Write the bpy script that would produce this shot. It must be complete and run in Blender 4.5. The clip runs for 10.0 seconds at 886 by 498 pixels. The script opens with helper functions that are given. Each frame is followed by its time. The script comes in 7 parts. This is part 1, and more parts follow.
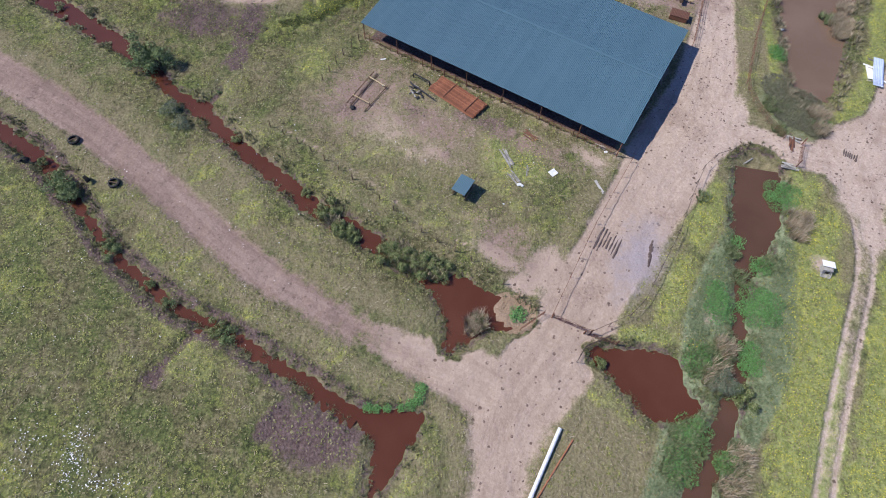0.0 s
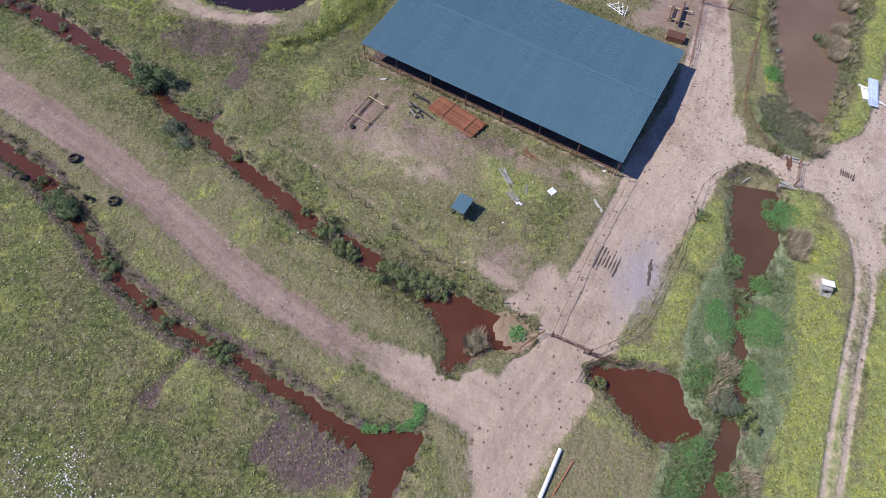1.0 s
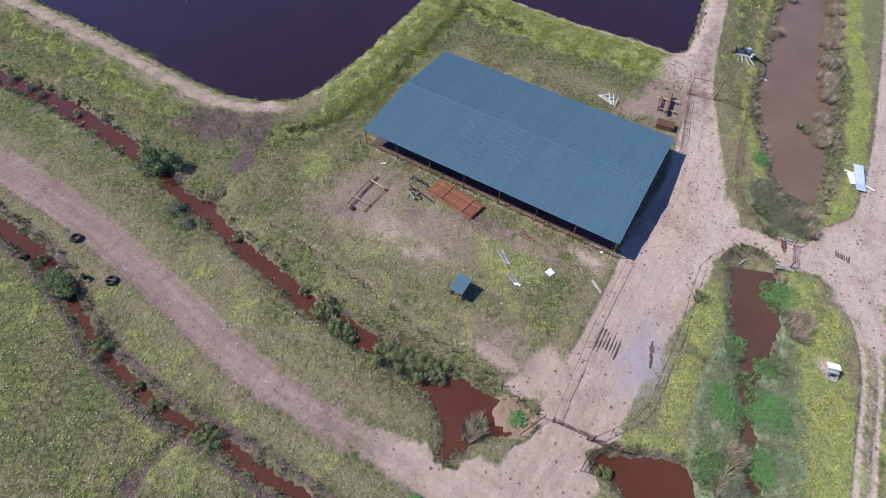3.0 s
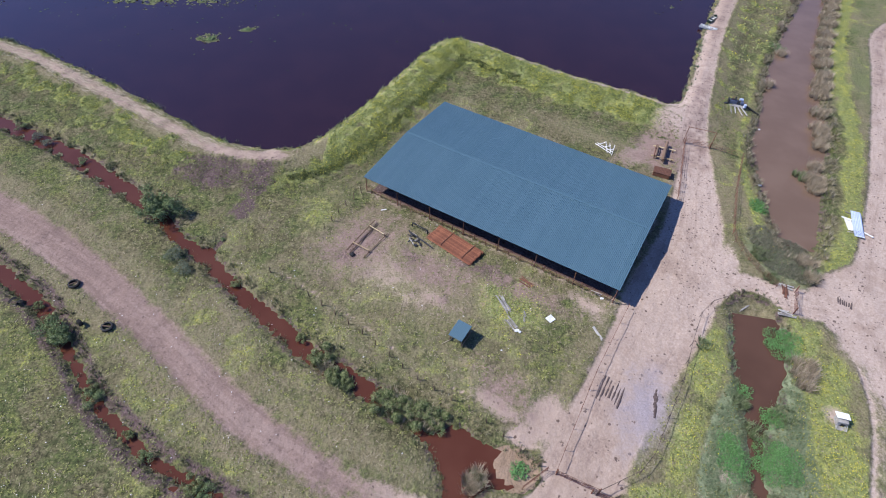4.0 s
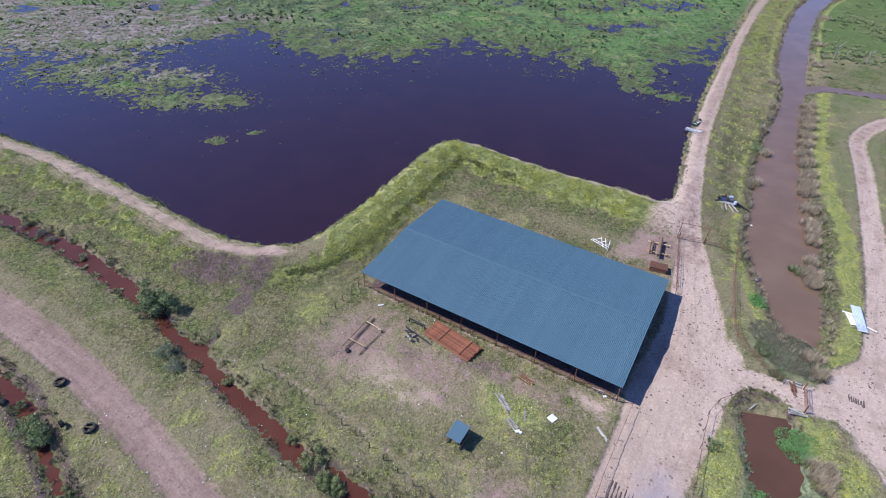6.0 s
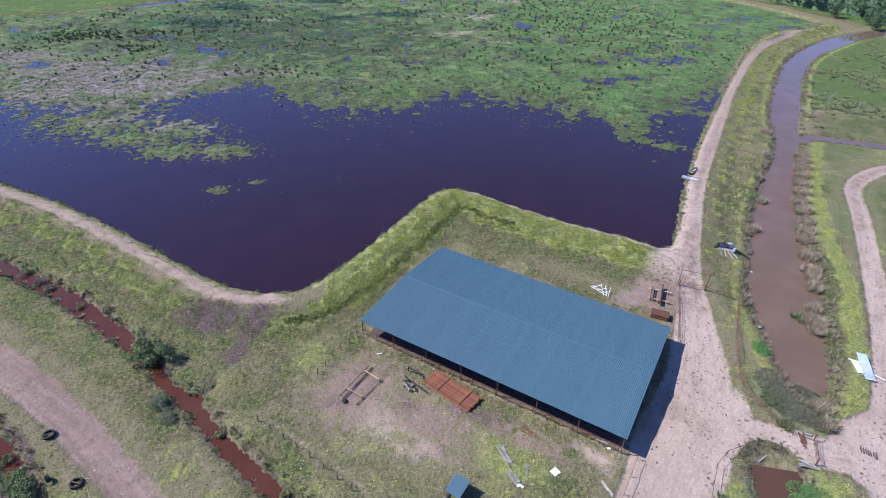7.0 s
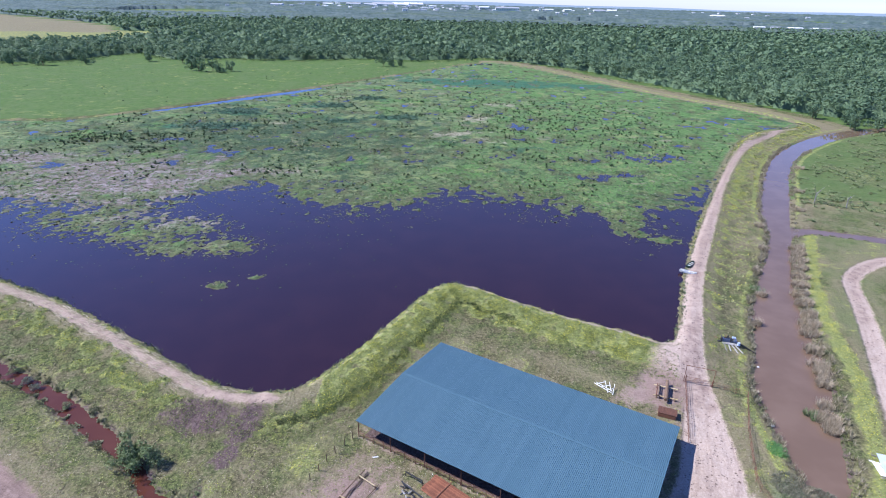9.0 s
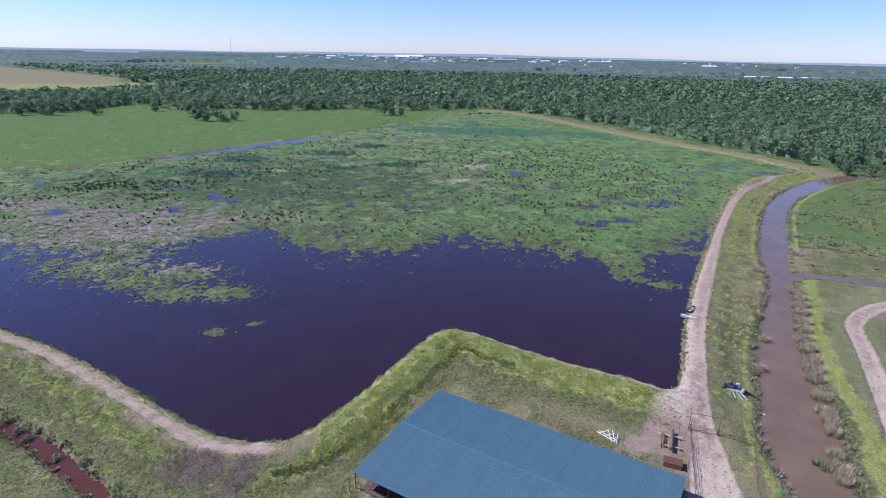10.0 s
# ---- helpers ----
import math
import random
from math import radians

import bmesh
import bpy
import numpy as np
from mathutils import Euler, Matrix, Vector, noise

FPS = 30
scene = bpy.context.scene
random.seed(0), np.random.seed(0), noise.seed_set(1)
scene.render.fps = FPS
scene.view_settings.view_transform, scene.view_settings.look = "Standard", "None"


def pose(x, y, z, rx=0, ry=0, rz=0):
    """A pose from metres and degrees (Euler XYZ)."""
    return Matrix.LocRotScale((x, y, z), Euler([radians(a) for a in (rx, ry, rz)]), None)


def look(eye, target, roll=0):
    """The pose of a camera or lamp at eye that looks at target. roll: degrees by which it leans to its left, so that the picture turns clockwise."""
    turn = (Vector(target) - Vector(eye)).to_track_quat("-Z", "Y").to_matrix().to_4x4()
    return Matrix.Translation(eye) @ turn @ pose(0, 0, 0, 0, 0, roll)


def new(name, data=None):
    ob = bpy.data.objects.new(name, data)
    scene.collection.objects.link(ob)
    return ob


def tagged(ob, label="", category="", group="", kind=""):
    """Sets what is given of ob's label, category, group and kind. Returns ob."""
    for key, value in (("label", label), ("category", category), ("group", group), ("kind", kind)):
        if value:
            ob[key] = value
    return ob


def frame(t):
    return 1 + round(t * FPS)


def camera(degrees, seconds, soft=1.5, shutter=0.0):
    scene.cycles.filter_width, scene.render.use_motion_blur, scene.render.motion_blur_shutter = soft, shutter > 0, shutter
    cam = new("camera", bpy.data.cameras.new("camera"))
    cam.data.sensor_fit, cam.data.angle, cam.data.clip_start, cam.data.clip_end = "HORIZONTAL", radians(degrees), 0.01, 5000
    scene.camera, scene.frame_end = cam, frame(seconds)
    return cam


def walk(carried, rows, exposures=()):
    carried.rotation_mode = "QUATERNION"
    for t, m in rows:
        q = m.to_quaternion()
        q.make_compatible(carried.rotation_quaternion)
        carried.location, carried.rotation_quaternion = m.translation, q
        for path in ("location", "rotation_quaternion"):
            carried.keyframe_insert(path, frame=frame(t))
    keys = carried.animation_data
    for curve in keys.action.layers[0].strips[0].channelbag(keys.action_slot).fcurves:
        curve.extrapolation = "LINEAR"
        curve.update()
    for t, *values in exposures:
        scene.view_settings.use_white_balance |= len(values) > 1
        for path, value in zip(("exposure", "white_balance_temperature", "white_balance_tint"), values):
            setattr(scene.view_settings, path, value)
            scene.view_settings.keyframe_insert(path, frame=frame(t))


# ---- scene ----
cam = camera(76.5, 10.0, 1.0)
PATH = [
    (0, pose(-0.00, -0.00, 66.00, 27.07, 0, -1.36) @ pose(0, 0, 0, 0, 0, 2.93)),
    (0.5, pose(-0.03, 0.08, 66.02, 27.70, 0, -1.37) @ pose(0, 0, 0, 0, 0, 2.99)),
    (1, pose(-0.04, 0.16, 66.06, 28.83, 0, -1.39) @ pose(0, 0, 0, 0, 0, 3.03)),
    (1.5, pose(-0.03, 0.22, 66.06, 30.14, 0, -1.30) @ pose(0, 0, 0, 0, 0, 3.00)),
    (2, pose(-0.06, 0.21, 66.03, 32.28, 0, -1.23) @ pose(0, 0, 0, 0, 0, 2.99)),
    (2.5, pose(-0.02, 0.32, 65.99, 34.63, 0, -1.06) @ pose(0, 0, 0, 0, 0, 2.89)),
    (4, pose(0.10, 0.32, 65.66, 41.78, 0, -0.54) @ pose(0, 0, 0, 0, 0, 2.54)),
    (4.5, pose(0.13, 0.31, 65.40, 44.31, 0, -0.43) @ pose(0, 0, 0, 0, 0, 2.38)),
    (5, pose(0.19, 0.41, 65.34, 46.72, 0, -0.29) @ pose(0, 0, 0, 0, 0, 2.23)),
    (5.5, pose(0.27, 0.51, 65.51, 49.04, 0, -0.17) @ pose(0, 0, 0, 0, 0, 2.23)),
    (7, pose(0.74, 0.69, 65.15, 56.37, 0, 0.26) @ pose(0, 0, 0, 0, 0, 1.75)),
    (7.5, pose(0.73, 0.86, 65.15, 58.73, 0, 0.34) @ pose(0, 0, 0, 0, 0, 1.69)),
    (8, pose(0.73, 1.10, 65.21, 61.09, 0, 0.39) @ pose(0, 0, 0, 0, 0, 1.48)),
    (8.5, pose(0.80, 1.26, 65.28, 63.42, 0, 0.46) @ pose(0, 0, 0, 0, 0, 1.42)),
    (9, pose(0.87, 1.25, 65.35, 65.78, 0, 0.52) @ pose(0, 0, 0, 0, 0, 1.38)),
    (9.5, pose(0.99, 1.20, 65.42, 68.14, 0, 0.60) @ pose(0, 0, 0, 0, 0, 1.32)),
    (10, pose(1.10, 1.19, 65.47, 70.39, 0, 0.66) @ pose(0, 0, 0, 0, 0, 1.13)),
]
walk(cam, PATH, [(0.0, 0.15, 6300, 11), (2.5, 0.16, 6180, 12), (4.0, 0.23, 6080, 13), (5.5, 0.28, 5950, 14), (7.0, 0.32, 5850, 14), (8.0, 0.39, 5800, 14), (8.5, 0.54, 5740, 14), (9.0, 0.58, 5720, 14), (9.5, 0.49, 5720, 14), (10.0, 0.23, 5780, 14)])

# ---- light ----
SUN_WAY = Vector((3.0, -0.3, -3.3)).normalized()
sun = new("sun", bpy.data.lights.new("sun", "SUN"))
sun.data.energy, sun.data.angle, sun.data.color = 5.0, radians(0.5), (1.0, 0.95, 0.86)
sun.matrix_world = look((0, 0, 200), Vector((0, 0, 200)) + SUN_WAY)
world = bpy.data.worlds.new("sky")
scene.world = world
world.use_nodes = True
wn = world.node_tree.nodes
sky = wn.new("ShaderNodeTexSky")
sky.sky_type, sky.sun_disc = "NISHITA", False
sky.sun_elevation = math.asin(-SUN_WAY.z)
sky.sun_rotation = math.atan2(-SUN_WAY.x, -SUN_WAY.y)
sky.air_density, sky.dust_density, sky.ozone_density = 1.0, 0.0, 3.5
wn["Background"].inputs["Strength"].default_value = 0.095
cool = wn.new("ShaderNodeMix")
cool.data_type, cool.blend_type = "RGBA", "MULTIPLY"
cool.inputs[0].default_value, cool.inputs[7].default_value = 1.0, (0.84, 0.95, 1.4, 1.0)
world.node_tree.links.new(sky.outputs["Color"], cool.inputs[6])
world.node_tree.links.new(cool.outputs[2], wn["Background"].inputs["Color"])


# ---- materials ----
class Shade:
    """A node material, built by short calls."""

    def __init__(self, name):
        self.mat = bpy.data.materials.new(name)
        self.mat.use_nodes = True
        self.t = self.mat.node_tree
        self.b = self.t.nodes["Principled BSDF"]

    def put(self, socket, value):
        if isinstance(value, bpy.types.NodeSocket):
            self.t.links.new(value, socket)
        elif isinstance(value, (tuple, list)) and len(value) == 3 and socket.type == "RGBA":
            socket.default_value = (*value, 1.0)
        else:
            socket.default_value = value

    def node(self, kind, out=0, props=None, **inputs):
        n = self.t.nodes.new(kind)
        for k, v in (props or {}).items():
            setattr(n, k, v)
        for k, v in inputs.items():
            self.put(n.inputs[int(k[1:])] if k[0] == "i" and k[1:].isdigit() else n.inputs[k.replace("_", " ")], v)
        return n.outputs[out]

    def place(self):
        return self.node("ShaderNodeNewGeometry")

    def local(self):
        return self.node("ShaderNodeTexCoord", 3)

    def noise(self, scale, detail=3.0, rough=0.55, at=None, out=0):
        return self.node("ShaderNodeTexNoise", out, Vector=at or self.place(), Scale=scale, Detail=detail, Roughness=rough)

    def math(self, op, a, b=0.0, c=0.0):
        return self.node("ShaderNodeMath", 0, {"operation": op}, i0=a, i1=b, i2=c)

    def step(self, v, lo, hi):
        return self.node("ShaderNodeMapRange", 0, {"interpolation_type": "SMOOTHSTEP"}, Value=v, From_Min=lo, From_Max=hi)

    def mix(self, f, a, b, mode="MIX"):
        n = self.t.nodes.new("ShaderNodeMix")
        n.data_type, n.blend_type = "RGBA", mode
        for s, v in ((n.inputs[0], f), (n.inputs[6], a), (n.inputs[7], b)):
            self.put(s, v)
        return n.outputs[2]

    def ramp(self, v, *cols):
        """Even ramp between colours."""
        n = self.t.nodes.new("ShaderNodeValToRGB")
        e = n.color_ramp.elements
        while len(e) < len(cols):
            e.new(0.5)
        for i, c in enumerate(cols):
            e[i].position, e[i].color = 0.35 + 0.3 * i / (len(cols) - 1), (*c, 1)
        self.put(n.inputs[0], v)
        return n.outputs[0]

    def attr(self, name):
        a = self.node("ShaderNodeAttribute", 0, {"attribute_name": name})
        n = self.t.nodes.new("ShaderNodeSeparateColor")
        self.t.links.new(a, n.inputs[0])
        return n.outputs[0], n.outputs[1], n.outputs[2]

    def bump(self, height, strength=0.5, dist=0.05):
        self.put(self.b.inputs["Normal"], self.node("ShaderNodeBump", 0, Strength=strength, Distance=dist, Height=height))

    def done(self, color, rough=0.9, metal=0.0, spec=0.3):
        self.put(self.b.inputs["Base Color"], color)
        self.put(self.b.inputs["Roughness"], rough)
        self.put(self.b.inputs["Metallic"], metal)
        self.put(self.b.inputs["Specular IOR Level"], spec)
        return self.mat


def ground_material():
    s = Shade("ground")
    n1, n2, n3, n4 = s.noise(0.06, 4), s.noise(0.5, 8, 0.72), s.noise(2.8, 7, 0.78), s.noise(6.0, 6, 0.85)
    dirt, mud, yellow = s.attr("zone_a")
    dry, marsh, gravel = s.attr("zone_b")
    lush, slough, field = s.attr("zone_c")

    def mask(v, n=None, amount=0.7, soft=0.1):
        w = s.math("MULTIPLY_ADD", s.math("SUBTRACT", n or n2, 0.5), amount, v)
        w = s.math("MULTIPLY_ADD", s.math("SUBTRACT", n3, 0.5), amount * 0.5, w)
        return s.step(w, 0.5 - soft, 0.5 + soft)

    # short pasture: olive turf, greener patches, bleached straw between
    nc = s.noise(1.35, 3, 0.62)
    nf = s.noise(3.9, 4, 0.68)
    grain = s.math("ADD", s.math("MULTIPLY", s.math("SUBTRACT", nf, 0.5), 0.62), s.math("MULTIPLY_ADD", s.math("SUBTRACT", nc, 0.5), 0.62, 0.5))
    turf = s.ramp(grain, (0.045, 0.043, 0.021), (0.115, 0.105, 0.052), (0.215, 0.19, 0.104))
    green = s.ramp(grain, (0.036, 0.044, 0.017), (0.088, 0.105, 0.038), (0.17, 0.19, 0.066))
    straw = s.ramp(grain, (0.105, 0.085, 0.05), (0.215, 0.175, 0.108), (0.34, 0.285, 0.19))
    col = s.mix(s.step(s.noise(0.16, 6, 0.68), 0.42, 0.56), turf, green)
    # clover and weeds in bright clumps, drifts of them wider apart
    drift = s.math("MULTIPLY", s.step(s.noise(0.085, 5, 0.68), 0.5, 0.62), s.step(s.math("MULTIPLY_ADD", nf, 0.4, s.math("MULTIPLY", nc, 0.6)), 0.45, 0.56))
    col = s.mix(s.math("MULTIPLY", drift, 0.65), col, s.ramp(nf, (0.085, 0.1, 0.022), (0.165, 0.18, 0.045), (0.25, 0.255, 0.075)))
    col = s.mix(s.math("MULTIPLY", s.step(s.noise(0.23, 9, 0.75), 0.49, 0.63), 0.5), col, straw)
    # shade in the hollows between clumps put into the colour, scuffed bare spots
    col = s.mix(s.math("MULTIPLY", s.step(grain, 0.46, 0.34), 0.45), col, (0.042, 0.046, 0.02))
    scuff = s.node("ShaderNodeVectorMath", 0, {"operation": "ADD"}, i0=s.place(), i1=(13.0, 47.0, 5.0))
    col = s.mix(s.math("MULTIPLY", s.step(s.noise(0.19, 8, 0.78, scuff), 0.6, 0.69), 0.75), col, s.ramp(nf, (0.16, 0.12, 0.092), (0.25, 0.195, 0.152), (0.34, 0.275, 0.225)))
    # trodden dry grass
    tan = s.ramp(n3, (0.15, 0.124, 0.07), (0.23, 0.193, 0.115), (0.325, 0.277, 0.178))
    col = s.mix(s.math("MULTIPLY", mask(dry, n2, 0.9, 0.3), 0.75), col, tan)
    # bright field, far pasture
    fld = s.mix(s.step(n2, 0.4, 0.62), (0.068, 0.125, 0.03), (0.11, 0.168, 0.045))
    fld = s.mix(s.step(n1, 0.42, 0.62), fld, (0.095, 0.145, 0.045))
    fld = s.mix(s.math("MULTIPLY", s.step(s.noise(0.12, 8, 0.75), 0.5, 0.64), 0.6), fld, (0.14, 0.175, 0.06))
    fld = s.mix(s.math("MULTIPLY", s.step(s.noise(0.3, 7, 0.75), 0.53, 0.62), 0.6), fld, (0.048, 0.082, 0.026))
    fld = s.mix(s.math("MULTIPLY", s.step(s.noise(0.006, 4), 0.5, 0.62), s.step(s.noise(0.0015, 2), 0.5, 0.6)), fld, (0.15, 0.165, 0.07))
    col = s.mix(mask(field, n1, 0.5, 0.2), col, fld)
    # rank growth with yellow flowers
    weed = s.ramp(s.math("MULTIPLY_ADD", nc, 0.45, s.math("MULTIPLY", s.noise(3.2, 6, 0.8), 0.55)), (0.1, 0.125, 0.04), (0.225, 0.25, 0.085), (0.36, 0.365, 0.16))
    weed = s.mix(s.math("MULTIPLY", s.step(n4, 0.48, 0.62), s.step(n2, 0.48, 0.6)), weed, (0.58, 0.52, 0.07))
    col = s.mix(mask(yellow, n2, 0.8, 0.16), col, weed)
    # lush water plants
    leafy = s.ramp(n3, (0.035, 0.12, 0.02), (0.06, 0.2, 0.035), (0.12, 0.28, 0.06))
    col = s.mix(mask(lush, n2, 0.7, 0.1), col, leafy)
    # grey-green matted growth in the wet hollow
    matted = s.ramp(n3, (0.13, 0.16, 0.085), (0.195, 0.228, 0.128), (0.27, 0.295, 0.18))
    col = s.mix(mask(slough, n2, 0.6, 0.2), col, matted)
    # marsh: floating mats, dead stems, deep green stands
    m1 = s.ramp(s.noise(0.5, 7, 0.8), (0.035, 0.06, 0.027), (0.105, 0.155, 0.065), (0.165, 0.215, 0.092), (0.26, 0.27, 0.155))
    thin, east_, silty = s.attr("zone_g")
    m1 = s.mix(s.math("MAXIMUM", s.step(s.noise(0.035, 4, 0.6), 0.5, 0.6), s.math("MULTIPLY", east_, 0.8)), m1, s.ramp(s.noise(0.7, 6, 0.8), (0.05, 0.115, 0.033), (0.1, 0.19, 0.055), (0.165, 0.25, 0.085)))
    m1 = s.mix(s.math("MULTIPLY", s.step(s.noise(0.05, 5, 0.65), 0.6, 0.66), 0.7), m1, (0.24, 0.205, 0.145))
    m1 = s.mix(s.math("MULTIPLY", s.step(s.noise(0.16, 5, 0.7), 0.55, 0.6), 0.88), m1, (0.03, 0.06, 0.027))
    m1 = s.mix(s.math("MULTIPLY", s.step(s.noise(0.11, 6, 0.7), 0.45, 0.4), 0.72), m1, (0.22, 0.25, 0.1))
    m1 = s.mix(s.math("MULTIPLY", s.step(s.noise(0.027, 5, 0.6, s.node("ShaderNodeVectorMath", 0, {"operation": "ADD"}, i0=s.place(), i1=(71.0, 9.0, 3.0))), 0.6, 0.64), 0.75), m1, (0.04, 0.105, 0.06))
    stand, sandy, west = s.attr("zone_f")
    m1 = s.mix(mask(west, s.noise(0.09, 5, 0.65), 1.5, 0.12), m1, s.ramp(s.noise(0.8, 5, 0.75), (0.022, 0.045, 0.022), (0.045, 0.08, 0.042), (0.085, 0.115, 0.06)))
    m1 = s.mix(mask(stand, s.noise(0.06, 5, 0.65), 1.1, 0.12), m1, s.ramp(n2, (0.03, 0.09, 0.055), (0.045, 0.125, 0.07), (0.075, 0.16, 0.085)))
    m1 = s.mix(mask(sandy, s.noise(0.12, 5, 0.7), 1.3, 0.1), m1, s.ramp(n2, (0.17, 0.16, 0.095), (0.3, 0.275, 0.19), (0.4, 0.37, 0.27)))
    m1 = s.mix(s.math("MULTIPLY", thin, 0.8), m1, s.ramp(s.noise(0.9, 6, 0.75), (0.035, 0.04, 0.025), (0.085, 0.095, 0.042), (0.16, 0.165, 0.08)))
    col = s.mix(marsh, col, m1)
    # churned mud
    wet = s.ramp(n3, (0.06, 0.041, 0.038), (0.12, 0.083, 0.077), (0.2, 0.146, 0.135))
    wet = s.mix(s.step(n4, 0.55, 0.7), wet, (0.075, 0.055, 0.05))
    col = s.mix(mask(mud, n2, 0.8, 0.12), col, wet)
    # packed earth with streaks of wheels and hooves along it
    lat, along, rutted = s.attr("zone_e")
    lane = s.node("ShaderNodeCombineXYZ", 0, X=s.math("MULTIPLY", lat, 1.0), Y=s.math("MULTIPLY", along, 0.06), Z=s.math("MULTIPLY", s.noise(0.3, 2), 0.8))
    streak = s.noise(0.75, 5, 0.65, lane)
    fine = s.noise(2.6, 4, 0.7, lane)
    groove = s.math("MULTIPLY", rutted, s.math("MULTIPLY", s.step(s.math("MULTIPLY_ADD", fine, 0.35, s.math("MULTIPLY", streak, 0.65)), 0.5, 0.6), s.step(n2, 0.34, 0.56)))
    earth = s.ramp(s.math("MULTIPLY_ADD", n3, 0.6, s.math("MULTIPLY", n2, 0.4)), (0.29, 0.215, 0.165), (0.375, 0.285, 0.225), (0.46, 0.36, 0.295))
    earth = s.mix(s.math("MULTIPLY", s.step(n4, 0.5, 0.75), 0.35), earth, (0.27, 0.2, 0.16))
    earth = s.mix(s.math("MULTIPLY", s.step(s.noise(0.4, 8, 0.75), 0.53, 0.66), 0.45), earth, (0.27, 0.195, 0.15))
    blotch = s.noise(0.13, 7, 0.72, scuff)
    earth = s.mix(s.math("MULTIPLY", s.step(blotch, 0.5, 0.66), 0.6), earth, s.ramp(n3, (0.2, 0.14, 0.11), (0.29, 0.21, 0.165), (0.37, 0.28, 0.225)))
    # paler earth towards the east
    worn, pink, pale = s.attr("zone_d")
    earth = s.mix(s.math("MULTIPLY", pale, s.math("SUBTRACT", 1.0, s.math("MULTIPLY", s.step(blotch, 0.5, 0.62), 0.75))), earth, s.ramp(n3, (0.35, 0.265, 0.21), (0.44, 0.345, 0.283), (0.53, 0.425, 0.358)))
    earth = s.mix(s.math("MULTIPLY", s.step(s.noise(1.7, 7, 0.8), 0.58, 0.68), 0.5), earth, (0.24, 0.175, 0.135))
    earth = s.mix(s.math("MULTIPLY", groove, 0.4), earth, (0.225, 0.158, 0.128))
    earth = s.mix(s.math("MULTIPLY", s.math("MULTIPLY", rutted, s.step(streak, 0.46, 0.36)), 0.25), earth, (0.47, 0.375, 0.315))
    pats = s.node("ShaderNodeTexVoronoi", 0, Vector=s.place(), Scale=1.1)
    chance = s.node("ShaderNodeSeparateColor", 0, i0=s.node("ShaderNodeTexVoronoi", 1, Vector=s.place(), Scale=1.1))
    pats = s.math("MULTIPLY_ADD", s.math("SUBTRACT", n4, 0.5), 0.35, s.math("MULTIPLY_ADD", chance, 0.22, pats))
    earth = s.mix(s.math("MULTIPLY", s.step(pats, 0.3, 0.22), s.step(s.noise(0.25, 5, 0.7), 0.47, 0.56)), earth, (0.13, 0.09, 0.072))
    col = s.mix(mask(dirt, n2, 0.7, 0.15), col, earth)
    # older worn track, browner, with streaks of trodden mud
    old = s.ramp(s.math("MULTIPLY_ADD", n3, 0.65, s.math("MULTIPLY", n2, 0.35)), (0.17, 0.117, 0.096), (0.247, 0.173, 0.143), (0.32, 0.234, 0.197))
    old = s.mix(s.math("MULTIPLY", groove, 0.42), old, (0.125, 0.085, 0.072))
    old = s.mix(s.math("MULTIPLY", s.math("MULTIPLY", rutted, s.step(streak, 0.47, 0.38)), 0.22), old, (0.38, 0.29, 0.245))
    old = s.mix(s.math("MULTIPLY", s.step(s.noise(1.5, 6, 0.75), 0.55, 0.63), 0.7), old, (0.125, 0.085, 0.072))
    old = s.mix(s.math("MULTIPLY", s.step(n4, 0.5, 0.7), 0.35), old, (0.36, 0.285, 0.25))
    old = s.mix(s.math("MULTIPLY", s.step(s.noise(0.33, 6, 0.75), 0.54, 0.66), 0.6), old, (0.15, 0.102, 0.084))
    col = s.mix(mask(worn, n2, 1.1, 0.2), col, old)
    film = s.ramp(s.noise(0.35, 5, 0.72), (0.11, 0.115, 0.06), (0.22, 0.175, 0.16), (0.32, 0.285, 0.285))
    col = s.mix(s.math("MULTIPLY", mask(pink, s.noise(0.09, 5, 0.65), 1.1, 0.12), marsh), col, film)
    # olive-brown silt under shallow water
    col = s.mix(mask(silty, n2, 0.3, 0.1), col, s.ramp(n2, (0.25, 0.175, 0.115), (0.295, 0.21, 0.145), (0.34, 0.245, 0.175)))
    # grey crushed stone
    stone = s.ramp(n4, (0.225, 0.19, 0.193), (0.315, 0.27, 0.277), (0.39, 0.34, 0.35))
    col = s.mix(mask(gravel, n2, 0.8, 0.3), col, stone)
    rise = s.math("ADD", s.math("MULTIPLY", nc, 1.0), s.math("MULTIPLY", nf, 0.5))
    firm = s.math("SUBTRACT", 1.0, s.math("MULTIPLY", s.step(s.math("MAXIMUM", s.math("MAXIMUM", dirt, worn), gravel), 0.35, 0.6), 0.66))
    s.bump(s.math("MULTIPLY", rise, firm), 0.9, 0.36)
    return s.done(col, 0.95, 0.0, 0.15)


def water_material(name, deep, shallow, rough=0.04, ripple=0.012, gloss=0.5):
    s = Shade(name)
    col = s.mix(s.step(s.noise(0.12, 3), 0.35, 0.7), deep, shallow)
    s.bump(s.math("ADD", s.noise(1.6, 3), s.math("MULTIPLY", s.noise(0.4, 2), 0.4)), 0.25, ripple)
    s.put(s.b.inputs["IOR"], 1.33)
    return s.done(col, rough, 0.0, gloss)


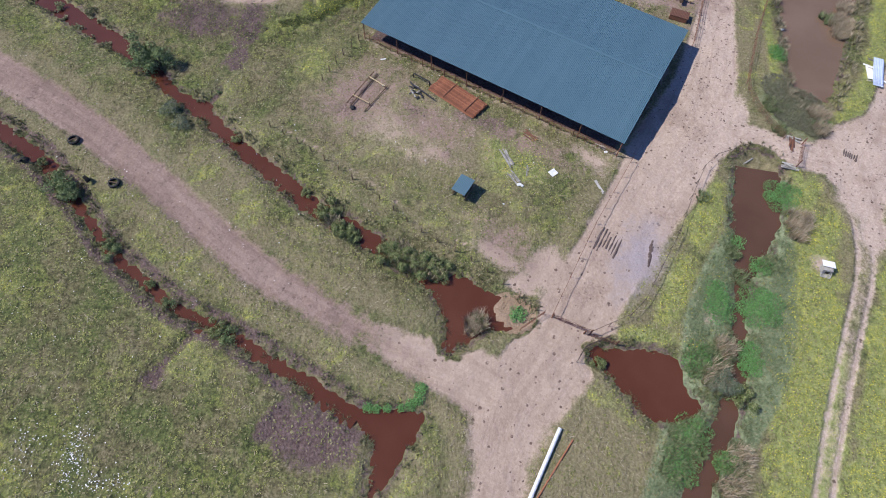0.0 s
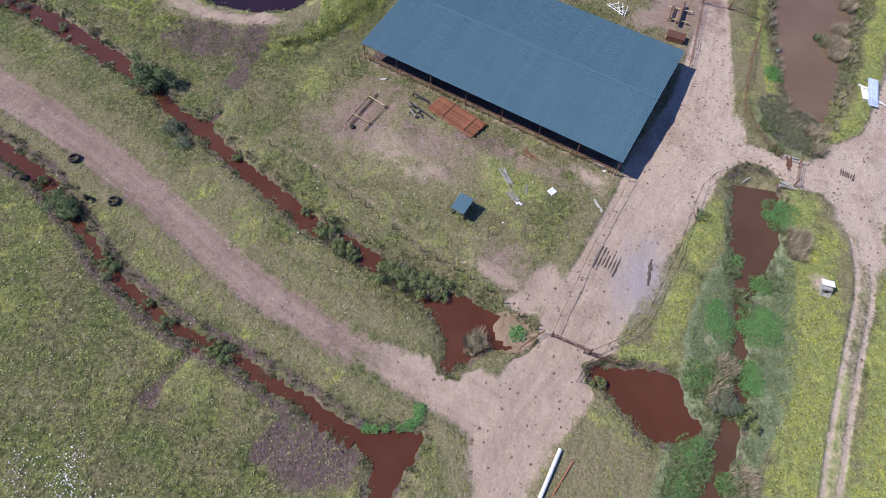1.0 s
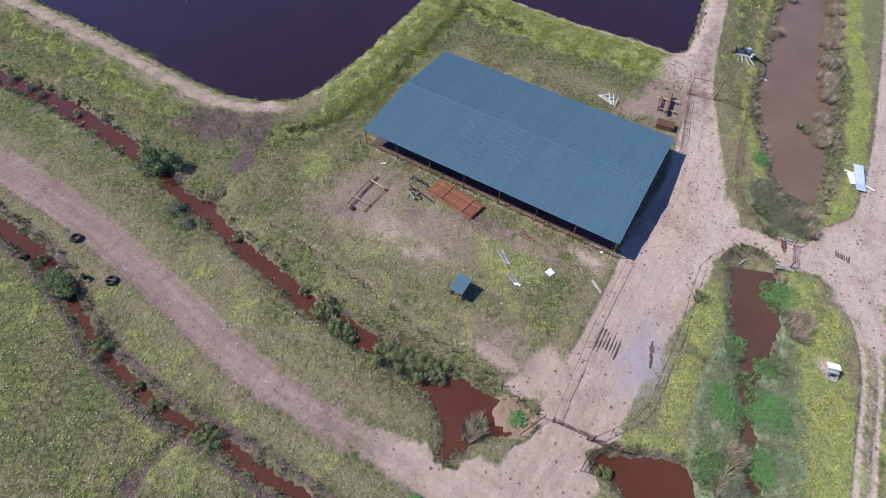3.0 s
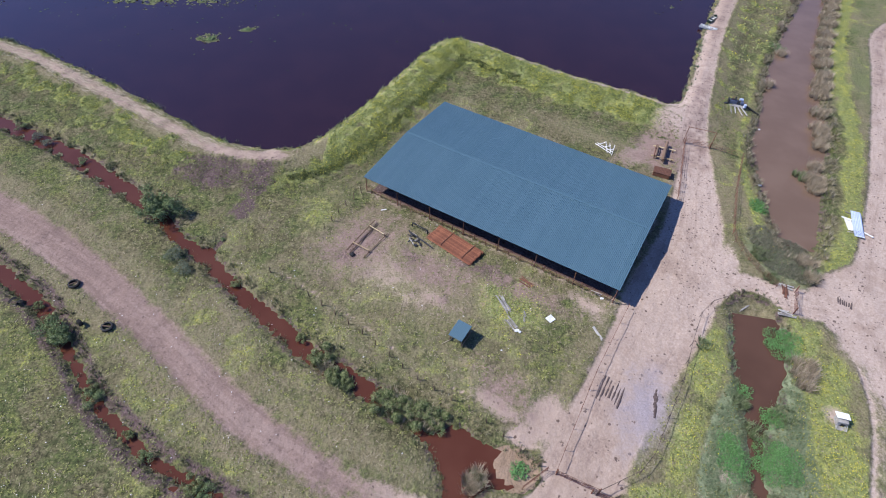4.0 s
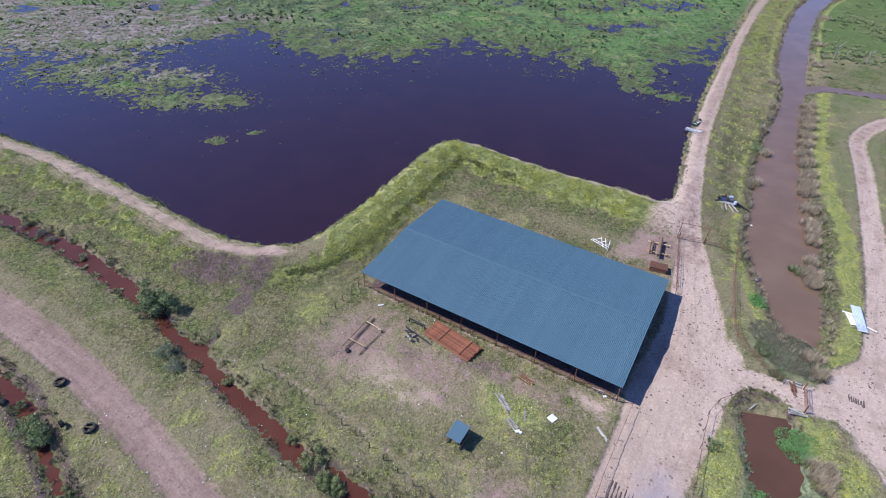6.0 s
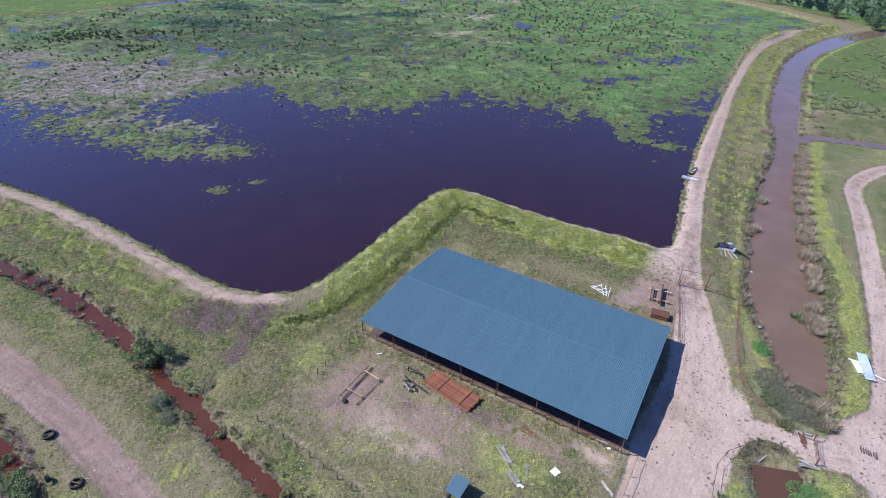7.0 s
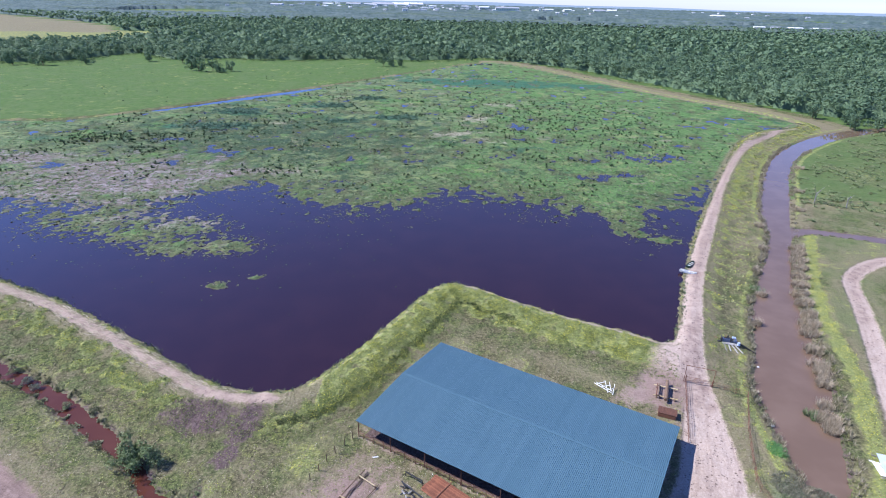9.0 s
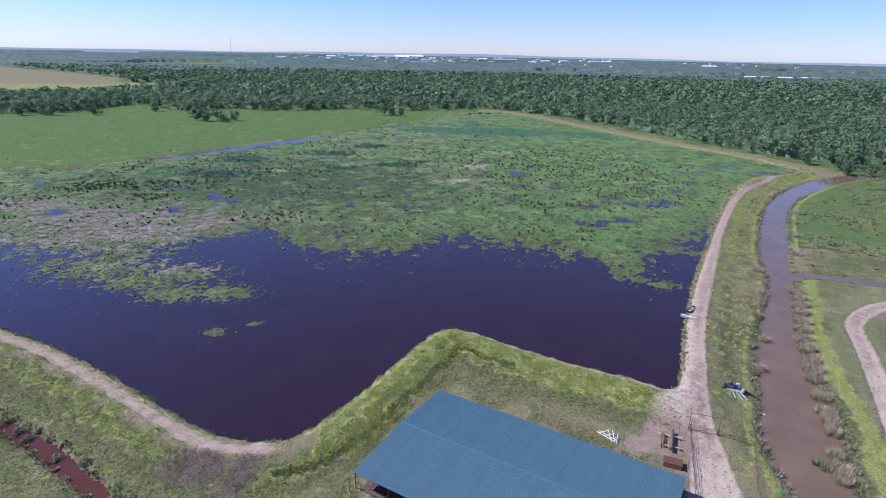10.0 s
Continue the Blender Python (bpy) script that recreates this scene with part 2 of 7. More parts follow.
def leaf_material(name, *cols, rough=0.7, scale=1.2, dapple=0.5, rumple=0.0):
    s = Shade(name)
    r = s.node("ShaderNodeNewGeometry", 8)
    col = s.ramp(s.math("MULTIPLY_ADD", r, 0.4, 0.3), *cols)
    col = s.mix(s.math("MULTIPLY", s.noise(scale, 3), dapple), col, cols[0])
    if rumple:
        s.bump(s.noise(1.1, 4, 0.7), 0.7, rumple)
        col = s.mix(s.math("MULTIPLY", s.step(s.noise(0.9, 4, 0.7), 0.52, 0.66), 0.18), col, cols[0])
        col = s.mix(s.math("MULTIPLY", s.step(s.noise(0.03, 3), 0.5, 0.62), 0.4), col, cols[-1])
        # thin leaves let part of the light through
        s.done(col, rough, 0.0, 0.2)
        through_leaf = s.node("ShaderNodeBsdfTranslucent", 0, Color=col)
        both = s.node("ShaderNodeMixShader", 0, i0=0.28, i1=s.b.outputs[0], i2=through_leaf)
        s.put(s.t.nodes["Material Output"].inputs[0], both)
        return s.mat
    return s.done(col, rough, 0.0, 0.25)


def plain_material(name, a, b, rough=0.6, metal=0.0, scale=3.0, bump=0.15, spec=0.4):
    """Two tones in coarse stains and fine grain."""
    s = Shade(name)
    p = s.local()
    big, fine = s.noise(scale, 5, 0.65, p), s.noise(scale * 9, 3, 0.6, p)
    r = s.node("ShaderNodeObjectInfo", 5)
    f = s.math("ADD", s.math("MULTIPLY", big, 0.75), s.math("MULTIPLY", fine, 0.35))
    f = s.math("ADD", f, s.math("MULTIPLY_ADD", r, 0.3, -0.15))
    s.bump(fine, bump, 0.02)
    return s.done(s.mix(s.step(f, 0.35, 0.75), a, b), rough, metal, spec)


def roof_material():
    s = Shade("blue_roof_sheet")
    p = s.place()
    r = s.node("ShaderNodeObjectInfo", 5)
    big, fine = s.noise(0.25, 4, 0.6, p), s.noise(5.0, 4, 0.7, p)
    f = s.math("ADD", s.math("MULTIPLY", big, 0.6), s.math("MULTIPLY", r, 0.35))
    col = s.mix(f, (0.06, 0.12, 0.158), (0.082, 0.15, 0.194))
    col = s.mix(s.math("MULTIPLY", s.step(fine, 0.58, 0.75), 0.3), col, (0.14, 0.2, 0.23))
    return s.done(col, 0.55, 0.0, 0.35)


GROUND = ground_material()
POND = water_material("pond_water", (0.0225, 0.0083, 0.0106), (0.0265, 0.01, 0.0122), 0.05, 0.02, 0.97)
RED_WATER = water_material("red_ditch_water", (0.082, 0.028, 0.016), (0.1, 0.038, 0.023))
BROWN_WATER = water_material("brown_channel_water", (0.15, 0.097, 0.064), (0.177, 0.117, 0.08), gloss=0.7)
DARK_WATER = water_material("dark_brown_water", (0.082, 0.043, 0.027), (0.1, 0.053, 0.034), gloss=0.6)
ROOF = roof_material()
RUST = plain_material("rusty_steel", (0.11, 0.05, 0.032), (0.2, 0.09, 0.055), 0.8, 0.0, 2.5)
DARK_STEEL = plain_material("dark_weathered_steel", (0.03, 0.022, 0.02), (0.09, 0.06, 0.05), 0.7, 0.0, 2.0)
TIMBER = plain_material("weathered_timber", (0.24, 0.19, 0.14), (0.42, 0.35, 0.27), 0.85, 0.0, 1.5)
BROWN_WOOD = plain_material("brown_timber", (0.1, 0.062, 0.04), (0.2, 0.13, 0.085), 0.85, 0.0, 1.5)
WHITE = plain_material("white_paint", (0.6, 0.6, 0.58), (0.85, 0.85, 0.83), 0.5, 0.0, 1.2)
RUBBER = plain_material("black_rubber", (0.012, 0.012, 0.013), (0.03, 0.03, 0.03), 0.75)
BLUE_METAL = plain_material("blue_painted_metal", (0.42, 0.49, 0.66), (0.6, 0.66, 0.78), 0.4, 0.0, 1.0)


# ---- plan of the land: lines and outlines in metres ----
def curve(pts, closed=False, n=8):
    """Catmull-Rom through the points."""
    p = np.array(pts, float)
    p = np.vstack([p[-1], p, p[:2]]) if closed else np.vstack([2 * p[0] - p[1], p, 2 * p[-1] - p[-2]])
    t = np.linspace(0, 1, n, endpoint=False)[:, None]
    out = []
    for a, b, c, d in zip(p, p[1:], p[2:], p[3:]):
        out.append(0.5 * (2 * b + (c - a) * t + (2 * a - 5 * b + 4 * c - d) * t**2 + (3 * b - a - 3 * c + d) * t**3))
    out = np.vstack(out)
    return out if closed else np.vstack([out, p[-2]])


POND_EDGE = curve([(-300, 205), (-190, 160), (-107, 120), (-87, 111), (-67.5, 99.8), (-51.5, 89.7), (-38.6, 82.4), (-28.2, 81.6),
                   (-22.6, 85.5), (-16, 96.2), (-10.3, 107), (-2.2, 121.8), (4.6, 124.2), (15.2, 117.8), (27.2, 110.4), (38.4, 105.2),
                   (46.8, 100.9), (50.5, 105), (58, 122.5), (64, 136), (85.5, 179), (138, 272), (167, 310), (206, 336),
                   (192, 383), (168, 421), (141, 472), (107, 540), (78, 598), (39, 640), (-26, 552), (-89, 451), (-136, 388),
                   (-171, 337), (-213, 297), (-300, 285)], True, 5)
# centre lines with half widths: x, y, w
TRACK_WEST = curve([(-120, 92, 2.8), (-70, 63.2, 2.8), (-55, 54.5, 2.7), (-39, 42.6, 2.4), (-25, 31.5, 2.3), (-15, 25.4, 2.3), (-5, 20.3, 2.8), (3, 17.4, 3.6), (9, 14, 4.2)])
ROAD = curve([(5, -14, 2.6), (7.2, 3.7, 3.0), (9, 12.2, 4.4), (15.5, 21.1, 5.2), (20.5, 29.6, 4.6), (28, 40.9, 5.2), (34.5, 51, 6.2), (41.4, 64.2, 4.8),
              (46.2, 80, 3.2), (50.5, 96, 2.2), (57, 113, 2.1), (64.5, 131, 2.1), (77, 156, 2.1), (112, 222, 2.1), (145, 275, 2.2), (176, 309, 2.2), (206, 341, 2.1)])
ROAD_EAST = curve([(36, 52, 4), (45, 54, 2.6), (51, 51.8, 2.5), (57.5, 50, 3.2), (62, 49.5, 6)])
TRACK_EAST = curve([(62, 50, 7), (67.5, 56, 4), (71, 63, 2.6), (78, 75.5, 2.2), (91, 101.5, 2.0), (100, 120, 2.0), (106, 133, 2.0), (114, 141, 2.2), (126, 147, 2.2), (150, 150, 2.0)])
TRACK_SOUTH = curve([(61, 48, 5), (58.5, 39, 1.9), (56, 31, 1.6), (49.6, 18.6, 1.5), (43, 4.6, 1.5), (38, -8, 1.5)])
DITCH_NORTH = curve([(-130, 108, 1.4), (-85.5, 87.9, 1.7), (-68, 79.4, 1.9), (-55, 71, 1.9), (-47.5, 66, 1.4), (-41.5, 60, 1.1), (-36.4, 56.3, 1.3), (-29.3, 49.8, 1.3),
                     (-23.4, 45.1, 1.5), (-17.4, 40.1, 1.6), (-11.7, 36.6, 1.5), (-6.9, 33.7, 1.6), (-0.5, 29.6, 1.8), (3, 27, 2.0)])
DITCH_SOUTH = curve([(-100, 76, 1.5), (-64.5, 51.4, 1.5), (-57.2, 47, 1.4), (-51.9, 42, 1.2), (-47.3, 37.3, 0.8), (-42.8, 32.3, 0.8), (-37.2, 28, 1.0), (-32.2, 24.6, 0.9),
                     (-25.3, 21.4, 0.9), (-19.3, 18, 1.1), (-13.5, 14.9, 1.1), (-8.5, 11.8, 1.1)])
GULLY = curve([(-29.4, 21.2, 0.5), (-31.4, 18.4, 0.5), (-32.8, 16, 0.9)])
GULLY_NORTH = curve([(-36, 56, 0.6), (-34.3, 58.6, 0.5), (-34, 61, 0.4)])
CHANNEL = curve([(46.2, 48.6, 3.2), (45.4, 44, 3.4), (43.4, 38.7, 3.0), (41.3, 33.5, 1.6), (39.4, 28, 0.8), (38.2, 24, 0.8), (37.4, 19, 1.0), (35, 14.2, 1.2), (31.8, 9.1, 1.5), (29.2, 4.3, 1.6), (26, -4, 1.6), (20, -16, 1.6)])
CHANNEL_NORTH = curve([(58, 62.5, 2.6), (60.6, 70.6, 4.2), (65, 85, 6.2), (70, 95, 6.4), (77.5, 114.3, 5.2), (89.3, 137.9, 3.6), (103, 162, 3.0), (113, 184, 4.2), (125, 207, 4.6),
                       (142, 238, 4.4), (165, 271, 4.5), (201, 305, 5.0), (236, 327, 5.0), (280, 345, 4)])
CHANNEL_SIDE = curve([(104, 164, 3), (112, 168.5, 2.6), (120, 168, 2.4), (135, 163, 2.6), (170, 150, 2.6), (220, 140, 3)])
FAR_DITCH = curve([(-172, 331, 2.5), (-155, 353, 3.5), (-130, 386, 4.5), (-108, 415, 4), (-98, 430, 2)])
POOL_NORTH = curve([(-0.5, 28.8), (3.2, 30), (7.1, 27.7), (11.6, 25.8), (10.9, 23.4), (7, 22.8), (3.6, 21), (1.6, 20.1), (1.0, 24.3)], True, 5)
POOL_SOUTH = curve([(-8.6, 12.8), (-1.2, 12.5), (-1.7, 10), (-5.4, 4.2), (-7, 2.6), (-6.6, 8.6)], True, 5)
POOL_EAST = curve([(19, 20.3), (22.8, 20.9), (29.2, 20.2), (30.2, 16), (31.6, 14.4), (29.4, 12.2), (25.1, 12.7), (22.7, 15.6)], True, 5)
WIRE_LINE = curve([(-25, 54), (-19.5, 50.6), (-9.6, 43.8), (-2, 37.8), (6.4, 33), (11, 31)])
FOOTPATH = curve([(-18, 59), (-9, 50.5), (0, 43), (9, 35.5), (15, 32)])
SHED = (12.9, 71.9, -29.7, 44.7, 26.4, 3.3)  # middle x, y, turn, length, depth, eaves

# ---- the grid of the ground: fine near by, coarser towards the horizon ----
def spread(lo, hi, step, far_lo, far_hi, grow, mid_lo, mid_hi):
    xs = list(np.arange(lo, hi, step))
    for sign, far, mid in ((1, far_hi, mid_hi), (-1, far_lo, mid_lo)):
        at, d = (xs[-1] if sign > 0 else xs[0]), step
        while at * sign < far * sign:
            d *= grow if at * sign < mid * sign else 1.06
            at += d * sign
            xs = xs + [at] if sign > 0 else [at] + xs
    return np.array(xs)


GX = spread(-76, 78, 0.52, -4700, 4700, 1.011, -260, 260)
GY = spread(-6, 128, 0.52, -600, 4700, 1.0095, -20, 480)
X, Y = np.meshgrid(GX, GY)
X, Y = X.ravel(), Y.ravel()


def fuzz(scale, seed, octaves=3):
    """Smooth value noise in -1..1 over the grid, from sums of turned sine waves."""
    rng = np.random.default_rng(seed)
    total, amp, norm = np.zeros_like(X), 1.0, 0.0
    for o in range(octaves):
        for _ in range(5):
            a, ph = rng.uniform(0, 2 * np.pi), rng.uniform(0, 2 * np.pi, 2)
            k = 2 * np.pi / (scale * rng.uniform(0.6, 1.5) / 2**o)
            total += amp * np.sin((X * np.cos(a) + Y * np.sin(a)) * k + ph[0] + 1.3 * np.sin((Y * np.cos(a) - X * np.sin(a)) * k * 0.6 + ph[1]))
        norm += amp * 1.9
        amp *= 0.55
    return np.clip(total / norm, -1, 1)


def near(line, reach):
    """Distance to a centre line less its half width, 99 beyond reach; the width is the line's third column."""
    out = np.full(X.shape, 99.0)
    w = line[:, 2] if line.shape[1] > 2 else np.zeros(len(line))
    m = w.max() + reach
    for a, b, wa, wb in zip(line[:-1, :2], line[1:, :2], w[:-1], w[1:]):
        sel = np.nonzero((X > min(a[0], b[0]) - m) & (X < max(a[0], b[0]) + m) & (Y > min(a[1], b[1]) - m) & (Y < max(a[1], b[1]) + m))[0]
        if not len(sel):
            continue
        d = b - a
        t = np.clip(((X[sel] - a[0]) * d[0] + (Y[sel] - a[1]) * d[1]) / max(d @ d, 1e-9), 0, 1)
        out[sel] = np.minimum(out[sel], np.hypot(X[sel] - a[0] - t * d[0], Y[sel] - a[1] - t * d[1]) - wa - (wb - wa) * t)
    return out


def inside(poly, x, y):
    c = np.zeros(x.shape, bool)
    for (ax, ay), (bx, by) in zip(poly, np.roll(poly, -1, 0)):
        if ay != by:
            c ^= ((ay > y) != (by > y)) & (x < (bx - ax) * (y - ay) / (by - ay) + ax)
    return c


def shore(poly, reach):
    """Signed distance to an outline, negative inside."""
    d = near(np.vstack([poly, poly[:1]])[:, :2], reach)
    return np.where(inside(poly, X, Y), -d, d)


def ease(v, lo, hi):
    t = np.clip((v - lo) / (hi - lo), 0, 1)
    return t * t * (3 - 2 * t)


def blot(x, y, rx, ry=None, turn=0.0):
    """1 in the middle, 0.5 at the rim, 0 at twice the radius."""
    c, s = math.cos(radians(turn)), math.sin(radians(turn))
    u, v = (X - x) * c + (Y - y) * s, (Y - y) * c - (X - x) * s
    return np.clip(1 - 0.5 * np.hypot(u / rx, v / (ry or rx)), 0, 1)


def band(d, soft=1.6):
    """0.5 at the edge of a strip, 1 inside."""
    return np.clip(0.5 - d / (2 * soft), 0, 1)


f3, f9, f40, f1 = fuzz(3, 1), fuzz(9, 2), fuzz(40, 3), fuzz(1.4, 4, 2)
d_pond = shore(POND_EDGE, 40)
d_pond = np.where(inside(POND_EDGE, X, Y), np.maximum(d_pond, -40), d_pond)
Z = 0.07 * f9 + 0.05 * f3 + 0.03 * f1
# embankment round the pond
d_bank = d_pond + 0.25 * f3
Z += np.interp(d_bank, [-6, -1.2, 0, 2.2, 4.6, 11], [-0.5, 0.2, 0.62, 1.4, 1.4, 0.0])
# marsh mats rising out of the pond, deeper open water towards the shed
wet = inside(POND_EDGE, X, Y)
edge_y = np.interp(X, [-200, -150, -124, -108, -95, -85, -70, -58, -40, -28, -10, 5, 18, 30, 40, 50, 53, 62, 68, 83, 104, 130],
                   [150, 172, 160, 158, 168, 186, 200, 190, 182, 176, 186, 197, 194, 186, 181, 182, 164, 163, 180, 192, 212, 230])
growth = (Y - edge_y) / 26.0 + 0.42 * f9 + 0.35 * fuzz(22, 7, 4) + 0.1 * f3
inner = ease(Y - edge_y, 15, 50)
growth = growth * (1 - inner) + inner * (0.79 + 0.85 * fuzz(26, 8, 4) + 0.3 * f9)
for bx, by, br in ((-54, 120, 2.1), (65.5, 156, 3.4), (-61, 143, 6), (-75, 142, 7), (-90, 150, 8), (-80, 156, 9), (-104, 160, 14), (-47, 125, 1.5)):
    islet = blot(bx, by, br * 1.25, br * 0.8)
    growth = np.where(islet > 0.12, np.maximum(growth, 1.6 * (islet - 0.5) + 0.35 * f3 + 0.2 * f9), growth)
growth = growth - 0.5 * np.clip(1.2 - np.hypot((X + 125) / 60, (Y - 195) / 45), 0, 1) * (0.6 + f9)
for bx, by, rx, ry in ((-101, 243, 11, 4), (-15, 236, 13, 5), (-40, 205, 14, 4), (39, 311, 7, 9), (86, 249, 12, 9), (-95, 240, 5, 6), (70, 222, 12, 5), (100, 255, 9, 9), (-20, 262, 8, 5), (-135, 262, 7, 8), (20, 245, 9, 4)):
    growth = growth - 2.6 * np.clip(blot(bx, by, rx, ry) - 0.52 + 0.3 * f9 + 0.3 * f3, 0, 1)
growth = np.where(near(FAR_DITCH, 6) < 0, -1.0, growth)
lobe = np.clip(1.25 - np.hypot((X + 95) / 62, (Y - 168) / 34), 0, 1)
growth = growth + lobe * (0.45 * fuzz(8, 21, 3) + 0.2 * f3 - 0.08)
rise = np.clip(0.25 * growth + 0.1 * np.clip(growth, 0, 1) * f3, -0.5, 0.28)
Z = np.where(wet, np.maximum(Z, 0.55 + rise), Z)
marsh = np.where(wet, ease(0.55 + rise, 0.5, 0.58), 0) * ease(-d_pond, 0.5, 2.5)
thin_mat = np.where(wet, 1 - ease(growth, 0.15, 0.85 + 0.3 * f9), 0)
# ditches, channels and pools
d_cut = np.full(X.shape, 99.0)
cuts = {}
DITCH_NORTH[:, 2] *= 0.78
DITCH_SOUTH[:, 2] *= 0.72
for key, line in (("dn", DITCH_NORTH), ("ds", DITCH_SOUTH), ("c", CHANNEL), ("cn", CHANNEL_NORTH), ("cs", CHANNEL_SIDE)):
    cuts[key] = near(line, 8)
for key, poly in (("pn", POOL_NORTH), ("ps", POOL_SOUTH), ("pe", POOL_EAST)):
    cuts[key] = shore(poly, 8)
for d in cuts.values():
    d_cut = np.minimum(d_cut, d)
d_cut = d_cut + 0.3 * f3 + 0.22 * f1
Z = np.minimum(Z, Z * ease(d_cut, 0, 3) + np.interp(d_cut, [-2, 0, 1.3, 2.6], [-1.3, -0.55, -0.08, 0.0]))
for g in (near(GULLY, 4), near(GULLY_NORTH, 4)):
    Z -= 0.45 * ease(-g, -0.9, 0.3)
# the pipe-filled silt corner of the north pool, the wallow
silt = blot(9.7, 25.1, 2.4, 1.9, -30)
Z = np.maximum(Z, -1.4 + 0.93 * ease(silt + 0.06 * f1, 0.2, 0.55))
wallow = blot(-14.2, 9.9, 6.2, 4.3, -8)
Z -= 0.25 * ease(wallow, 0.35, 0.75) - 0.07 * ease(wallow, 0.4, 0.6) * f1
# roads lie a little lower and smoother
d_levee = near(ROAD, 9)
d_road = np.minimum.reduce([near(TRACK_WEST, 8), near(ROAD, 8), near(ROAD_EAST, 8), near(TRACK_EAST, 8)])
d_twin = near(TRACK_SOUTH, 5)
Z -= 0.06 * ease(-d_road, -1, 1) * ease(d_pond, 5, 9)
Z += 0.02 * f1 * ease(-d_road, -0.5, 0.5)
# far ground falls flat
far = ease(np.hypot(X, Y), 500, 1200)
Z = Z * (1 - far) + far * 2.0 * fuzz(700, 11, 2)

# ---- zones ----
sx, sy, turn, sl, sd, _ = SHED
c, s_ = math.cos(radians(turn)), math.sin(radians(turn))
U, V = (X - sx) * c + (Y - sy) * s_, (Y - sy) * c - (X - sx) * s_
d_shed = np.maximum(np.abs(U) - sl / 2, np.abs(V) - sd / 2)
twin = np.abs(np.abs(d_twin + 1.55) - 0.95) - 0.42
dirt = np.maximum.reduce([band(d_road, 1.4 + 1.6 * (1 - ease(Y, 8, 18))), band(twin, 0.9) * 0.9, 0.44 * band(d_twin, 0.8), 0.62 * band(d_shed - 0.8, 1.8),
                          0.57 * blot(-8, 54, 13, 7, -30), 0.52 * blot(-12.5, 60, 8.5, 6, 45), 0.58 * blot(-1.5, 49.5, 8.0, 4.4, -20), 0.75 * band(near(WIRE_LINE, 5) - 0.12 + 0.3 * f3, 0.5), 0.95 * blot(14.5, 31, 3.6, 3.4, 40), 0.92 * blot(11, 28.5, 3, 2.2, 45),
                          0.8 * blot(8, 33, 4.5, 1.6, -35), 0.62 * blot(22, 49, 6, 3, -30), 0.85 * blot(41, 87, 3.5, 5, -20), 0.85 * blot(46, 94, 4.6, 7, -25), 0.74 * blot(37, 84.6, 6, 3, 25), 0.8 * blot(-30.5, 79, 3, 2.4), 0.8 * blot(50.8, 33, 1.6, 1.6), 0.9 * blot(45.2, 58.0, 1.8, 4.6, -8), 1.0 * blot(59.6, 44.0, 3.2, 4.6, -10), 0.9 * blot(59.6, 38.0, 2.4, 3.4, -15),
                          (0.5 + 0.4 * ease(X, 2, 8)) * band(np.abs(d_pond - 1.0) - 0.75, 0.7) * (X > -24) * (X < 52) * (Y < 140), (0.88 - 0.2 * (X < -24)) * (Y < np.where(X < 0, 205, 330)) * band(np.abs(d_pond - 3.0) - np.where(X < -24, 1.7, 1.4) + 5 * ease(X, -30, -20) * (1 - ease(X, 38, 50)), 1.2), 0.85 * blot(36, 26.5, 3, 1.2, 40), (0.5 + 0.1 * f9) * band(np.abs(d_pond - 9) - 3.5, 2.5) * (Y > 335) * (X > 30)])
dirt = dirt * (0.25 + 0.75 * ease(d_cut, 0.5, 2.0))
dirt = dirt * (1 - 0.36 * ease(Y, 140, 210))
dirt = np.where(wet, 0, dirt)
d_west = near(TRACK_WEST, 8)
worn_track = np.maximum.reduce([0.46 * band(d_road, 1.4) * ease(Y, 84, 120), band(d_west, 1.7) * (1 - ease(X, -24, 12)) * 0.98, (0.4 + 0.2 * f3) * band(np.abs(d_pond - 3.0) - 2.0, 1.2) * (X < -26) * (Y < 205),
                                0.82 * blot(41.5, 86, 6, 8.5, -25), 0.66 * blot(36, 84.5, 6, 3, 25), 0.5 * band(d_levee - 0.4, 1.4) * ease(Y, 74, 84) * (1 - ease(Y, 110, 125)), 0.72 * blot(-12.5, 60, 9.5, 7, 45), 0.62 * blot(9, 35, 8, 4, -40), 0.66 * blot(0, 54, 11, 5, -30), 0.7 * blot(13, 51, 9, 3, -30)])
dirt = np.where((d_west < 3) & (X < 6), dirt * ease(X, -24, 8), dirt)
# along and across the roads
lane_at, lane_off, lane_best = np.zeros_like(X), np.zeros_like(X), np.full(X.shape, 99.0)
for line in (TRACK_WEST, ROAD, ROAD_EAST, TRACK_EAST, TRACK_SOUTH):
    run = 0.0
    for a, b in zip(line[:-1], line[1:]):
        d = (b - a)[:2]
        long_ = np.hypot(*d)
        sel = np.nonzero((X > min(a[0], b[0]) - 9) & (X < max(a[0], b[0]) + 9) & (Y > min(a[1], b[1]) - 9) & (Y < max(a[1], b[1]) + 9))[0]
        px, py = X[sel] - a[0], Y[sel] - a[1]
        t = np.clip((px * d[0] + py * d[1]) / long_**2, 0, 1)
        off = np.hypot(px - t * d[0], py - t * d[1])
        side = (px * d[1] - py * d[0]) / long_
        score = off - a[2]
        k = score < lane_best[sel]
        lane_best[sel[k]] = score[k]
        lane_off[sel[k]] = (np.sign(side) * off)[k]
        lane_at[sel[k]] = (run + t * long_)[k] + 37 * line[0, 0]
        run += long_
rutted = ease(-lane_best, -3, 0.5)
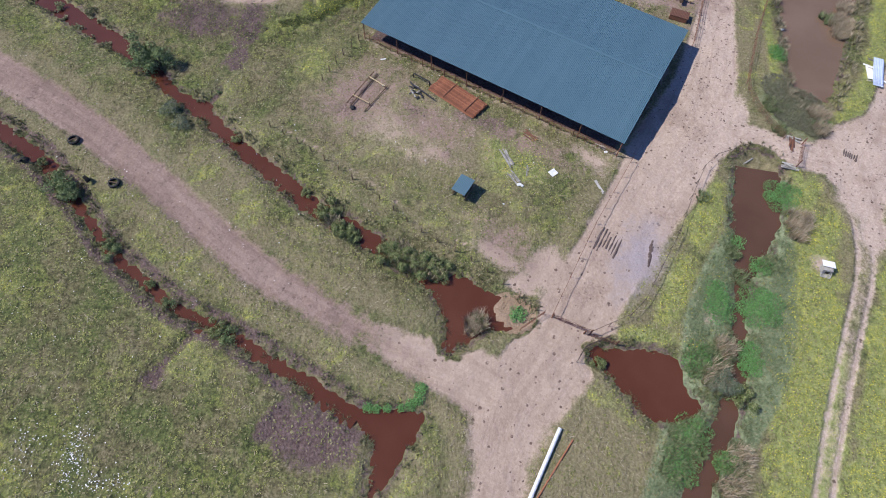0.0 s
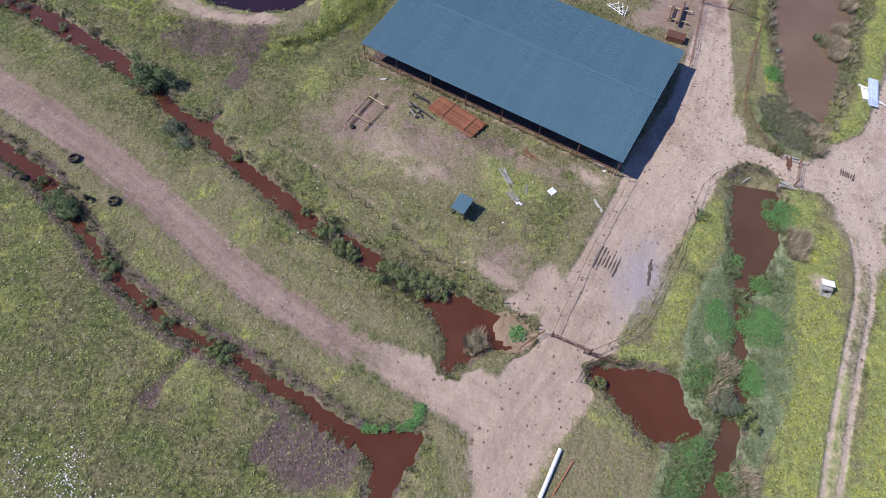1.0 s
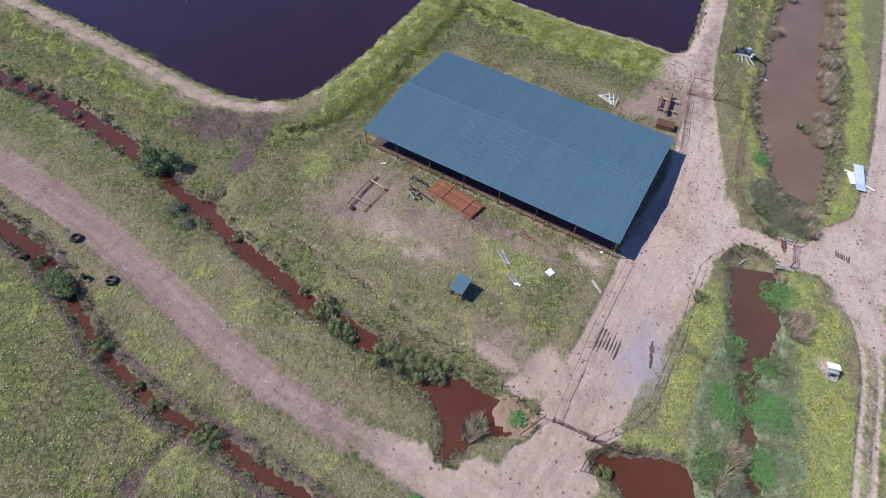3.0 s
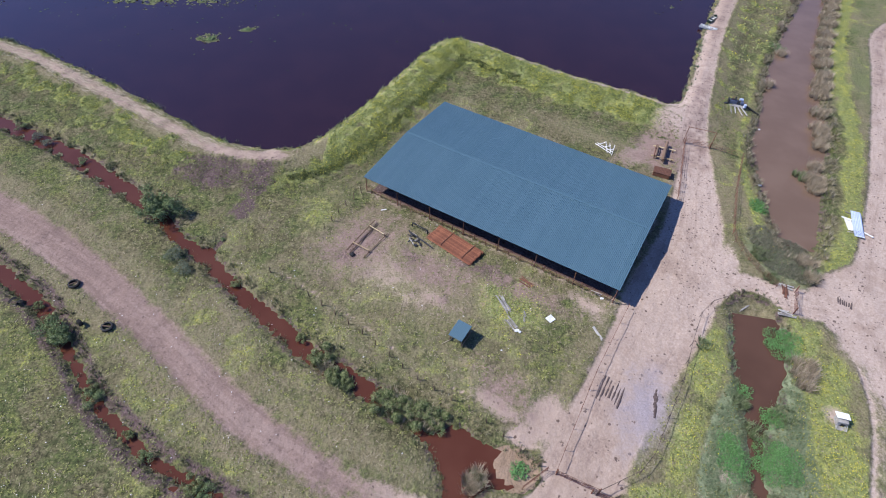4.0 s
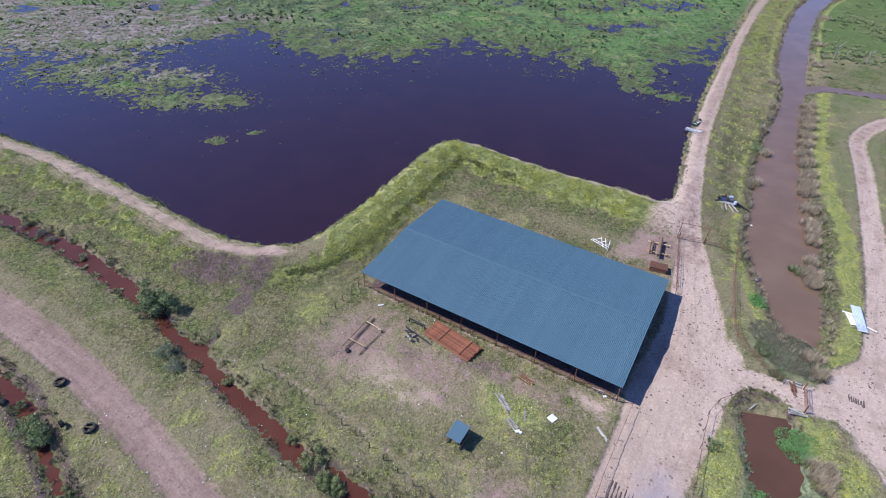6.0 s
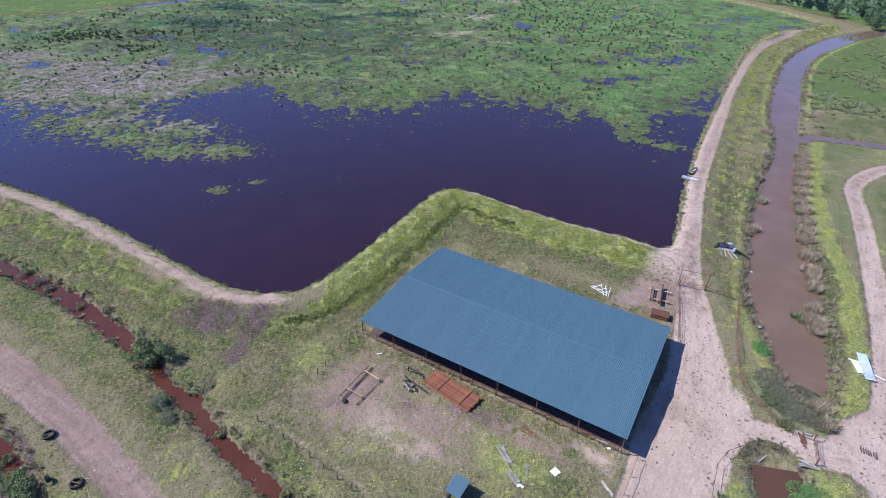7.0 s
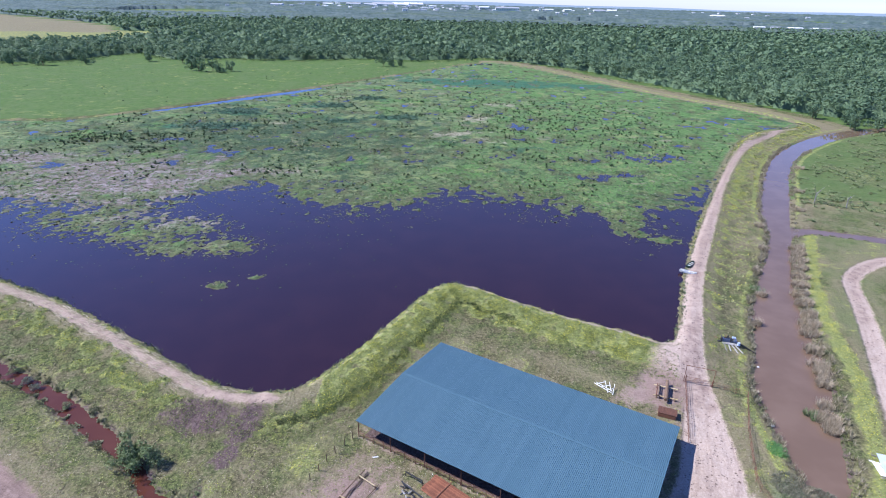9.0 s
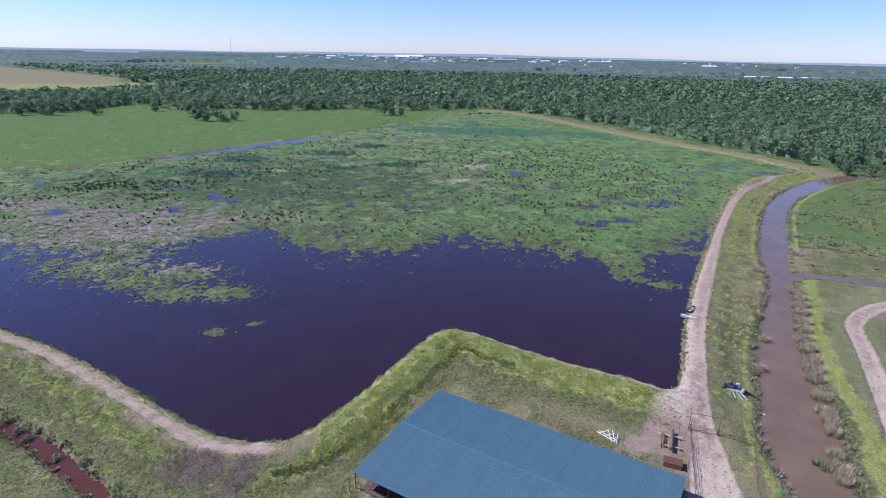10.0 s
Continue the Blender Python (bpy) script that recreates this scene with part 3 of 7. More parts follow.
# dark stands, bleached mats and rushy west of the marsh
stand = np.where(wet, np.maximum.reduce([0.95 * blot(34, 480, 60, 24), 0.85 * blot(110, 474, 34, 16), 0.8 * blot(-18, 488, 30, 20), 0.74 * blot(-31, 327, 20, 8), 0.74 * blot(-124, 334, 20, 13), 0.72 * blot(-124, 293, 26, 10), 0.7 * blot(-62, 315, 15, 8), 0.68 * blot(-77, 360, 22, 12), 0.66 * blot(-55, 390, 16, 12)]), 0)
sandy = np.where(wet, np.maximum.reduce([0.74 * blot(15, 332, 12, 16, -20), 0.68 * blot(16, 276, 14, 8), 0.72 * blot(-72, 216, 22, 5), 0.62 * blot(-91, 305, 12, 6), 0.68 * blot(2, 290, 26, 8, 20), 0.62 * blot(35, 380, 20, 12)]), 0)
west_marsh = np.where(wet, 0.25 + 0.36 * np.clip(1.3 - np.hypot((X + 85) / 110, (Y - 275) / 70), 0, 1) - 0.3 * ease(X, 0, 30), 0)
pink_film = np.where(wet, np.clip(0.74 - np.hypot((X + 125) / 60, (Y - 200) / 45) * 0.4, 0, 1), 0)
pink_film = np.maximum.reduce([pink_film, np.where(wet, 0.52 * blot(-96, 166, 46, 22, -20), 0)])
pink_film = np.maximum(pink_film, np.where(wet, np.maximum(0.72 * blot(-84, 212, 26, 9), 0.75 * blot(-176, 226, 30, 14)), 0))
mud = np.maximum.reduce([0.9 * band(d_shed + 0.9, 0.8), (0.84 + 0.16 * f3) * blot(-39.5, 74.3, 8.0, 4.0, -8), 1.0 * blot(-13.0, 9.6, 5.2, 3.4, -8), 1.0 * blot(-31.6, 72.6, 2.4, 3.8, -12) + 0.12 * f3, 0.9 * blot(-32.4, 66.4, 1.8, 3.0, -20) + 0.12 * f3, 0.8 * blot(-30.8, 76.5, 2.2, 2.2), 0.8 * blot(-14, 57, 2.6, 2.0), 0.7 * blot(28.7, 34.6, 0.8, 2.8, -28), 0.62 * blot(4, 56, 5, 2, -30), 0.95 * blot(-18.2, 11.0, 1.4, 3.0, -32), 0.62 * blot(-9.5, 12.2, 3.2, 1.0, -35), 0.7 * blot(-14.5, 10.6, 1.0, 0.7), 0.7 * blot(-12.6, 11.4, 0.9, 0.6), band(np.abs(d_cut - 0.35) - 0.3, 0.7) * 0.85,
                         0.8 * band(near(GULLY, 4), 0.8), 0.85 * band(near(GULLY_NORTH, 4), 0.8), 0.8 * blot(-32.8, 15.8, 1.6), 0.78 * band(np.abs(cuts["ds"] - 1.1) - 0.7, 1.0) * (Y < 60), 0.75 * blot(-14, 56.5, 2, 1.4), 0.7 * blot(1, 49, 1.4, 1), 0.62 * blot(8, 54.5, 7, 3, -30), 0.6 * blot(-4, 57, 4, 3, -30)])
furrow = np.maximum.reduce([0.6 * blot(28.8, 34.6, 0.7, 2.4, -28) + 0.12 * f1])
silty = ease(silt, 0.2, 0.42) * (cuts["pn"] < 0.9)
mud = np.where(silty > 0.4, 0, np.maximum(np.where(dirt > 0.7, 0, mud), furrow))
dirt = np.where(d_shed < -0.6, 0, dirt)
dirt = np.where(furrow > 0.5, 0.2, dirt)
east = X - np.interp(Y, [-10, 4, 20, 35, 50, 65], [24, 29, 37, 42, 46, 58])
strip = np.abs(east - np.interp(Y, [0, 20, 40, 50], [12, 9, 7.5, 6])) - np.interp(Y, [0, 25, 40, 48], [5, 4.2, 3.2, 1.5])
yellow = np.maximum.reduce([(0.8 + 0.25 * f9 + 0.2 * f3) * band(np.abs(d_pond - 4.6) - 5.6, 1.6) * (X > -21) * (X < 44) * (Y < 140), (0.74 + 0.3 * f9 + 0.2 * f3) * band(np.abs(d_pond - 8.0) - 2.6 - 1.2 * f9, 2.2) * ((Y < 150) | ((X > 60) & (Y < 345))) * (1 - 0.26 * (X > 47) * (Y < 185)),
                            0.8 * band(np.abs(d_pond - 0.8) - 0.8, 0.8) * (Y < 420), 0.62 * band(np.abs(d_pond - 4.5) - 3, 2) * (Y > 330) * (X > 30),
                            np.where((Y < 49) & (Y > -12), (0.88 + 0.3 * f9 + 0.2 * f3) * band(strip, 1.8), 0),
                            1.0 * blot(37.0, 40.6, 2.4, 6.2, -24), 0.9 * blot(52.6, 44.6, 1.5, 3.6, -25), 0.85 * blot(53.6, 38.6, 2.4, 4.0, -20), 0.95 * blot(31, 29, 2.0, 6, -27), 0.9 * blot(26, 22.3, 4.5, 1.6), 0.8 * blot(57, 14, 3.2, 16, -20), np.where((Y < 34) & (Y > -14), 0.98 * band(np.abs(d_twin - 3.6 - 0.8 * f9) - 3.0, 2.0) * (X > np.interp(Y, [-8, 4.6, 18.6, 31, 39], [38, 43, 49.6, 56, 58.5])), 0), 0.85 * blot(63.5, 60, 2.6, 6, -35),
                            0.9 * band(np.abs(cuts["cn"] - 4.8 - 0.6 * f9) - 1.8, 1.6) * (X > np.interp(Y, [60, 115, 160], [62, 78, 103])) * (Y < 165),
                            0.8 * band(np.abs(cuts["cn"] - 2.6) - 1.0, 1.2) * (X < np.interp(Y, [60, 115, 160, 330], [60, 78, 103, 230])),
                            1.0 * blot(10.5, 49.2, 5.4, 4.2, -30), 0.75 * blot(11, 26, 2.2, 1.2, -40), 0.7 * blot(-60, 92, 14, 4, -28), 0.7 * blot(-25, 74, 4, 3),
                            0.62 * blot(-20, 66, 5, 6), 0.5 - 0.45 * ease(np.abs(f40 + 0.3 * f9 - 0.55), 0, 0.5)])
dry_east = (0.72 - 0.3 * ease(X, 38, 46)) * ease(X, 10, 26) * (Y < 62) * (0.8 + 0.3 * f9)
yellow = np.where((X < -24) & (d_pond < 14), yellow * np.clip(0.72 + 0.45 * f9 + 0.25 * f3, 0.2, 1), yellow)
verge_grass = (X > 47) & (X < np.interp(Y, [60, 115, 160, 200], [60, 78, 103, 122])) & (d_pond < 99) & (Y > 84) & (Y < 190)
yellow = np.where(verge_grass, yellow * np.clip(0.68 + 0.3 * f9 + 0.2 * f3, 0.3, 1), yellow)
yellow = np.where((mud > 0.45) | (d_cut < 1.0) | (d_road < 0.2) | wet, 0, yellow)
slough = np.maximum.reduce([np.where((Y < 47) & (Y > -12), band(np.abs(east + np.interp(Y, [0, 15, 28, 34, 38, 47], [2, 0, 0.4, -0.2, -1.0, -0.6])) - np.interp(Y, [0, 15, 25, 33, 38, 47], [4, 6.5, 7.2, 6.0, 4.7, 4.2]), 1.2), 0),
                            0.95 * blot(54, 60, 4.2, 6, 20)])
lush = np.maximum.reduce([0.95 * blot(36.2, 26.5, 1.8, 3.4, -10), 0.95 * blot(38.2, 19, 1.0, 3), 0.9 * blot(32.3, 19.5, 2.2, 2), 0.9 * blot(29.5, 9.5, 2.6, 4, -20), 0.95 * blot(54.8, 71.5, 1.4, 2), 0.9 * blot(57.5, 57, 2, 1.4),
                          0.7 * blot(-2.2, 13.6, 0.8, 1)])
lush = np.where(wet, 0, lush)
gravel = 0.8 * blot(26.8, 33.4, 3.4, 6.2, -24)
dry = np.clip(0.42 + 0.35 * f40 + 0.2 * f9, 0, 1)
dry = dry + 0.22 * ease(X, 85, 110) * ease(Y, 90, 130) * (1 - ease(Y, 335, 350))

dry = dry * (1 - 0.7 * ease(-X - 0.75 * Y, 0, 36))
dry = np.where((X < -24) & (d_pond > 5) & (d_pond < 15), 0.35 * dry, dry)
dry = np.maximum.reduce([dry, dry_east, 1.0 * blot(18, 8, 9, 10), 1.25 * band(np.abs(d_pond - 3.4) - 2.6, 1.4) * (X < -20) * (Y < 205), 0.75 * band(np.abs(d_road - 1.6) - 2.2, 2.4), 1.1 * blot(-4, 54, 15, 8, -28), 0.75 * blot(16, 10, 5, 6), 0.72 * blot(6, 36, 14, 3, -35), 0.75 * blot(28, 90, 14, 3, -30), 1.25 * band(np.abs(d_pond - 10) - 11, 2) * (Y > 330) * (X > 30), 0.85 * band(near(WIRE_LINE, 5) - 0.6, 0.8), 0.8 * band(near(FOOTPATH, 5) - 0.5, 0.7)])
field = np.where((Y > 200) & ~wet & (d_pond > np.where(X < 0, 2.5, 9)), 1.0, 0.0) * (1 - 0.42 * ease(X, 100, 140) * (1 - ease(Y, 330, 360)))
field = np.maximum(field, 0.42 * ease(cuts["cn"], 5, 7.5) * (X > np.interp(Y, [60, 115, 160, 250, 345], [62, 78, 103, 148, 250])) * ease(Y, 80, 110) * (Y < 360))
field = np.maximum(field, 0.3 * ease(-X - Y * 0.75, 18, 34))
field = np.where((d_pond < np.where(X > 30, 20, np.where((X < 0) & (Y > 230), 2.5, 11))) & ~((X > 75) & (cuts["cn"] > 5) & (Y > 90) & (d_pond > 17)), 0, field)
field = np.where((d_pond < 30) & (X > 30) & (Y > 330), 0, field)
CLEARING = np.array([(-1400, 1000), (-700, 700), (-505, 690), (-425, 800), (-440, 1075), (-569, 1005), (-672, 1175), (-955, 1380), (-1500, 1750)])
tan_field = inside(CLEARING, X, Y) & (Y > 940 + 0.3 * (X + 723) + 20 * f40) & (X < -560)
pale_field = inside(CLEARING, X, Y) & ~tan_field
dry = np.maximum(dry, np.where(tan_field, 1.0, 0))
field = np.where(tan_field, 0, np.where(pale_field, 0.3, field))
dry = np.where(pale_field, 0.55, dry)
yellow = np.where(pale_field, 0.55, yellow)


def sheet_mesh(name, nx, ny, x, y, z):
    me = bpy.data.meshes.new(name)
    i = np.arange(nx * ny, dtype=np.int32).reshape(ny, nx)
    quads = np.stack([i[:-1, :-1], i[:-1, 1:], i[1:, 1:], i[1:, :-1]], -1).reshape(-1, 4)
    me.vertices.add(nx * ny)
    me.vertices.foreach_set("co", np.stack([x, y, z], -1).astype(np.float32).ravel())
    me.loops.add(quads.size)
    me.loops.foreach_set("vertex_index", quads.ravel())
    me.polygons.add(len(quads))
    me.polygons.foreach_set("loop_start", np.arange(0, quads.size, 4, dtype=np.int32))
    me.polygons.foreach_set("use_smooth", np.ones(len(quads), bool))
    me.update(calc_edges=True)
    return me


ground_mesh = sheet_mesh("ground", len(GX), len(GY), X, Y, Z)
for key, cols in (("zone_a", (dirt, mud, yellow)), ("zone_b", (dry, marsh, gravel)), ("zone_c", (lush, slough, field)), ("zone_d", (worn_track, pink_film, 0.85 * ease(X + 0.1 * Y, 18, 50) * (1 - 0.8 * ease(Y, 95, 160)))),
                  ("zone_e", (lane_off, lane_at, rutted)), ("zone_f", (stand, sandy, west_marsh)), ("zone_g", (thin_mat, ease(X + 12 * f40, -30, 50), silty))):
    layer = ground_mesh.color_attributes.new(key, "FLOAT_COLOR", "POINT")
    layer.data.foreach_set("color", np.stack([*cols, np.ones_like(X)], -1).astype(np.float32).ravel())
ground_mesh.materials.append(GROUND)
ground = tagged(new("ground", ground_mesh), "grazed olive grass, bare pinkish earth tracks, ditches and a marsh", "ground", kind="structure")


def height(x, y):
    """Height of the ground, and where it is in the grid."""
    i = np.clip(np.searchsorted(GX, x) - 1, 0, len(GX) - 2)
    j = np.clip(np.searchsorted(GY, y) - 1, 0, len(GY) - 2)
    u, v = np.clip((x - GX[i]) / (GX[i + 1] - GX[i]), 0, 1), np.clip((y - GY[j]) / (GY[j + 1] - GY[j]), 0, 1)
    g = Z.reshape(len(GY), len(GX))
    return (g[j, i] * (1 - u) + g[j, i + 1] * u) * (1 - v) + (g[j + 1, i] * (1 - u) + g[j + 1, i + 1] * u) * v


def sample(field_, x, y):
    i = np.clip(np.searchsorted(GX, x) - 1, 0, len(GX) - 2)
    j = np.clip(np.searchsorted(GY, y) - 1, 0, len(GY) - 2)
    return field_.reshape(len(GY), len(GX))[j, i]


def water(name, outline, z, material, label):
    bm = bmesh.new()
    f = bm.faces.new([bm.verts.new((p[0], p[1], z)) for p in outline])
    f.normal_update()
    if f.normal.z < 0:
        f.normal_flip()
    bmesh.ops.triangulate(bm, faces=bm.faces[:])
    me = bpy.data.meshes.new(name)
    bm.to_mesh(me)
    bm.free()
    me.materials.append(material)
    return tagged(new(name, me), label, "water", kind="structure")


def ribbon(name, line, wider, z, material, label):
    d = np.gradient(line[:, :2], axis=0)
    d /= np.linalg.norm(d, axis=1)[:, None]
    side = np.stack([-d[:, 1], d[:, 0]], -1) * (line[:, 2:3] + wider)
    l, r = line[:, :2] + side, line[:, :2] - side
    n = len(line)
    me = bpy.data.meshes.new(name)
    me.from_pydata([(x, y, z) for x, y in np.vstack([l, r])], [], [(i + n, i + n + 1, i + 1, i) for i in range(n - 1)])
    me.materials.append(material)
    return tagged(new(name, me), label, "water", kind="structure")


def grown(poly, by):
    m = poly.mean(0)
    d = poly - m
    return m + d * (1 + by / np.linalg.norm(d, axis=1)[:, None])


water("water_1", POND_EDGE, 0.55, POND, "dark still pond water mirroring the blue sky")
ribbon("water_2", DITCH_NORTH, 0.9, -0.55, RED_WATER, "red-brown muddy water standing in a ditch")
ribbon("water_3", DITCH_SOUTH, 0.9, -0.56, RED_WATER, "red-brown muddy water in a narrow ditch")
water("water_4", grown(POOL_NORTH, 0.9), -0.555, RED_WATER, "red-brown muddy pool at the ditch's end")
water("water_5", grown(POOL_SOUTH, 0.9), -0.565, RED_WATER, "small red-brown muddy pool beside the road")
water("water_6", grown(POOL_EAST, 0.9), -0.55, RED_WATER, "dark red-brown cattle pool below the gate")
ribbon("water_7", CHANNEL, 0.9, -0.56, DARK_WATER, "brown water in an overgrown channel")
ribbon("water_8", CHANNEL_NORTH, 0.9, -0.55, BROWN_WATER, "wide brown water channel along the embankment")
ribbon("water_9", CHANNEL_SIDE, 0.9, -0.57, BROWN_WATER, "brown side channel joining the main channel")


# ---- building helpers ----
def mesh_of(name, bm, material):
    me = bpy.data.meshes.new(name)
    bm.to_mesh(me)
    bm.free()
    me.materials.append(material)
    return me


def part(name, bm, material, parent, label="", m=None):
    ob = new(name, bm if isinstance(bm, bpy.types.Mesh) else mesh_of(name, bm, material))
    ob.parent = parent
    if m is not None:
        ob.matrix_basis = m
    return tagged(ob, label)


def thing(name, m, label, category, group="", kind=""):
    ob = new(name)
    ob.empty_display_size = 0.3
    ob.matrix_basis = m
    return tagged(ob, label, category, group, kind)


def box(size, at=(0, 0, 0), turn=(0, 0, 0), bevel=0.0, bm=None):
    """A bevelled box; at is its middle."""
    own = bmesh.new()
    bmesh.ops.create_cube(own, size=1)
    bmesh.ops.scale(own, vec=size, verts=own.verts)
    if bevel:
        bmesh.ops.bevel(own, geom=own.edges[:], offset=bevel, segments=1, affect="EDGES")
    bmesh.ops.transform(own, matrix=pose(*at, *turn), verts=own.verts)
    return join(own, bm)


def join(own, bm):
    if bm is None:
        return own
    me = bpy.data.meshes.new("tmp")
    own.to_mesh(me)
    own.free()
    bm.from_mesh(me)
    bpy.data.meshes.remove(me)
    return bm


def rod(a, b, r, r2=None, n=8, bm=None):
    """A round bar from a to b."""
    a, b = Vector(a), Vector(b)
    own = bmesh.new()
    bmesh.ops.create_cone(own, cap_ends=True, segments=n, radius1=r, radius2=r if r2 is None else r2, depth=(b - a).length)
    bmesh.ops.transform(own, matrix=Matrix.Translation((a + b) / 2) @ (b - a).to_track_quat("Z", "Y").to_matrix().to_4x4(), verts=own.verts)
    return join(own, bm)


def tube(a, b, r, hole, n=10):
    """An open pipe."""
    a, b = Vector(a), Vector(b)
    q = (b - a).to_track_quat("Z", "Y").to_matrix().to_4x4()
    own = bmesh.new()
    rings = []
    for rad, z in ((r, 0), (r, (b - a).length), (hole, (b - a).length), (hole, 0)):
        rings.append([own.verts.new((rad * math.cos(k * 2 * math.pi / n), rad * math.sin(k * 2 * math.pi / n), z)) for k in range(n)])
    for p, o in zip(rings, rings[1:] + rings[:1]):
        for k in range(n):
            own.faces.new((p[k], p[(k + 1) % n], o[(k + 1) % n], o[k]))
    bmesh.ops.recalc_face_normals(own, faces=own.faces[:])
    bmesh.ops.transform(own, matrix=Matrix.Translation(a) @ q, verts=own.verts)
    return own


def ground_z(x, y):
    return float(height(np.array([x]), np.array([y]))[0])


# ---- the open cattle shed ----
def corrugated(width, length, pitch, rise):
    """A sheet of trapezoid ribs along y, its middle at the origin, with thickness."""
    own = bmesh.new()
    prof = []
    x = -width / 2
    while x < width / 2 - 1e-6:
        prof += [(x, 0), (x + pitch * 0.55, 0), (x + pitch * 0.68, rise), (x + pitch * 0.87, rise)]
        x += pitch
    prof.append((width / 2, 0))
    rows = [[own.verts.new((px, y, pz + dz)) for px, pz in prof] for y, dz in ((-length / 2, 0), (length / 2, 0), (length / 2, -0.02), (-length / 2, -0.02))]
    for a, b in zip(rows, rows[1:] + rows[:1]):
        for k in range(len(prof) - 1):
            own.faces.new((a[k], a[k + 1], b[k + 1], b[k]))
    bmesh.ops.recalc_face_normals(own, faces=own.faces[:])
    return own


def build_shed():
    sx, sy, turn, sl, sd, eave = SHED
    shed = thing("cattle_shed", pose(sx, sy, 0, 0, 0, turn), "open-sided cattle shed with a blue-green corrugated metal roof", "shed")
    ridge = eave + 1.0
    slope = math.atan2(ridge - eave, sd / 2)
    run = sd / 2 / math.cos(slope)
    n = 44
    w = sl / n
    sheet = mesh_of("roof_sheet", corrugated(w, run, w / 4, 0.035), ROOF)
    for side in (-1, 1):
        for k in range(n):
            x = -sl / 2 + w * (k + 0.5)
            m = pose(x, side * sd / 4, (eave + ridge) / 2 + 0.02, math.degrees(slope) * -side, 0, 0)
            part("roof_sheet", sheet, ROOF, shed, m=m)
    cap = box((sl, 0.22, 0.02), (0, -0.1, ridge + 0.06), (math.degrees(slope), 0, 0))
    box((sl, 0.22, 0.02), (0, 0.1, ridge + 0.06), (-math.degrees(slope), 0, 0), bm=cap)
    part("ridge_cap", cap, ROOF, shed, "folded blue metal ridge cap")
    for row, (y, top) in enumerate(((-sd / 2 + 0.25, eave), (-sd / 4, (eave + ridge) / 2), (0, ridge), (sd / 4, (eave + ridge) / 2), (sd / 2 - 0.25, eave))):
        for k in range(8):
            x = -sl / 2 + 0.3 + (sl - 0.6) * k / 7
            part("post", rod((x, y, -0.3), (x, y, top - 0.2), 0.075), RUST, shed)
        part("beam", box((sl - 0.1, 0.12, 0.2), (0, y, top - 0.13)), DARK_STEEL, shed)
    for k in range(8):
        x = -sl / 2 + 0.3 + (sl - 0.6) * k / 7
        for side in (-1, 1):
            part("rafter", rod((x, side * (sd / 2 - 0.1), eave - 0.06), (x, 0, ridge - 0.06), 0.06), DARK_STEEL, shed)
    # pipe fence along the long front and the far side
    for y in (-sd / 2 + 0.15, sd / 2 - 0.15):
        for z in (0.55, 0.95, 1.35):
            part("rail", rod((-sl / 2 + 0.2, y, z), (sl / 2 - 0.2, y, z), 0.035, n=6), RUST, shed)
        for k in range(22):
            x = -sl / 2 + 0.3 + (sl - 0.6) * (k + 0.5) / 22
            part("fence_post", rod((x, y, -0.3), (x, y, 1.45), 0.045, n=6), RUST, shed)
    return shed


build_shed()


# ---- things of the yard ----
SILVER = plain_material("bleached_silver_wood", (0.2, 0.185, 0.165), (0.42, 0.4, 0.37), 0.85, 0.0, 2.0)
YELLOW_WOOD = plain_material("pale_yellow_timber", (0.4, 0.3, 0.16), (0.58, 0.47, 0.28), 0.8, 0.0, 2.0)
ORANGE_RUST = plain_material("orange_rust_pipe", (0.15, 0.055, 0.032), (0.29, 0.115, 0.062), 0.85, 0.0, 0.7)
BLACK_STEEL = plain_material("black_steel_beam", (0.015, 0.015, 0.016), (0.05, 0.05, 0.055), 0.55)
GREEN_HULL = plain_material("dark_green_hull", (0.02, 0.05, 0.04), (0.05, 0.09, 0.07), 0.5)
ENGINE = plain_material("blue_grey_engine", (0.08, 0.1, 0.16), (0.2, 0.24, 0.36), 0.45, 0.3, 4.0)


def along(pts, gap):
    """Points at even steps along a bent line."""
    p = np.array(pts, float)
    seg = np.hypot(*np.diff(p, axis=0).T)
    s = np.r_[0, np.cumsum(seg)]
    n = max(1, round(s[-1] / gap))
    at = np.linspace(0, s[-1], n + 1)
    return [(float(np.interp(a, s, p[:, 0])), float(np.interp(a, s, p[:, 1]))) for a in at]


def pipe_fence(pts, gap, tall, rails, label, material=RUST, r=0.03):
    x0, y0 = pts[0]
    base = thing("pipe_fence", pose(x0, y0, ground_z(x0, y0)), label, "fence", "pipe fences")
    z0 = ground_z(x0, y0)
    line = along(pts, gap)
    for k, (x, y) in enumerate(line):
        z = ground_z(x, y) - z0
        lean = random.uniform(-0.04, 0.04)
        part("post", rod((x - x0, y - y0, z - 0.2), (x - x0 + lean, y - y0 + lean, z + tall + 0.06), r * 1.25, n=7), material, base)
        if k:
            px, py = line[k - 1]
            pz = ground_z(px, py) - z0
            for h in rails:
                part("rail", rod((px - x0, py - y0, pz + h), (x - x0, y - y0, z + h + random.uniform(-0.02, 0.02)), r, n=6), material, base)
    return base


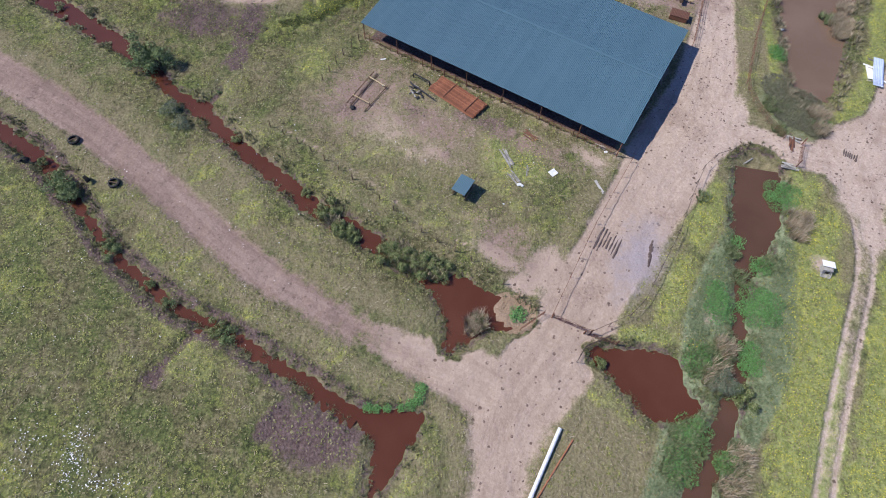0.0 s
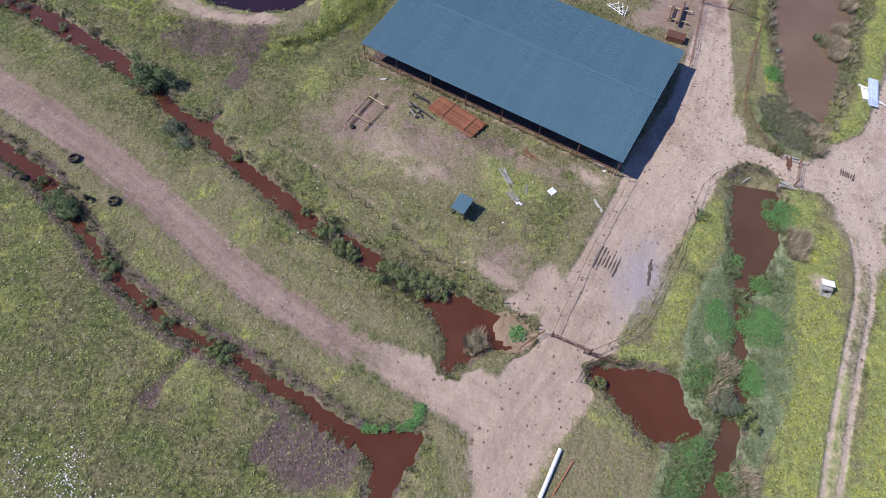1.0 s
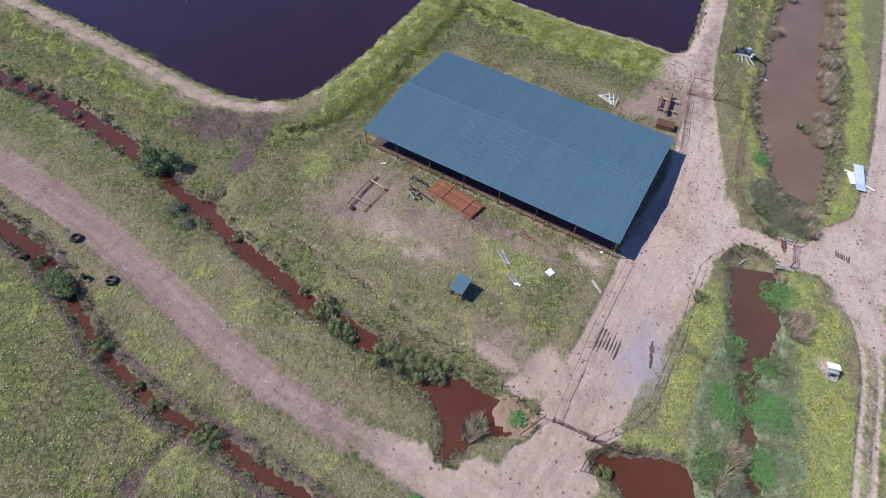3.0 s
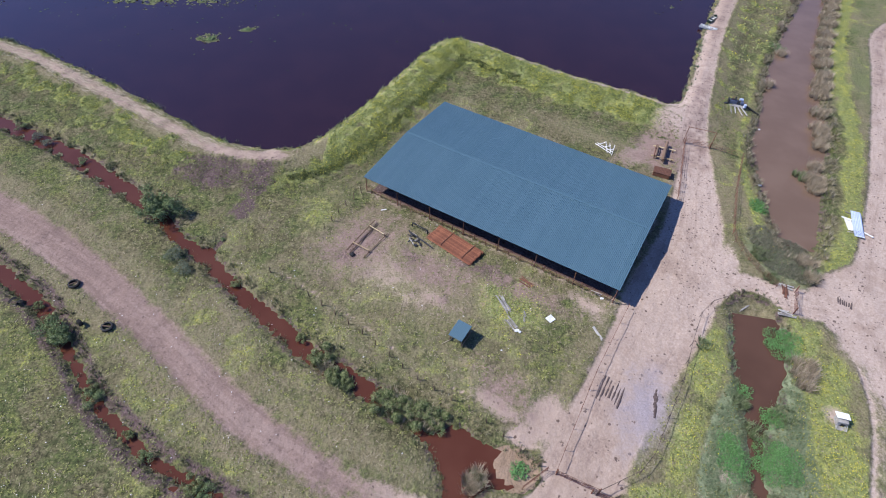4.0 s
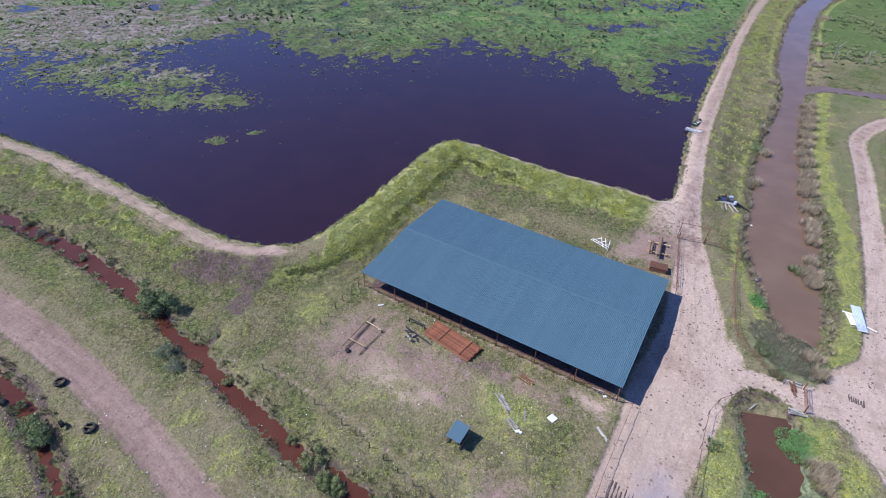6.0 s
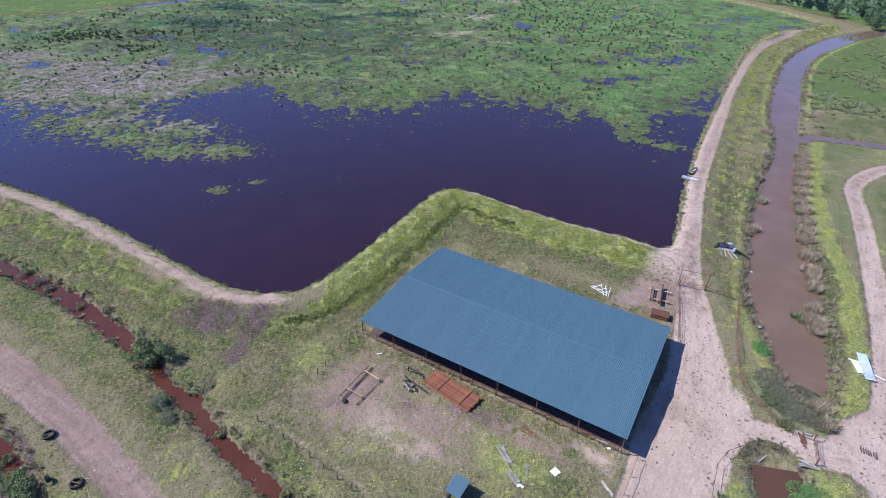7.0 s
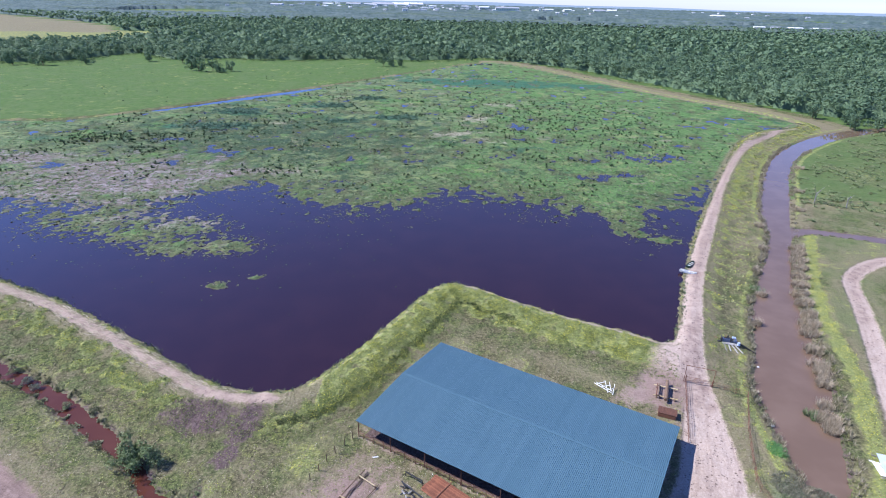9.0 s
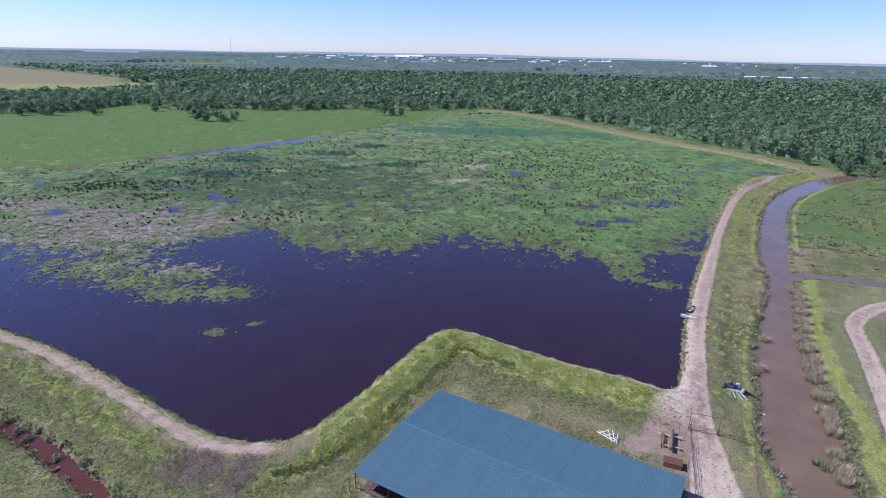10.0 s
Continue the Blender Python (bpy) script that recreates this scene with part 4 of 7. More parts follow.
def swing_gate(a, b, tall, label):
    """A pipe gate of rails and uprights between two tall posts."""
    z0 = min(ground_z(*a), ground_z(*b))
    gate = thing("pipe_gate", pose(a[0], a[1], z0), label, "gate", "pipe gates")
    d = Vector((b[0] - a[0], b[1] - a[1], 0))
    for p in (Vector((0, 0, 0)), d):
        part("gate_post", rod(p - Vector((0, 0, 0.2)), p + Vector((0, 0, tall + 0.3)), 0.08), RUST, gate)
    for k in range(4):
        h = 0.35 + (tall - 0.35) * k / 3
        part("bar", rod(d * 0.02 + Vector((0, 0, h)), d * 0.98 + Vector((0, 0, h)), 0.026, n=6), RUST, gate)
    for t in (0.02, 0.35, 0.65, 0.98):
        part("upright", rod(d * t + Vector((0, 0, 0.28)), d * t + Vector((0, 0, tall + 0.02)), 0.026, n=6), RUST, gate)
    part("brace", rod(d * 0.03 + Vector((0.03, 0.03, 0.3)), d * 0.97 + Vector((0.03, 0.03, tall)), 0.025, n=6), DARK_STEEL, gate)
    return gate


pipe_fence([(27.6, 48.7), (21.1, 37.6), (14.6, 24.8)], 3.2, 1.3, (1.3,), "rusty pipe fence beside the earth road")
pipe_fence([(18.9, 22.4), (25.4, 25.4), (32.3, 36.8), (35.6, 43.8), (38.7, 49.2), (45.5, 52.2)], 3.0, 1.3, (1.3,), "dark pipe fence along the flowering strip", DARK_STEEL)
pipe_fence([(40.9, 72.6), (46.3, 88.6)], 2.2, 1.3, (0.5, 0.9, 1.3), "rusty pipe fence beside the shed road")
pipe_fence([(50.9, 87.2), (56, 84.4), (51.6, 74.6), (47.6, 63.6), (48.7, 58.2), (51, 53.7)], 1.9, 1.25, (0.45, 0.85, 1.25), "rusty-red pipe fence above the channel")
pipe_fence([(13.6, 25.0), (10.6, 22.9)], 1.5, 1.25, (0.5, 0.9, 1.25), "short rusty pipe wing fence by the gate")
pipe_fence([(21.5, 22.2), (18.3, 20.8), (17.2, 19.0)], 1.2, 1.2, (0.5, 0.85, 1.2), "rusty pipe wing fence beside the cattle pool", DARK_STEEL)
swing_gate((14.6, 24.6), (19.2, 22.6), 1.3, "closed rusty pipe gate across the road")
swing_gate((22.3, 21.4), (18.4, 22.6), 1.25, "open rusty pipe gate swung against the fence")
swing_gate((53.6, 52.9), (51.8, 48.9), 1.3, "dark pipe gate across the side road")
swing_gate((46.4, 88.7), (50.8, 87.2), 1.2, "wide pipe gate under a tall frame")


def build_entrance():
    """A tall frame of pipes over the road."""
    g = thing("entrance_frame", pose(46.2, 88.9, ground_z(46.2, 88.9)), "tall rusty pipe entrance frame over the road", "frame")
    d = Vector((4.7, -1.6, 0))
    for n, p in (("upright", Vector()), ("upright", d)):
        part(n, rod(p - Vector((0, 0, 0.2)), p + Vector((0, 0, 3.6)), 0.06), RUST, g)
    part("crossbar", rod(Vector((0, 0, 3.55)) - d * 0.03, Vector((0, 0, 3.55)) + d * 1.03, 0.055), RUST, g)


build_entrance()


def wire_fence(pts, gap, label, tall=1.35):
    x0, y0 = pts[0]
    z0 = ground_z(x0, y0)
    base = thing("wire_fence", pose(x0, y0, z0), label, "fence", "wire fences")
    last = None
    for x, y in along(pts, gap):
        z = ground_z(x, y) - z0
        top = Vector((x - x0 + random.uniform(-0.08, 0.08), y - y0 + random.uniform(-0.08, 0.08), z + tall * random.uniform(0.85, 1.1)))
        part("post", rod((x - x0, y - y0, z - 0.2), top, 0.08, 0.06, n=6), BROWN_WOOD, base)
        if last is not None:
            for f in (0.5, 0.93):
                part("wire", rod(last[0].lerp(last[1], f), Vector((x - x0, y - y0, z)).lerp(top, f), 0.006, n=3), DARK_STEEL, base)
        last = (Vector((x - x0, y - y0, z)), top)


wire_fence([(-25, 53), (-19.5, 49.6), (-9.8, 42.6), (-2.6, 36.4), (5.7, 31.4), (12.6, 25.6)], 2.6, "old wire fence with short wooden posts along the ditch")
wire_fence([(-13.6, 71.2), (-16.5, 66.6), (-18.4, 62.4)], 1.9, "short row of wooden posts beside the shed")


def build_pipe_stack():
    cx, cy = 2.5, 59.7
    base = thing("pipe_stack", pose(cx, cy, ground_z(cx, cy), 0, 0, -38.5), "bundle of orange-rusty steel pipes stacked on bearers", "pipes")
    r, long = 0.062, 8.6
    full = mesh_of("pipe", tube((-long / 2, 0, 0), (long / 2, 0, 0), r, r * 0.72, 8), ORANGE_RUST)
    for k, x in enumerate((-3.1, 0.0, 3.1)):
        part("bearer", box((0.16, 4.0, 0.14), (x, 0, 0.07), bevel=0.015), BROWN_WOOD, base)
    for layer in range(4):
        n = 27 - layer
        for k in range(n):
            y = (k - (n - 1) / 2) * (2 * r + 0.008)
            part("pipe", full, ORANGE_RUST, base, m=pose(random.uniform(-0.22, 0.22), y, 0.14 + r + layer * r * 1.8, 0, 0, random.uniform(-0.25, 0.25)))
    top = 0.14 + r * 2 + 3 * r * 1.8
    for x in (-1.6, 2.6):
        part("tie_beam", box((0.14, 3.7, 0.1), (x, 0.1, top + 0.05), (0, 0, random.uniform(-3, 3)), bevel=0.012), RUST, base, "rusty bar laid over the pipes")


build_pipe_stack()


def build_kennel():
    base = thing("calf_shelter", pose(3.3, 42.7, ground_z(3.3, 42.7), 0, 0, -31), "small calf shelter with a blue corrugated metal roof", "shelter")
    for x in (-0.9, 0.9):
        for y, h in ((-1.1, 1.65), (1.1, 1.95)):
            part("post", box((0.08, 0.08, h + 0.1), (x, y, h / 2 - 0.05)), BROWN_WOOD, base)
    sheet = corrugated(2.1, 2.7, 0.21, 0.025)
    part("roof_sheet", sheet, ROOF, base, m=pose(0, 0, 1.86, math.degrees(math.atan2(0.3, 2.2)), 0, 0))
    for x in (-0.95, 0.95):
        part("side_board", box((0.03, 2.2, 0.4), (x, 0, 0.25)), BROWN_WOOD, base)
    part("back_board", box((1.86, 0.03, 0.4), (0, 1.15, 0.25)), BROWN_WOOD, base)
    part("pole", rod((-1.0, -1.2, 0.15), (-1.5, -2.1, 0.05), 0.035), TIMBER, base)


build_kennel()


def build_log_frame():
    x0, y0 = -12.4, 60.6
    base = thing("timber_rack", pose(x0, y0, ground_z(x0, y0)), "low frame of brown poles with pale cross bars on bare earth", "frame")
    def at(x, y, z):
        return Vector((x - x0, y - y0, z))
    part("pole", rod(at(-14.2, 57.7, 0.42), at(-10.6, 64.2, 0.45), 0.1, 0.08), BROWN_WOOD, base)
    part("pole", rod(at(-13.7, 57.3, 0.12), at(-10.0, 63.9, 0.12), 0.1, 0.07), BROWN_WOOD, base)
    part("pole", rod(at(-11.5, 56.4, 0.1), at(-8.2, 61.8, 0.1), 0.06, 0.05), BROWN_WOOD, base)
    part("cross_bar", rod(at(-13.4, 59.2, 0.55), at(-10.8, 57.7, 0.42), 0.085), YELLOW_WOOD, base, "pale yellow cross pole")
    part("cross_bar", rod(at(-11.2, 62.9, 0.55), at(-8.7, 61.2, 0.42), 0.085), YELLOW_WOOD, base, "pale yellow cross pole")
    for x, y in ((-13.4, 59.2), (-11.2, 62.9), (-10.8, 57.7), (-8.7, 61.2)):
        part("stub_post", rod(at(x, y, -0.2), at(x, y, 0.5), 0.09, n=7), BROWN_WOOD, base)
    own = bmesh.new()
    bmesh.ops.create_icosphere(own, subdivisions=2, radius=0.42)
    for v in own.verts:
        v.co += Vector((random.uniform(-0.06, 0.06), random.uniform(-0.06, 0.06), 0))
        v.co.z *= 0.6
    x, y = -13.3, 57.0
    tagged(new("rubber_tub", mesh_of("rubber_tub", own, RUBBER)), "black rubber tub lying on the bare earth", "tub").location = (x, y, ground_z(x, y) + 0.18)


build_log_frame()


def build_beam_heap():
    x0, y0 = -3.2, 61.6
    base = thing("beam_heap", pose(x0, y0, ground_z(x0, y0)), "heap of black steel beams and grey scrap beside the pipes", "scrap heap")
    for a, b, w in (((-4.4, 63.6, 0.9), (-1.9, 62.0, 0.9), 0.16), ((-4.4, 63.6, 0.0), (-4.4, 63.6, 0.95), 0.16), ((-1.9, 62, 0), (-1.9, 62, 0.95), 0.14), ((-4.7, 61.9, 0.55), (-1.2, 58.9, 0.5), 0.15),
                    ((-4.9, 62.3, 0.4), (-4.2, 61.2, 0.4), 0.18), ((-4.0, 61.6, 0.25), (-2.2, 59.9, 0.3), 0.14), ((-4.5, 60.9, 0.15), (-2.8, 59.8, 0.16), 0.12)):
        a, b = Vector(a) - Vector((x0, y0, 0)), Vector(b) - Vector((x0, y0, 0))
        own = box((w, w, (b - a).length), bevel=0.015)
        bmesh.ops.transform(own, matrix=Matrix.Translation((a + b) / 2) @ (b - a).to_track_quat("Z", "Y").to_matrix().to_4x4(), verts=own.verts)
        part("beam", own, BLACK_STEEL, base)
    for k in range(9):
        x, y = random.uniform(-1.6, 0.2), random.uniform(-2.2, 0.3)
        part("scrap", box((random.uniform(0.4, 1.1), random.uniform(0.15, 0.3), 0.08), (x, y, 0.06 + 0.05 * k * 0.6), (random.uniform(-8, 8), random.uniform(-8, 8), random.uniform(0, 180)), 0.01), SILVER if k % 2 else BLACK_STEEL, base)


build_beam_heap()


def plank_heap(x, y, turn, n, long, label, material, spread_=0.5):
    base = thing("plank_heap", pose(x, y, ground_z(x, y), 0, 0, turn), label, "planks", "loose planks")
    for k in range(n):
        l = long * random.uniform(0.55, 1.0)
        part("plank", box((l, 0.2, 0.045), (random.uniform(-0.5, 0.5), random.uniform(-spread_, spread_), 0.05 + 0.05 * k), (random.uniform(-3, 3), random.uniform(-3, 3), random.uniform(-14, 14)), 0.006), material, base)


plank_heap(9.9, 48.4, -70, 8, 3.4, "heap of bleached grey planks in yellow weeds", SILVER)
plank_heap(10.6, 45.4, -50, 4, 2.6, "grey planks lying in the grass", SILVER)
plank_heap(12.6, 46.6, -85, 2, 1.6, "bleached board lying in the weeds", SILVER, 0.15)
plank_heap(13.2, 52.6, -40, 5, 2.6, "rusty-orange boards in flattened weeds", RUST)
plank_heap(22.6, 44.6, -60, 3, 2.6, "pale sticks lying in the grass", SILVER, 0.4)
plank_heap(23.5, 51.2, -30, 3, 1.4, "pale broken boards by the shed corner", SILVER, 0.3)
plank_heap(46.2, 50.6, 32, 2, 5.6, "long bleached planks at the culvert", SILVER, 0.15)
plank_heap(52.0, 53.0, 70, 6, 2.6, "rust-brown boards scattered across the side road", RUST, 0.5)
plank_heap(50.6, 48.8, -25, 7, 2.8, "grey planks and poles heaped at the culvert", SILVER, 0.7)
plank_heap(70.3, 112.8, 15, 4, 1.8, "pale driftwood on the channel bank", SILVER, 0.6)
plank_heap(52.5, 53.9, -30, 5, 2.4, "bleached sticks along the channel head", SILVER, 0.5)


def slab(name, x, y, turn, size, material, label, category, tilt=3):
    own = box(size, (0, 0, 0), (tilt, tilt, 0), min(size) * 0.2)
    ob = tagged(new(name, mesh_of(name, own, material)), label, category)
    ob.matrix_basis = pose(x, y, ground_z(x, y) + size[2] / 2 + math.sin(radians(tilt)) * max(size) * 0.5, 0, 0, turn)
    return ob


slab("white_sheet", 16.2, 46.4, 40, (1.15, 1.0, 0.06), WHITE, "square white panel lying on the grass", "panel")
slab("white_bucket_lid", 11.3, 44.2, 10, (0.6, 0.4, 0.2), WHITE, "small white plastic piece on the grass", "litter")
slab("white_block", 11.7, 44.0, 50, (0.35, 0.3, 0.25), WHITE, "small white plastic piece beside the planks", "litter")
slab("white_board", -9.4, 67.2, 20, (0.9, 0.25, 0.05), WHITE, "white board lying by the shed", "board")
slab("white_litter", 24.2, 50.4, 10, (0.5, 0.3, 0.1), WHITE, "pale litter beside the shed corner", "litter")
slab("white_litter", 57.2, 77.5, 10, (0.6, 0.4, 0.25), WHITE, "white drum piece on the channel bank", "litter")
slab("white_litter", 63.3, 94.8, 10, (0.45, 0.4, 0.25), WHITE, "white drum piece at the water's edge", "litter")
slab("white_litter", 9.0, 41.0, 10, (0.25, 0.2, 0.08), WHITE, "scrap of white litter in the grass", "litter")


def build_tyre(x, y, turn, label):
    base = thing("tractor_tyre", pose(x, y, ground_z(x, y), 0, 0, turn), label, "tyre", "tyres by the track")
    own = bmesh.new()
    rings, n = [], 28
    for r, z in ((0.54, 0.05), (0.58, 0.0), (0.68, 0.0), (0.77, 0.06), (0.79, 0.2), (0.77, 0.34), (0.68, 0.4), (0.58, 0.4), (0.54, 0.35), (0.57, 0.2)):
        rings.append([own.verts.new((r * math.cos(k * 2 * math.pi / n), r * math.sin(k * 2 * math.pi / n), z)) for k in range(n)])
    for a, b in zip(rings, rings[1:] + rings[:1]):
        for k in range(n):
            own.faces.new((a[k], a[(k + 1) % n], b[(k + 1) % n], b[k]))
    bmesh.ops.recalc_face_normals(own, faces=own.faces[:])
    part("carcass", own, RUBBER, base)
    lugs = bmesh.new()
    for k in range(24):
        a = k * 15
        box((0.06, 0.12, 0.17), (0.79 * math.cos(radians(a)), 0.79 * math.sin(radians(a)), 0.11 if k % 2 else 0.29), (0, 0, a), 0, lugs)
    part("tread", lugs, RUBBER, base)
    part("bar", box((1.2, 0.16, 0.1), (0, 0, 0.36), (0, 0, 10), 0.02), BROWN_WOOD, base, "dark board across the tyre")


build_tyre(-52.5, 49.4, 20, "black tractor tyre lying beside the track")
build_tyre(-44.7, 42.3, -15, "black tractor tyre lying on the grass by the track")


def build_flap(x, y, turn, name, label):
    """A curled strip of tyre rubber."""
    own = bmesh.new()
    a = []
    for k in range(11):
        t = radians(-20 + 22 * k)
        a.append([own.verts.new((0.55 * math.cos(t) * (1 + 0.1 * math.sin(k)), w, 0.5 + 0.5 * math.sin(t) * 0.9)) for w in (-0.35 + 0.03 * k, 0.3)])
    for p, q in zip(a, a[1:]):
        own.faces.new((p[0], p[1], q[1], q[0]))
    bmesh.ops.solidify(own, geom=own.faces[:], thickness=0.06)
    ob = tagged(new(name, mesh_of(name, own, RUBBER)), label, "tyre scrap")
    ob.matrix_basis = pose(x, y, ground_z(x, y) - 0.02, 0, 0, turn)


build_flap(-48.5, 42.6, -35, "tyre_scrap", "curled strip of black tyre rubber on grass")
build_flap(-58.2, 45.7, 10, "tyre_scrap", "black bent tyre strip on the ditch bank")
build_flap(-59.3, 46.0, 60, "tyre_scrap", "curled black tyre piece beside the ditch")


def long_pole(x0, y0, x1, y1, r, material, name, label, category):
    z0, z1 = ground_z(x0, y0), ground_z(x1, y1)
    ob = new(name, mesh_of(name, tube((0, 0, 0), (x1 - x0, y1 - y0, z1 - z0), r, r * 0.86, 14), material))
    ob.location = (x0, y0, z0 + r * 0.96)
    return tagged(ob, label, category)


long_pole(14.6, 11.2, 10.0, 2.2, 0.24, WHITE, "white_pipe", "long white pipe lying on grass beside the road", "pipe")
long_pole(16.0, 10.0, 10.6, 2.4, 0.1, ORANGE_RUST, "rusty_pipe", "thin rusty pipe lying beside the white one", "pipe")


def build_hut():
    base = thing("dog_house", pose(51.1, 32.3, ground_z(51.1, 32.3), 0, 0, -14), "little white dog house on a bare patch", "dog house")
    body = part("body", box((1.25, 1.1, 0.85), (0, 0, 0.43), bevel=0.02), SILVER, base, "grey weathered box")
    # no hole is cut: a black slab stands in for the doorway's shade
    part("opening", box((0.5, 0.06, 0.5), (0.1, -0.55, 0.33)), RUBBER, body, "black slab in place of a shaded doorway")
    part("roof", box((1.6, 1.0, 0.06), (0, 0.4, 1.0), (-10, 0, 0), 0.01), WHITE, base, "bright white roof board")
    part("porch_board", box((1.3, 0.7, 0.05), (0, -0.85, 0.05), bevel=0.01), SILVER, base)
    for x in (-0.6, 0.6):
        part("porch_rail", rod((x, -0.6, 0.5), (x, -1.15, 0.05), 0.04), SILVER, base)


build_hut()


def build_skiff(name, x, y, turn, long, wide, outside, label):
    """An open flat-bottomed boat."""
    base = thing(name, pose(x, y, ground_z(x, y) + 0.05, 0, 0, turn), label, "boat")
    own = bmesh.new()
    secs = []
    for k in range(9):
        t = k / 8
        w = wide / 2 * (1 - max(0, t - 0.6) ** 2 * 4.5)
        lift = max(0, t - 0.55) ** 2 * 1.2
        px = (t - 0.5) * long
        secs.append([own.verts.new((px, sy_ * w * f, h + lift)) for sy_, f, h in ((-1, 1, 0.5), (-1, 0.82, 0.03), (1, 0.82, 0.03), (1, 1, 0.5))])
    for a, b in zip(secs, secs[1:]):
        for k in range(3):
            own.faces.new((a[k], a[k + 1], b[k + 1], b[k]))
    own.faces.new(secs[0])
    own.faces.new(secs[-1])
    bmesh.ops.solidify(own, geom=own.faces[:], thickness=0.035)
    hull = part("hull", own, outside, base)
    for t in (-0.28, 0.05, 0.3):
        part("bench", box((0.28, wide * 0.86, 0.04), (t * long, 0, 0.36)), WHITE, hull)
    for side in (-1, 1):
        part("gunwale", box((long * 0.72, 0.06, 0.05), (-long * 0.12, side * wide / 2, 0.52), bevel=0.01), outside, base)
    return base


build_skiff("flat_boat", 66.0, 138.0, 48, 4.0, 1.1, GREEN_HULL, "dark green flat-bottomed boat on the pond bank")
build_skiff("flat_boat", 63.6, 133.4, -34, 4.2, 1.1, WHITE, "white flat-bottomed boat drawn up beside the road")


def build_feed_trough():
    base = thing("sheet_pile", pose(70.0, 67.8, ground_z(70, 67.8), 0, 0, 70), "stack of bluish-white ribbed metal sheets with white boards", "metal sheets")
    for k in range(5):
        part("metal_sheet", corrugated(1.5, 6.0 - 0.25 * k, 0.25, 0.06), BLUE_METAL, base, m=pose(0.1 * k - 0.2, 0.08 * k, 0.22 + 0.09 * k, 0, 2, 90))
    for x, y, t, l in ((-0.6, 1.3, 8, 2.9), (-1.8, -1.2, 60, 2.2), (0.9, 1.4, 80, 2.0)):
        part("board", box((l, 1.0 if t < 20 else 0.3, 0.05), (x, y, 0.14), (0, 2, t), 0.01), WHITE, base, "white board")
    for x in (-2.2, 0.4, 2.4):
        part("bearer", box((0.14, 3.0, 0.14), (x, 0.2, 0.07), (0, 0, random.uniform(-12, 12)), 0.01), SILVER, base)


build_feed_trough()


def build_pump():
    base = thing("pump_set", pose(60.2, 101.7, ground_z(60.2, 101.7) + 0.1, 0, 0, -14), "diesel pump set on a pale timber deck beside the channel", "pump")
    for k in range(5):
        part("skid_timber", box((0.22, random.uniform(2.2, 3.4), 0.12), (-1.7 + 0.85 * k, -1.6, -0.02), (5, 0, -10 + 9 * k + random.uniform(-6, 6)), 0.02), SILVER, base)
    for k in range(6):
        part("deck_board", box((4.3 + random.uniform(-0.3, 0.3), 0.26, 0.07), (random.uniform(-0.1, 0.1), -0.6 + 0.31 * k, 0.14), (0, 0, random.uniform(-2, 2)), 0.012), SILVER, base)
    block = part("engine_block", box((1.5, 0.75, 0.8), (-0.5, 0.35, 0.62), bevel=0.08), ENGINE, base)
    part("rocker_cover", box((1.2, 0.4, 0.22), (-0.5, 0.35, 1.12), bevel=0.06), BLACK_STEEL, block)
    part("flywheel", rod((0.3, 0.35, 0.62), (0.44, 0.35, 0.62), 0.46, n=18), BLACK_STEEL, block)
    part("radiator", box((0.18, 0.95, 1.0), (-1.42, 0.35, 0.72), bevel=0.03), BLACK_STEEL, block)
    part("air_filter", rod((-0.15, 0.7, 1.1), (-0.15, 0.7, 1.5), 0.17, n=12), BLACK_STEEL, block)
    part("exhaust_pipe", rod((-0.8, 0.1, 1.1), (-0.8, -0.1, 2.1), 0.06), RUST, block)
    part("fuel_tank", rod((0.7, 0.85, 1.0), (1.4, 0.85, 1.0), 0.24, n=14), BLUE_METAL, base, "pale blue fuel tank")
    for x in (0.8, 1.45):
        part("tank_stand", box((0.08, 0.4, 0.7), (x, 0.85, 0.5)), BLACK_STEEL, base)
    pump = part("pump_housing", rod((1.0, 0.2, 0.6), (1.45, 0.2, 0.6), 0.44, n=16), ENGINE, base)
    part("inlet_flange", rod((1.45, 0.2, 0.6), (1.75, 0.2, 0.6), 0.2, n=12), RUST, pump)
    part("suction_hose", rod((1.7, 0.2, 0.55), (2.7, -0.2, 0.05), 0.17, n=10), RUBBER, base)
    part("suction_hose", rod((2.6, -0.15, 0.1), (5.2, -1.0, -0.9), 0.17, n=10), RUBBER, base)
    part("delivery_pipe", rod((-1.5, 0.9, 0.35), (-5.6, 1.9, 0.5), 0.09, n=10), RUST, base, "thin rusty delivery pipe")
    part("toolbox", box((0.7, 0.4, 0.35), (-1.9, -0.3, 0.35), (0, 0, 20), 0.03), BLACK_STEEL, base)
    part("drum", rod((1.8, -0.6, 0.15), (1.8, -0.6, 0.85), 0.28, n=14), BLUE_METAL, base, "pale blue fuel drum")


build_pump()


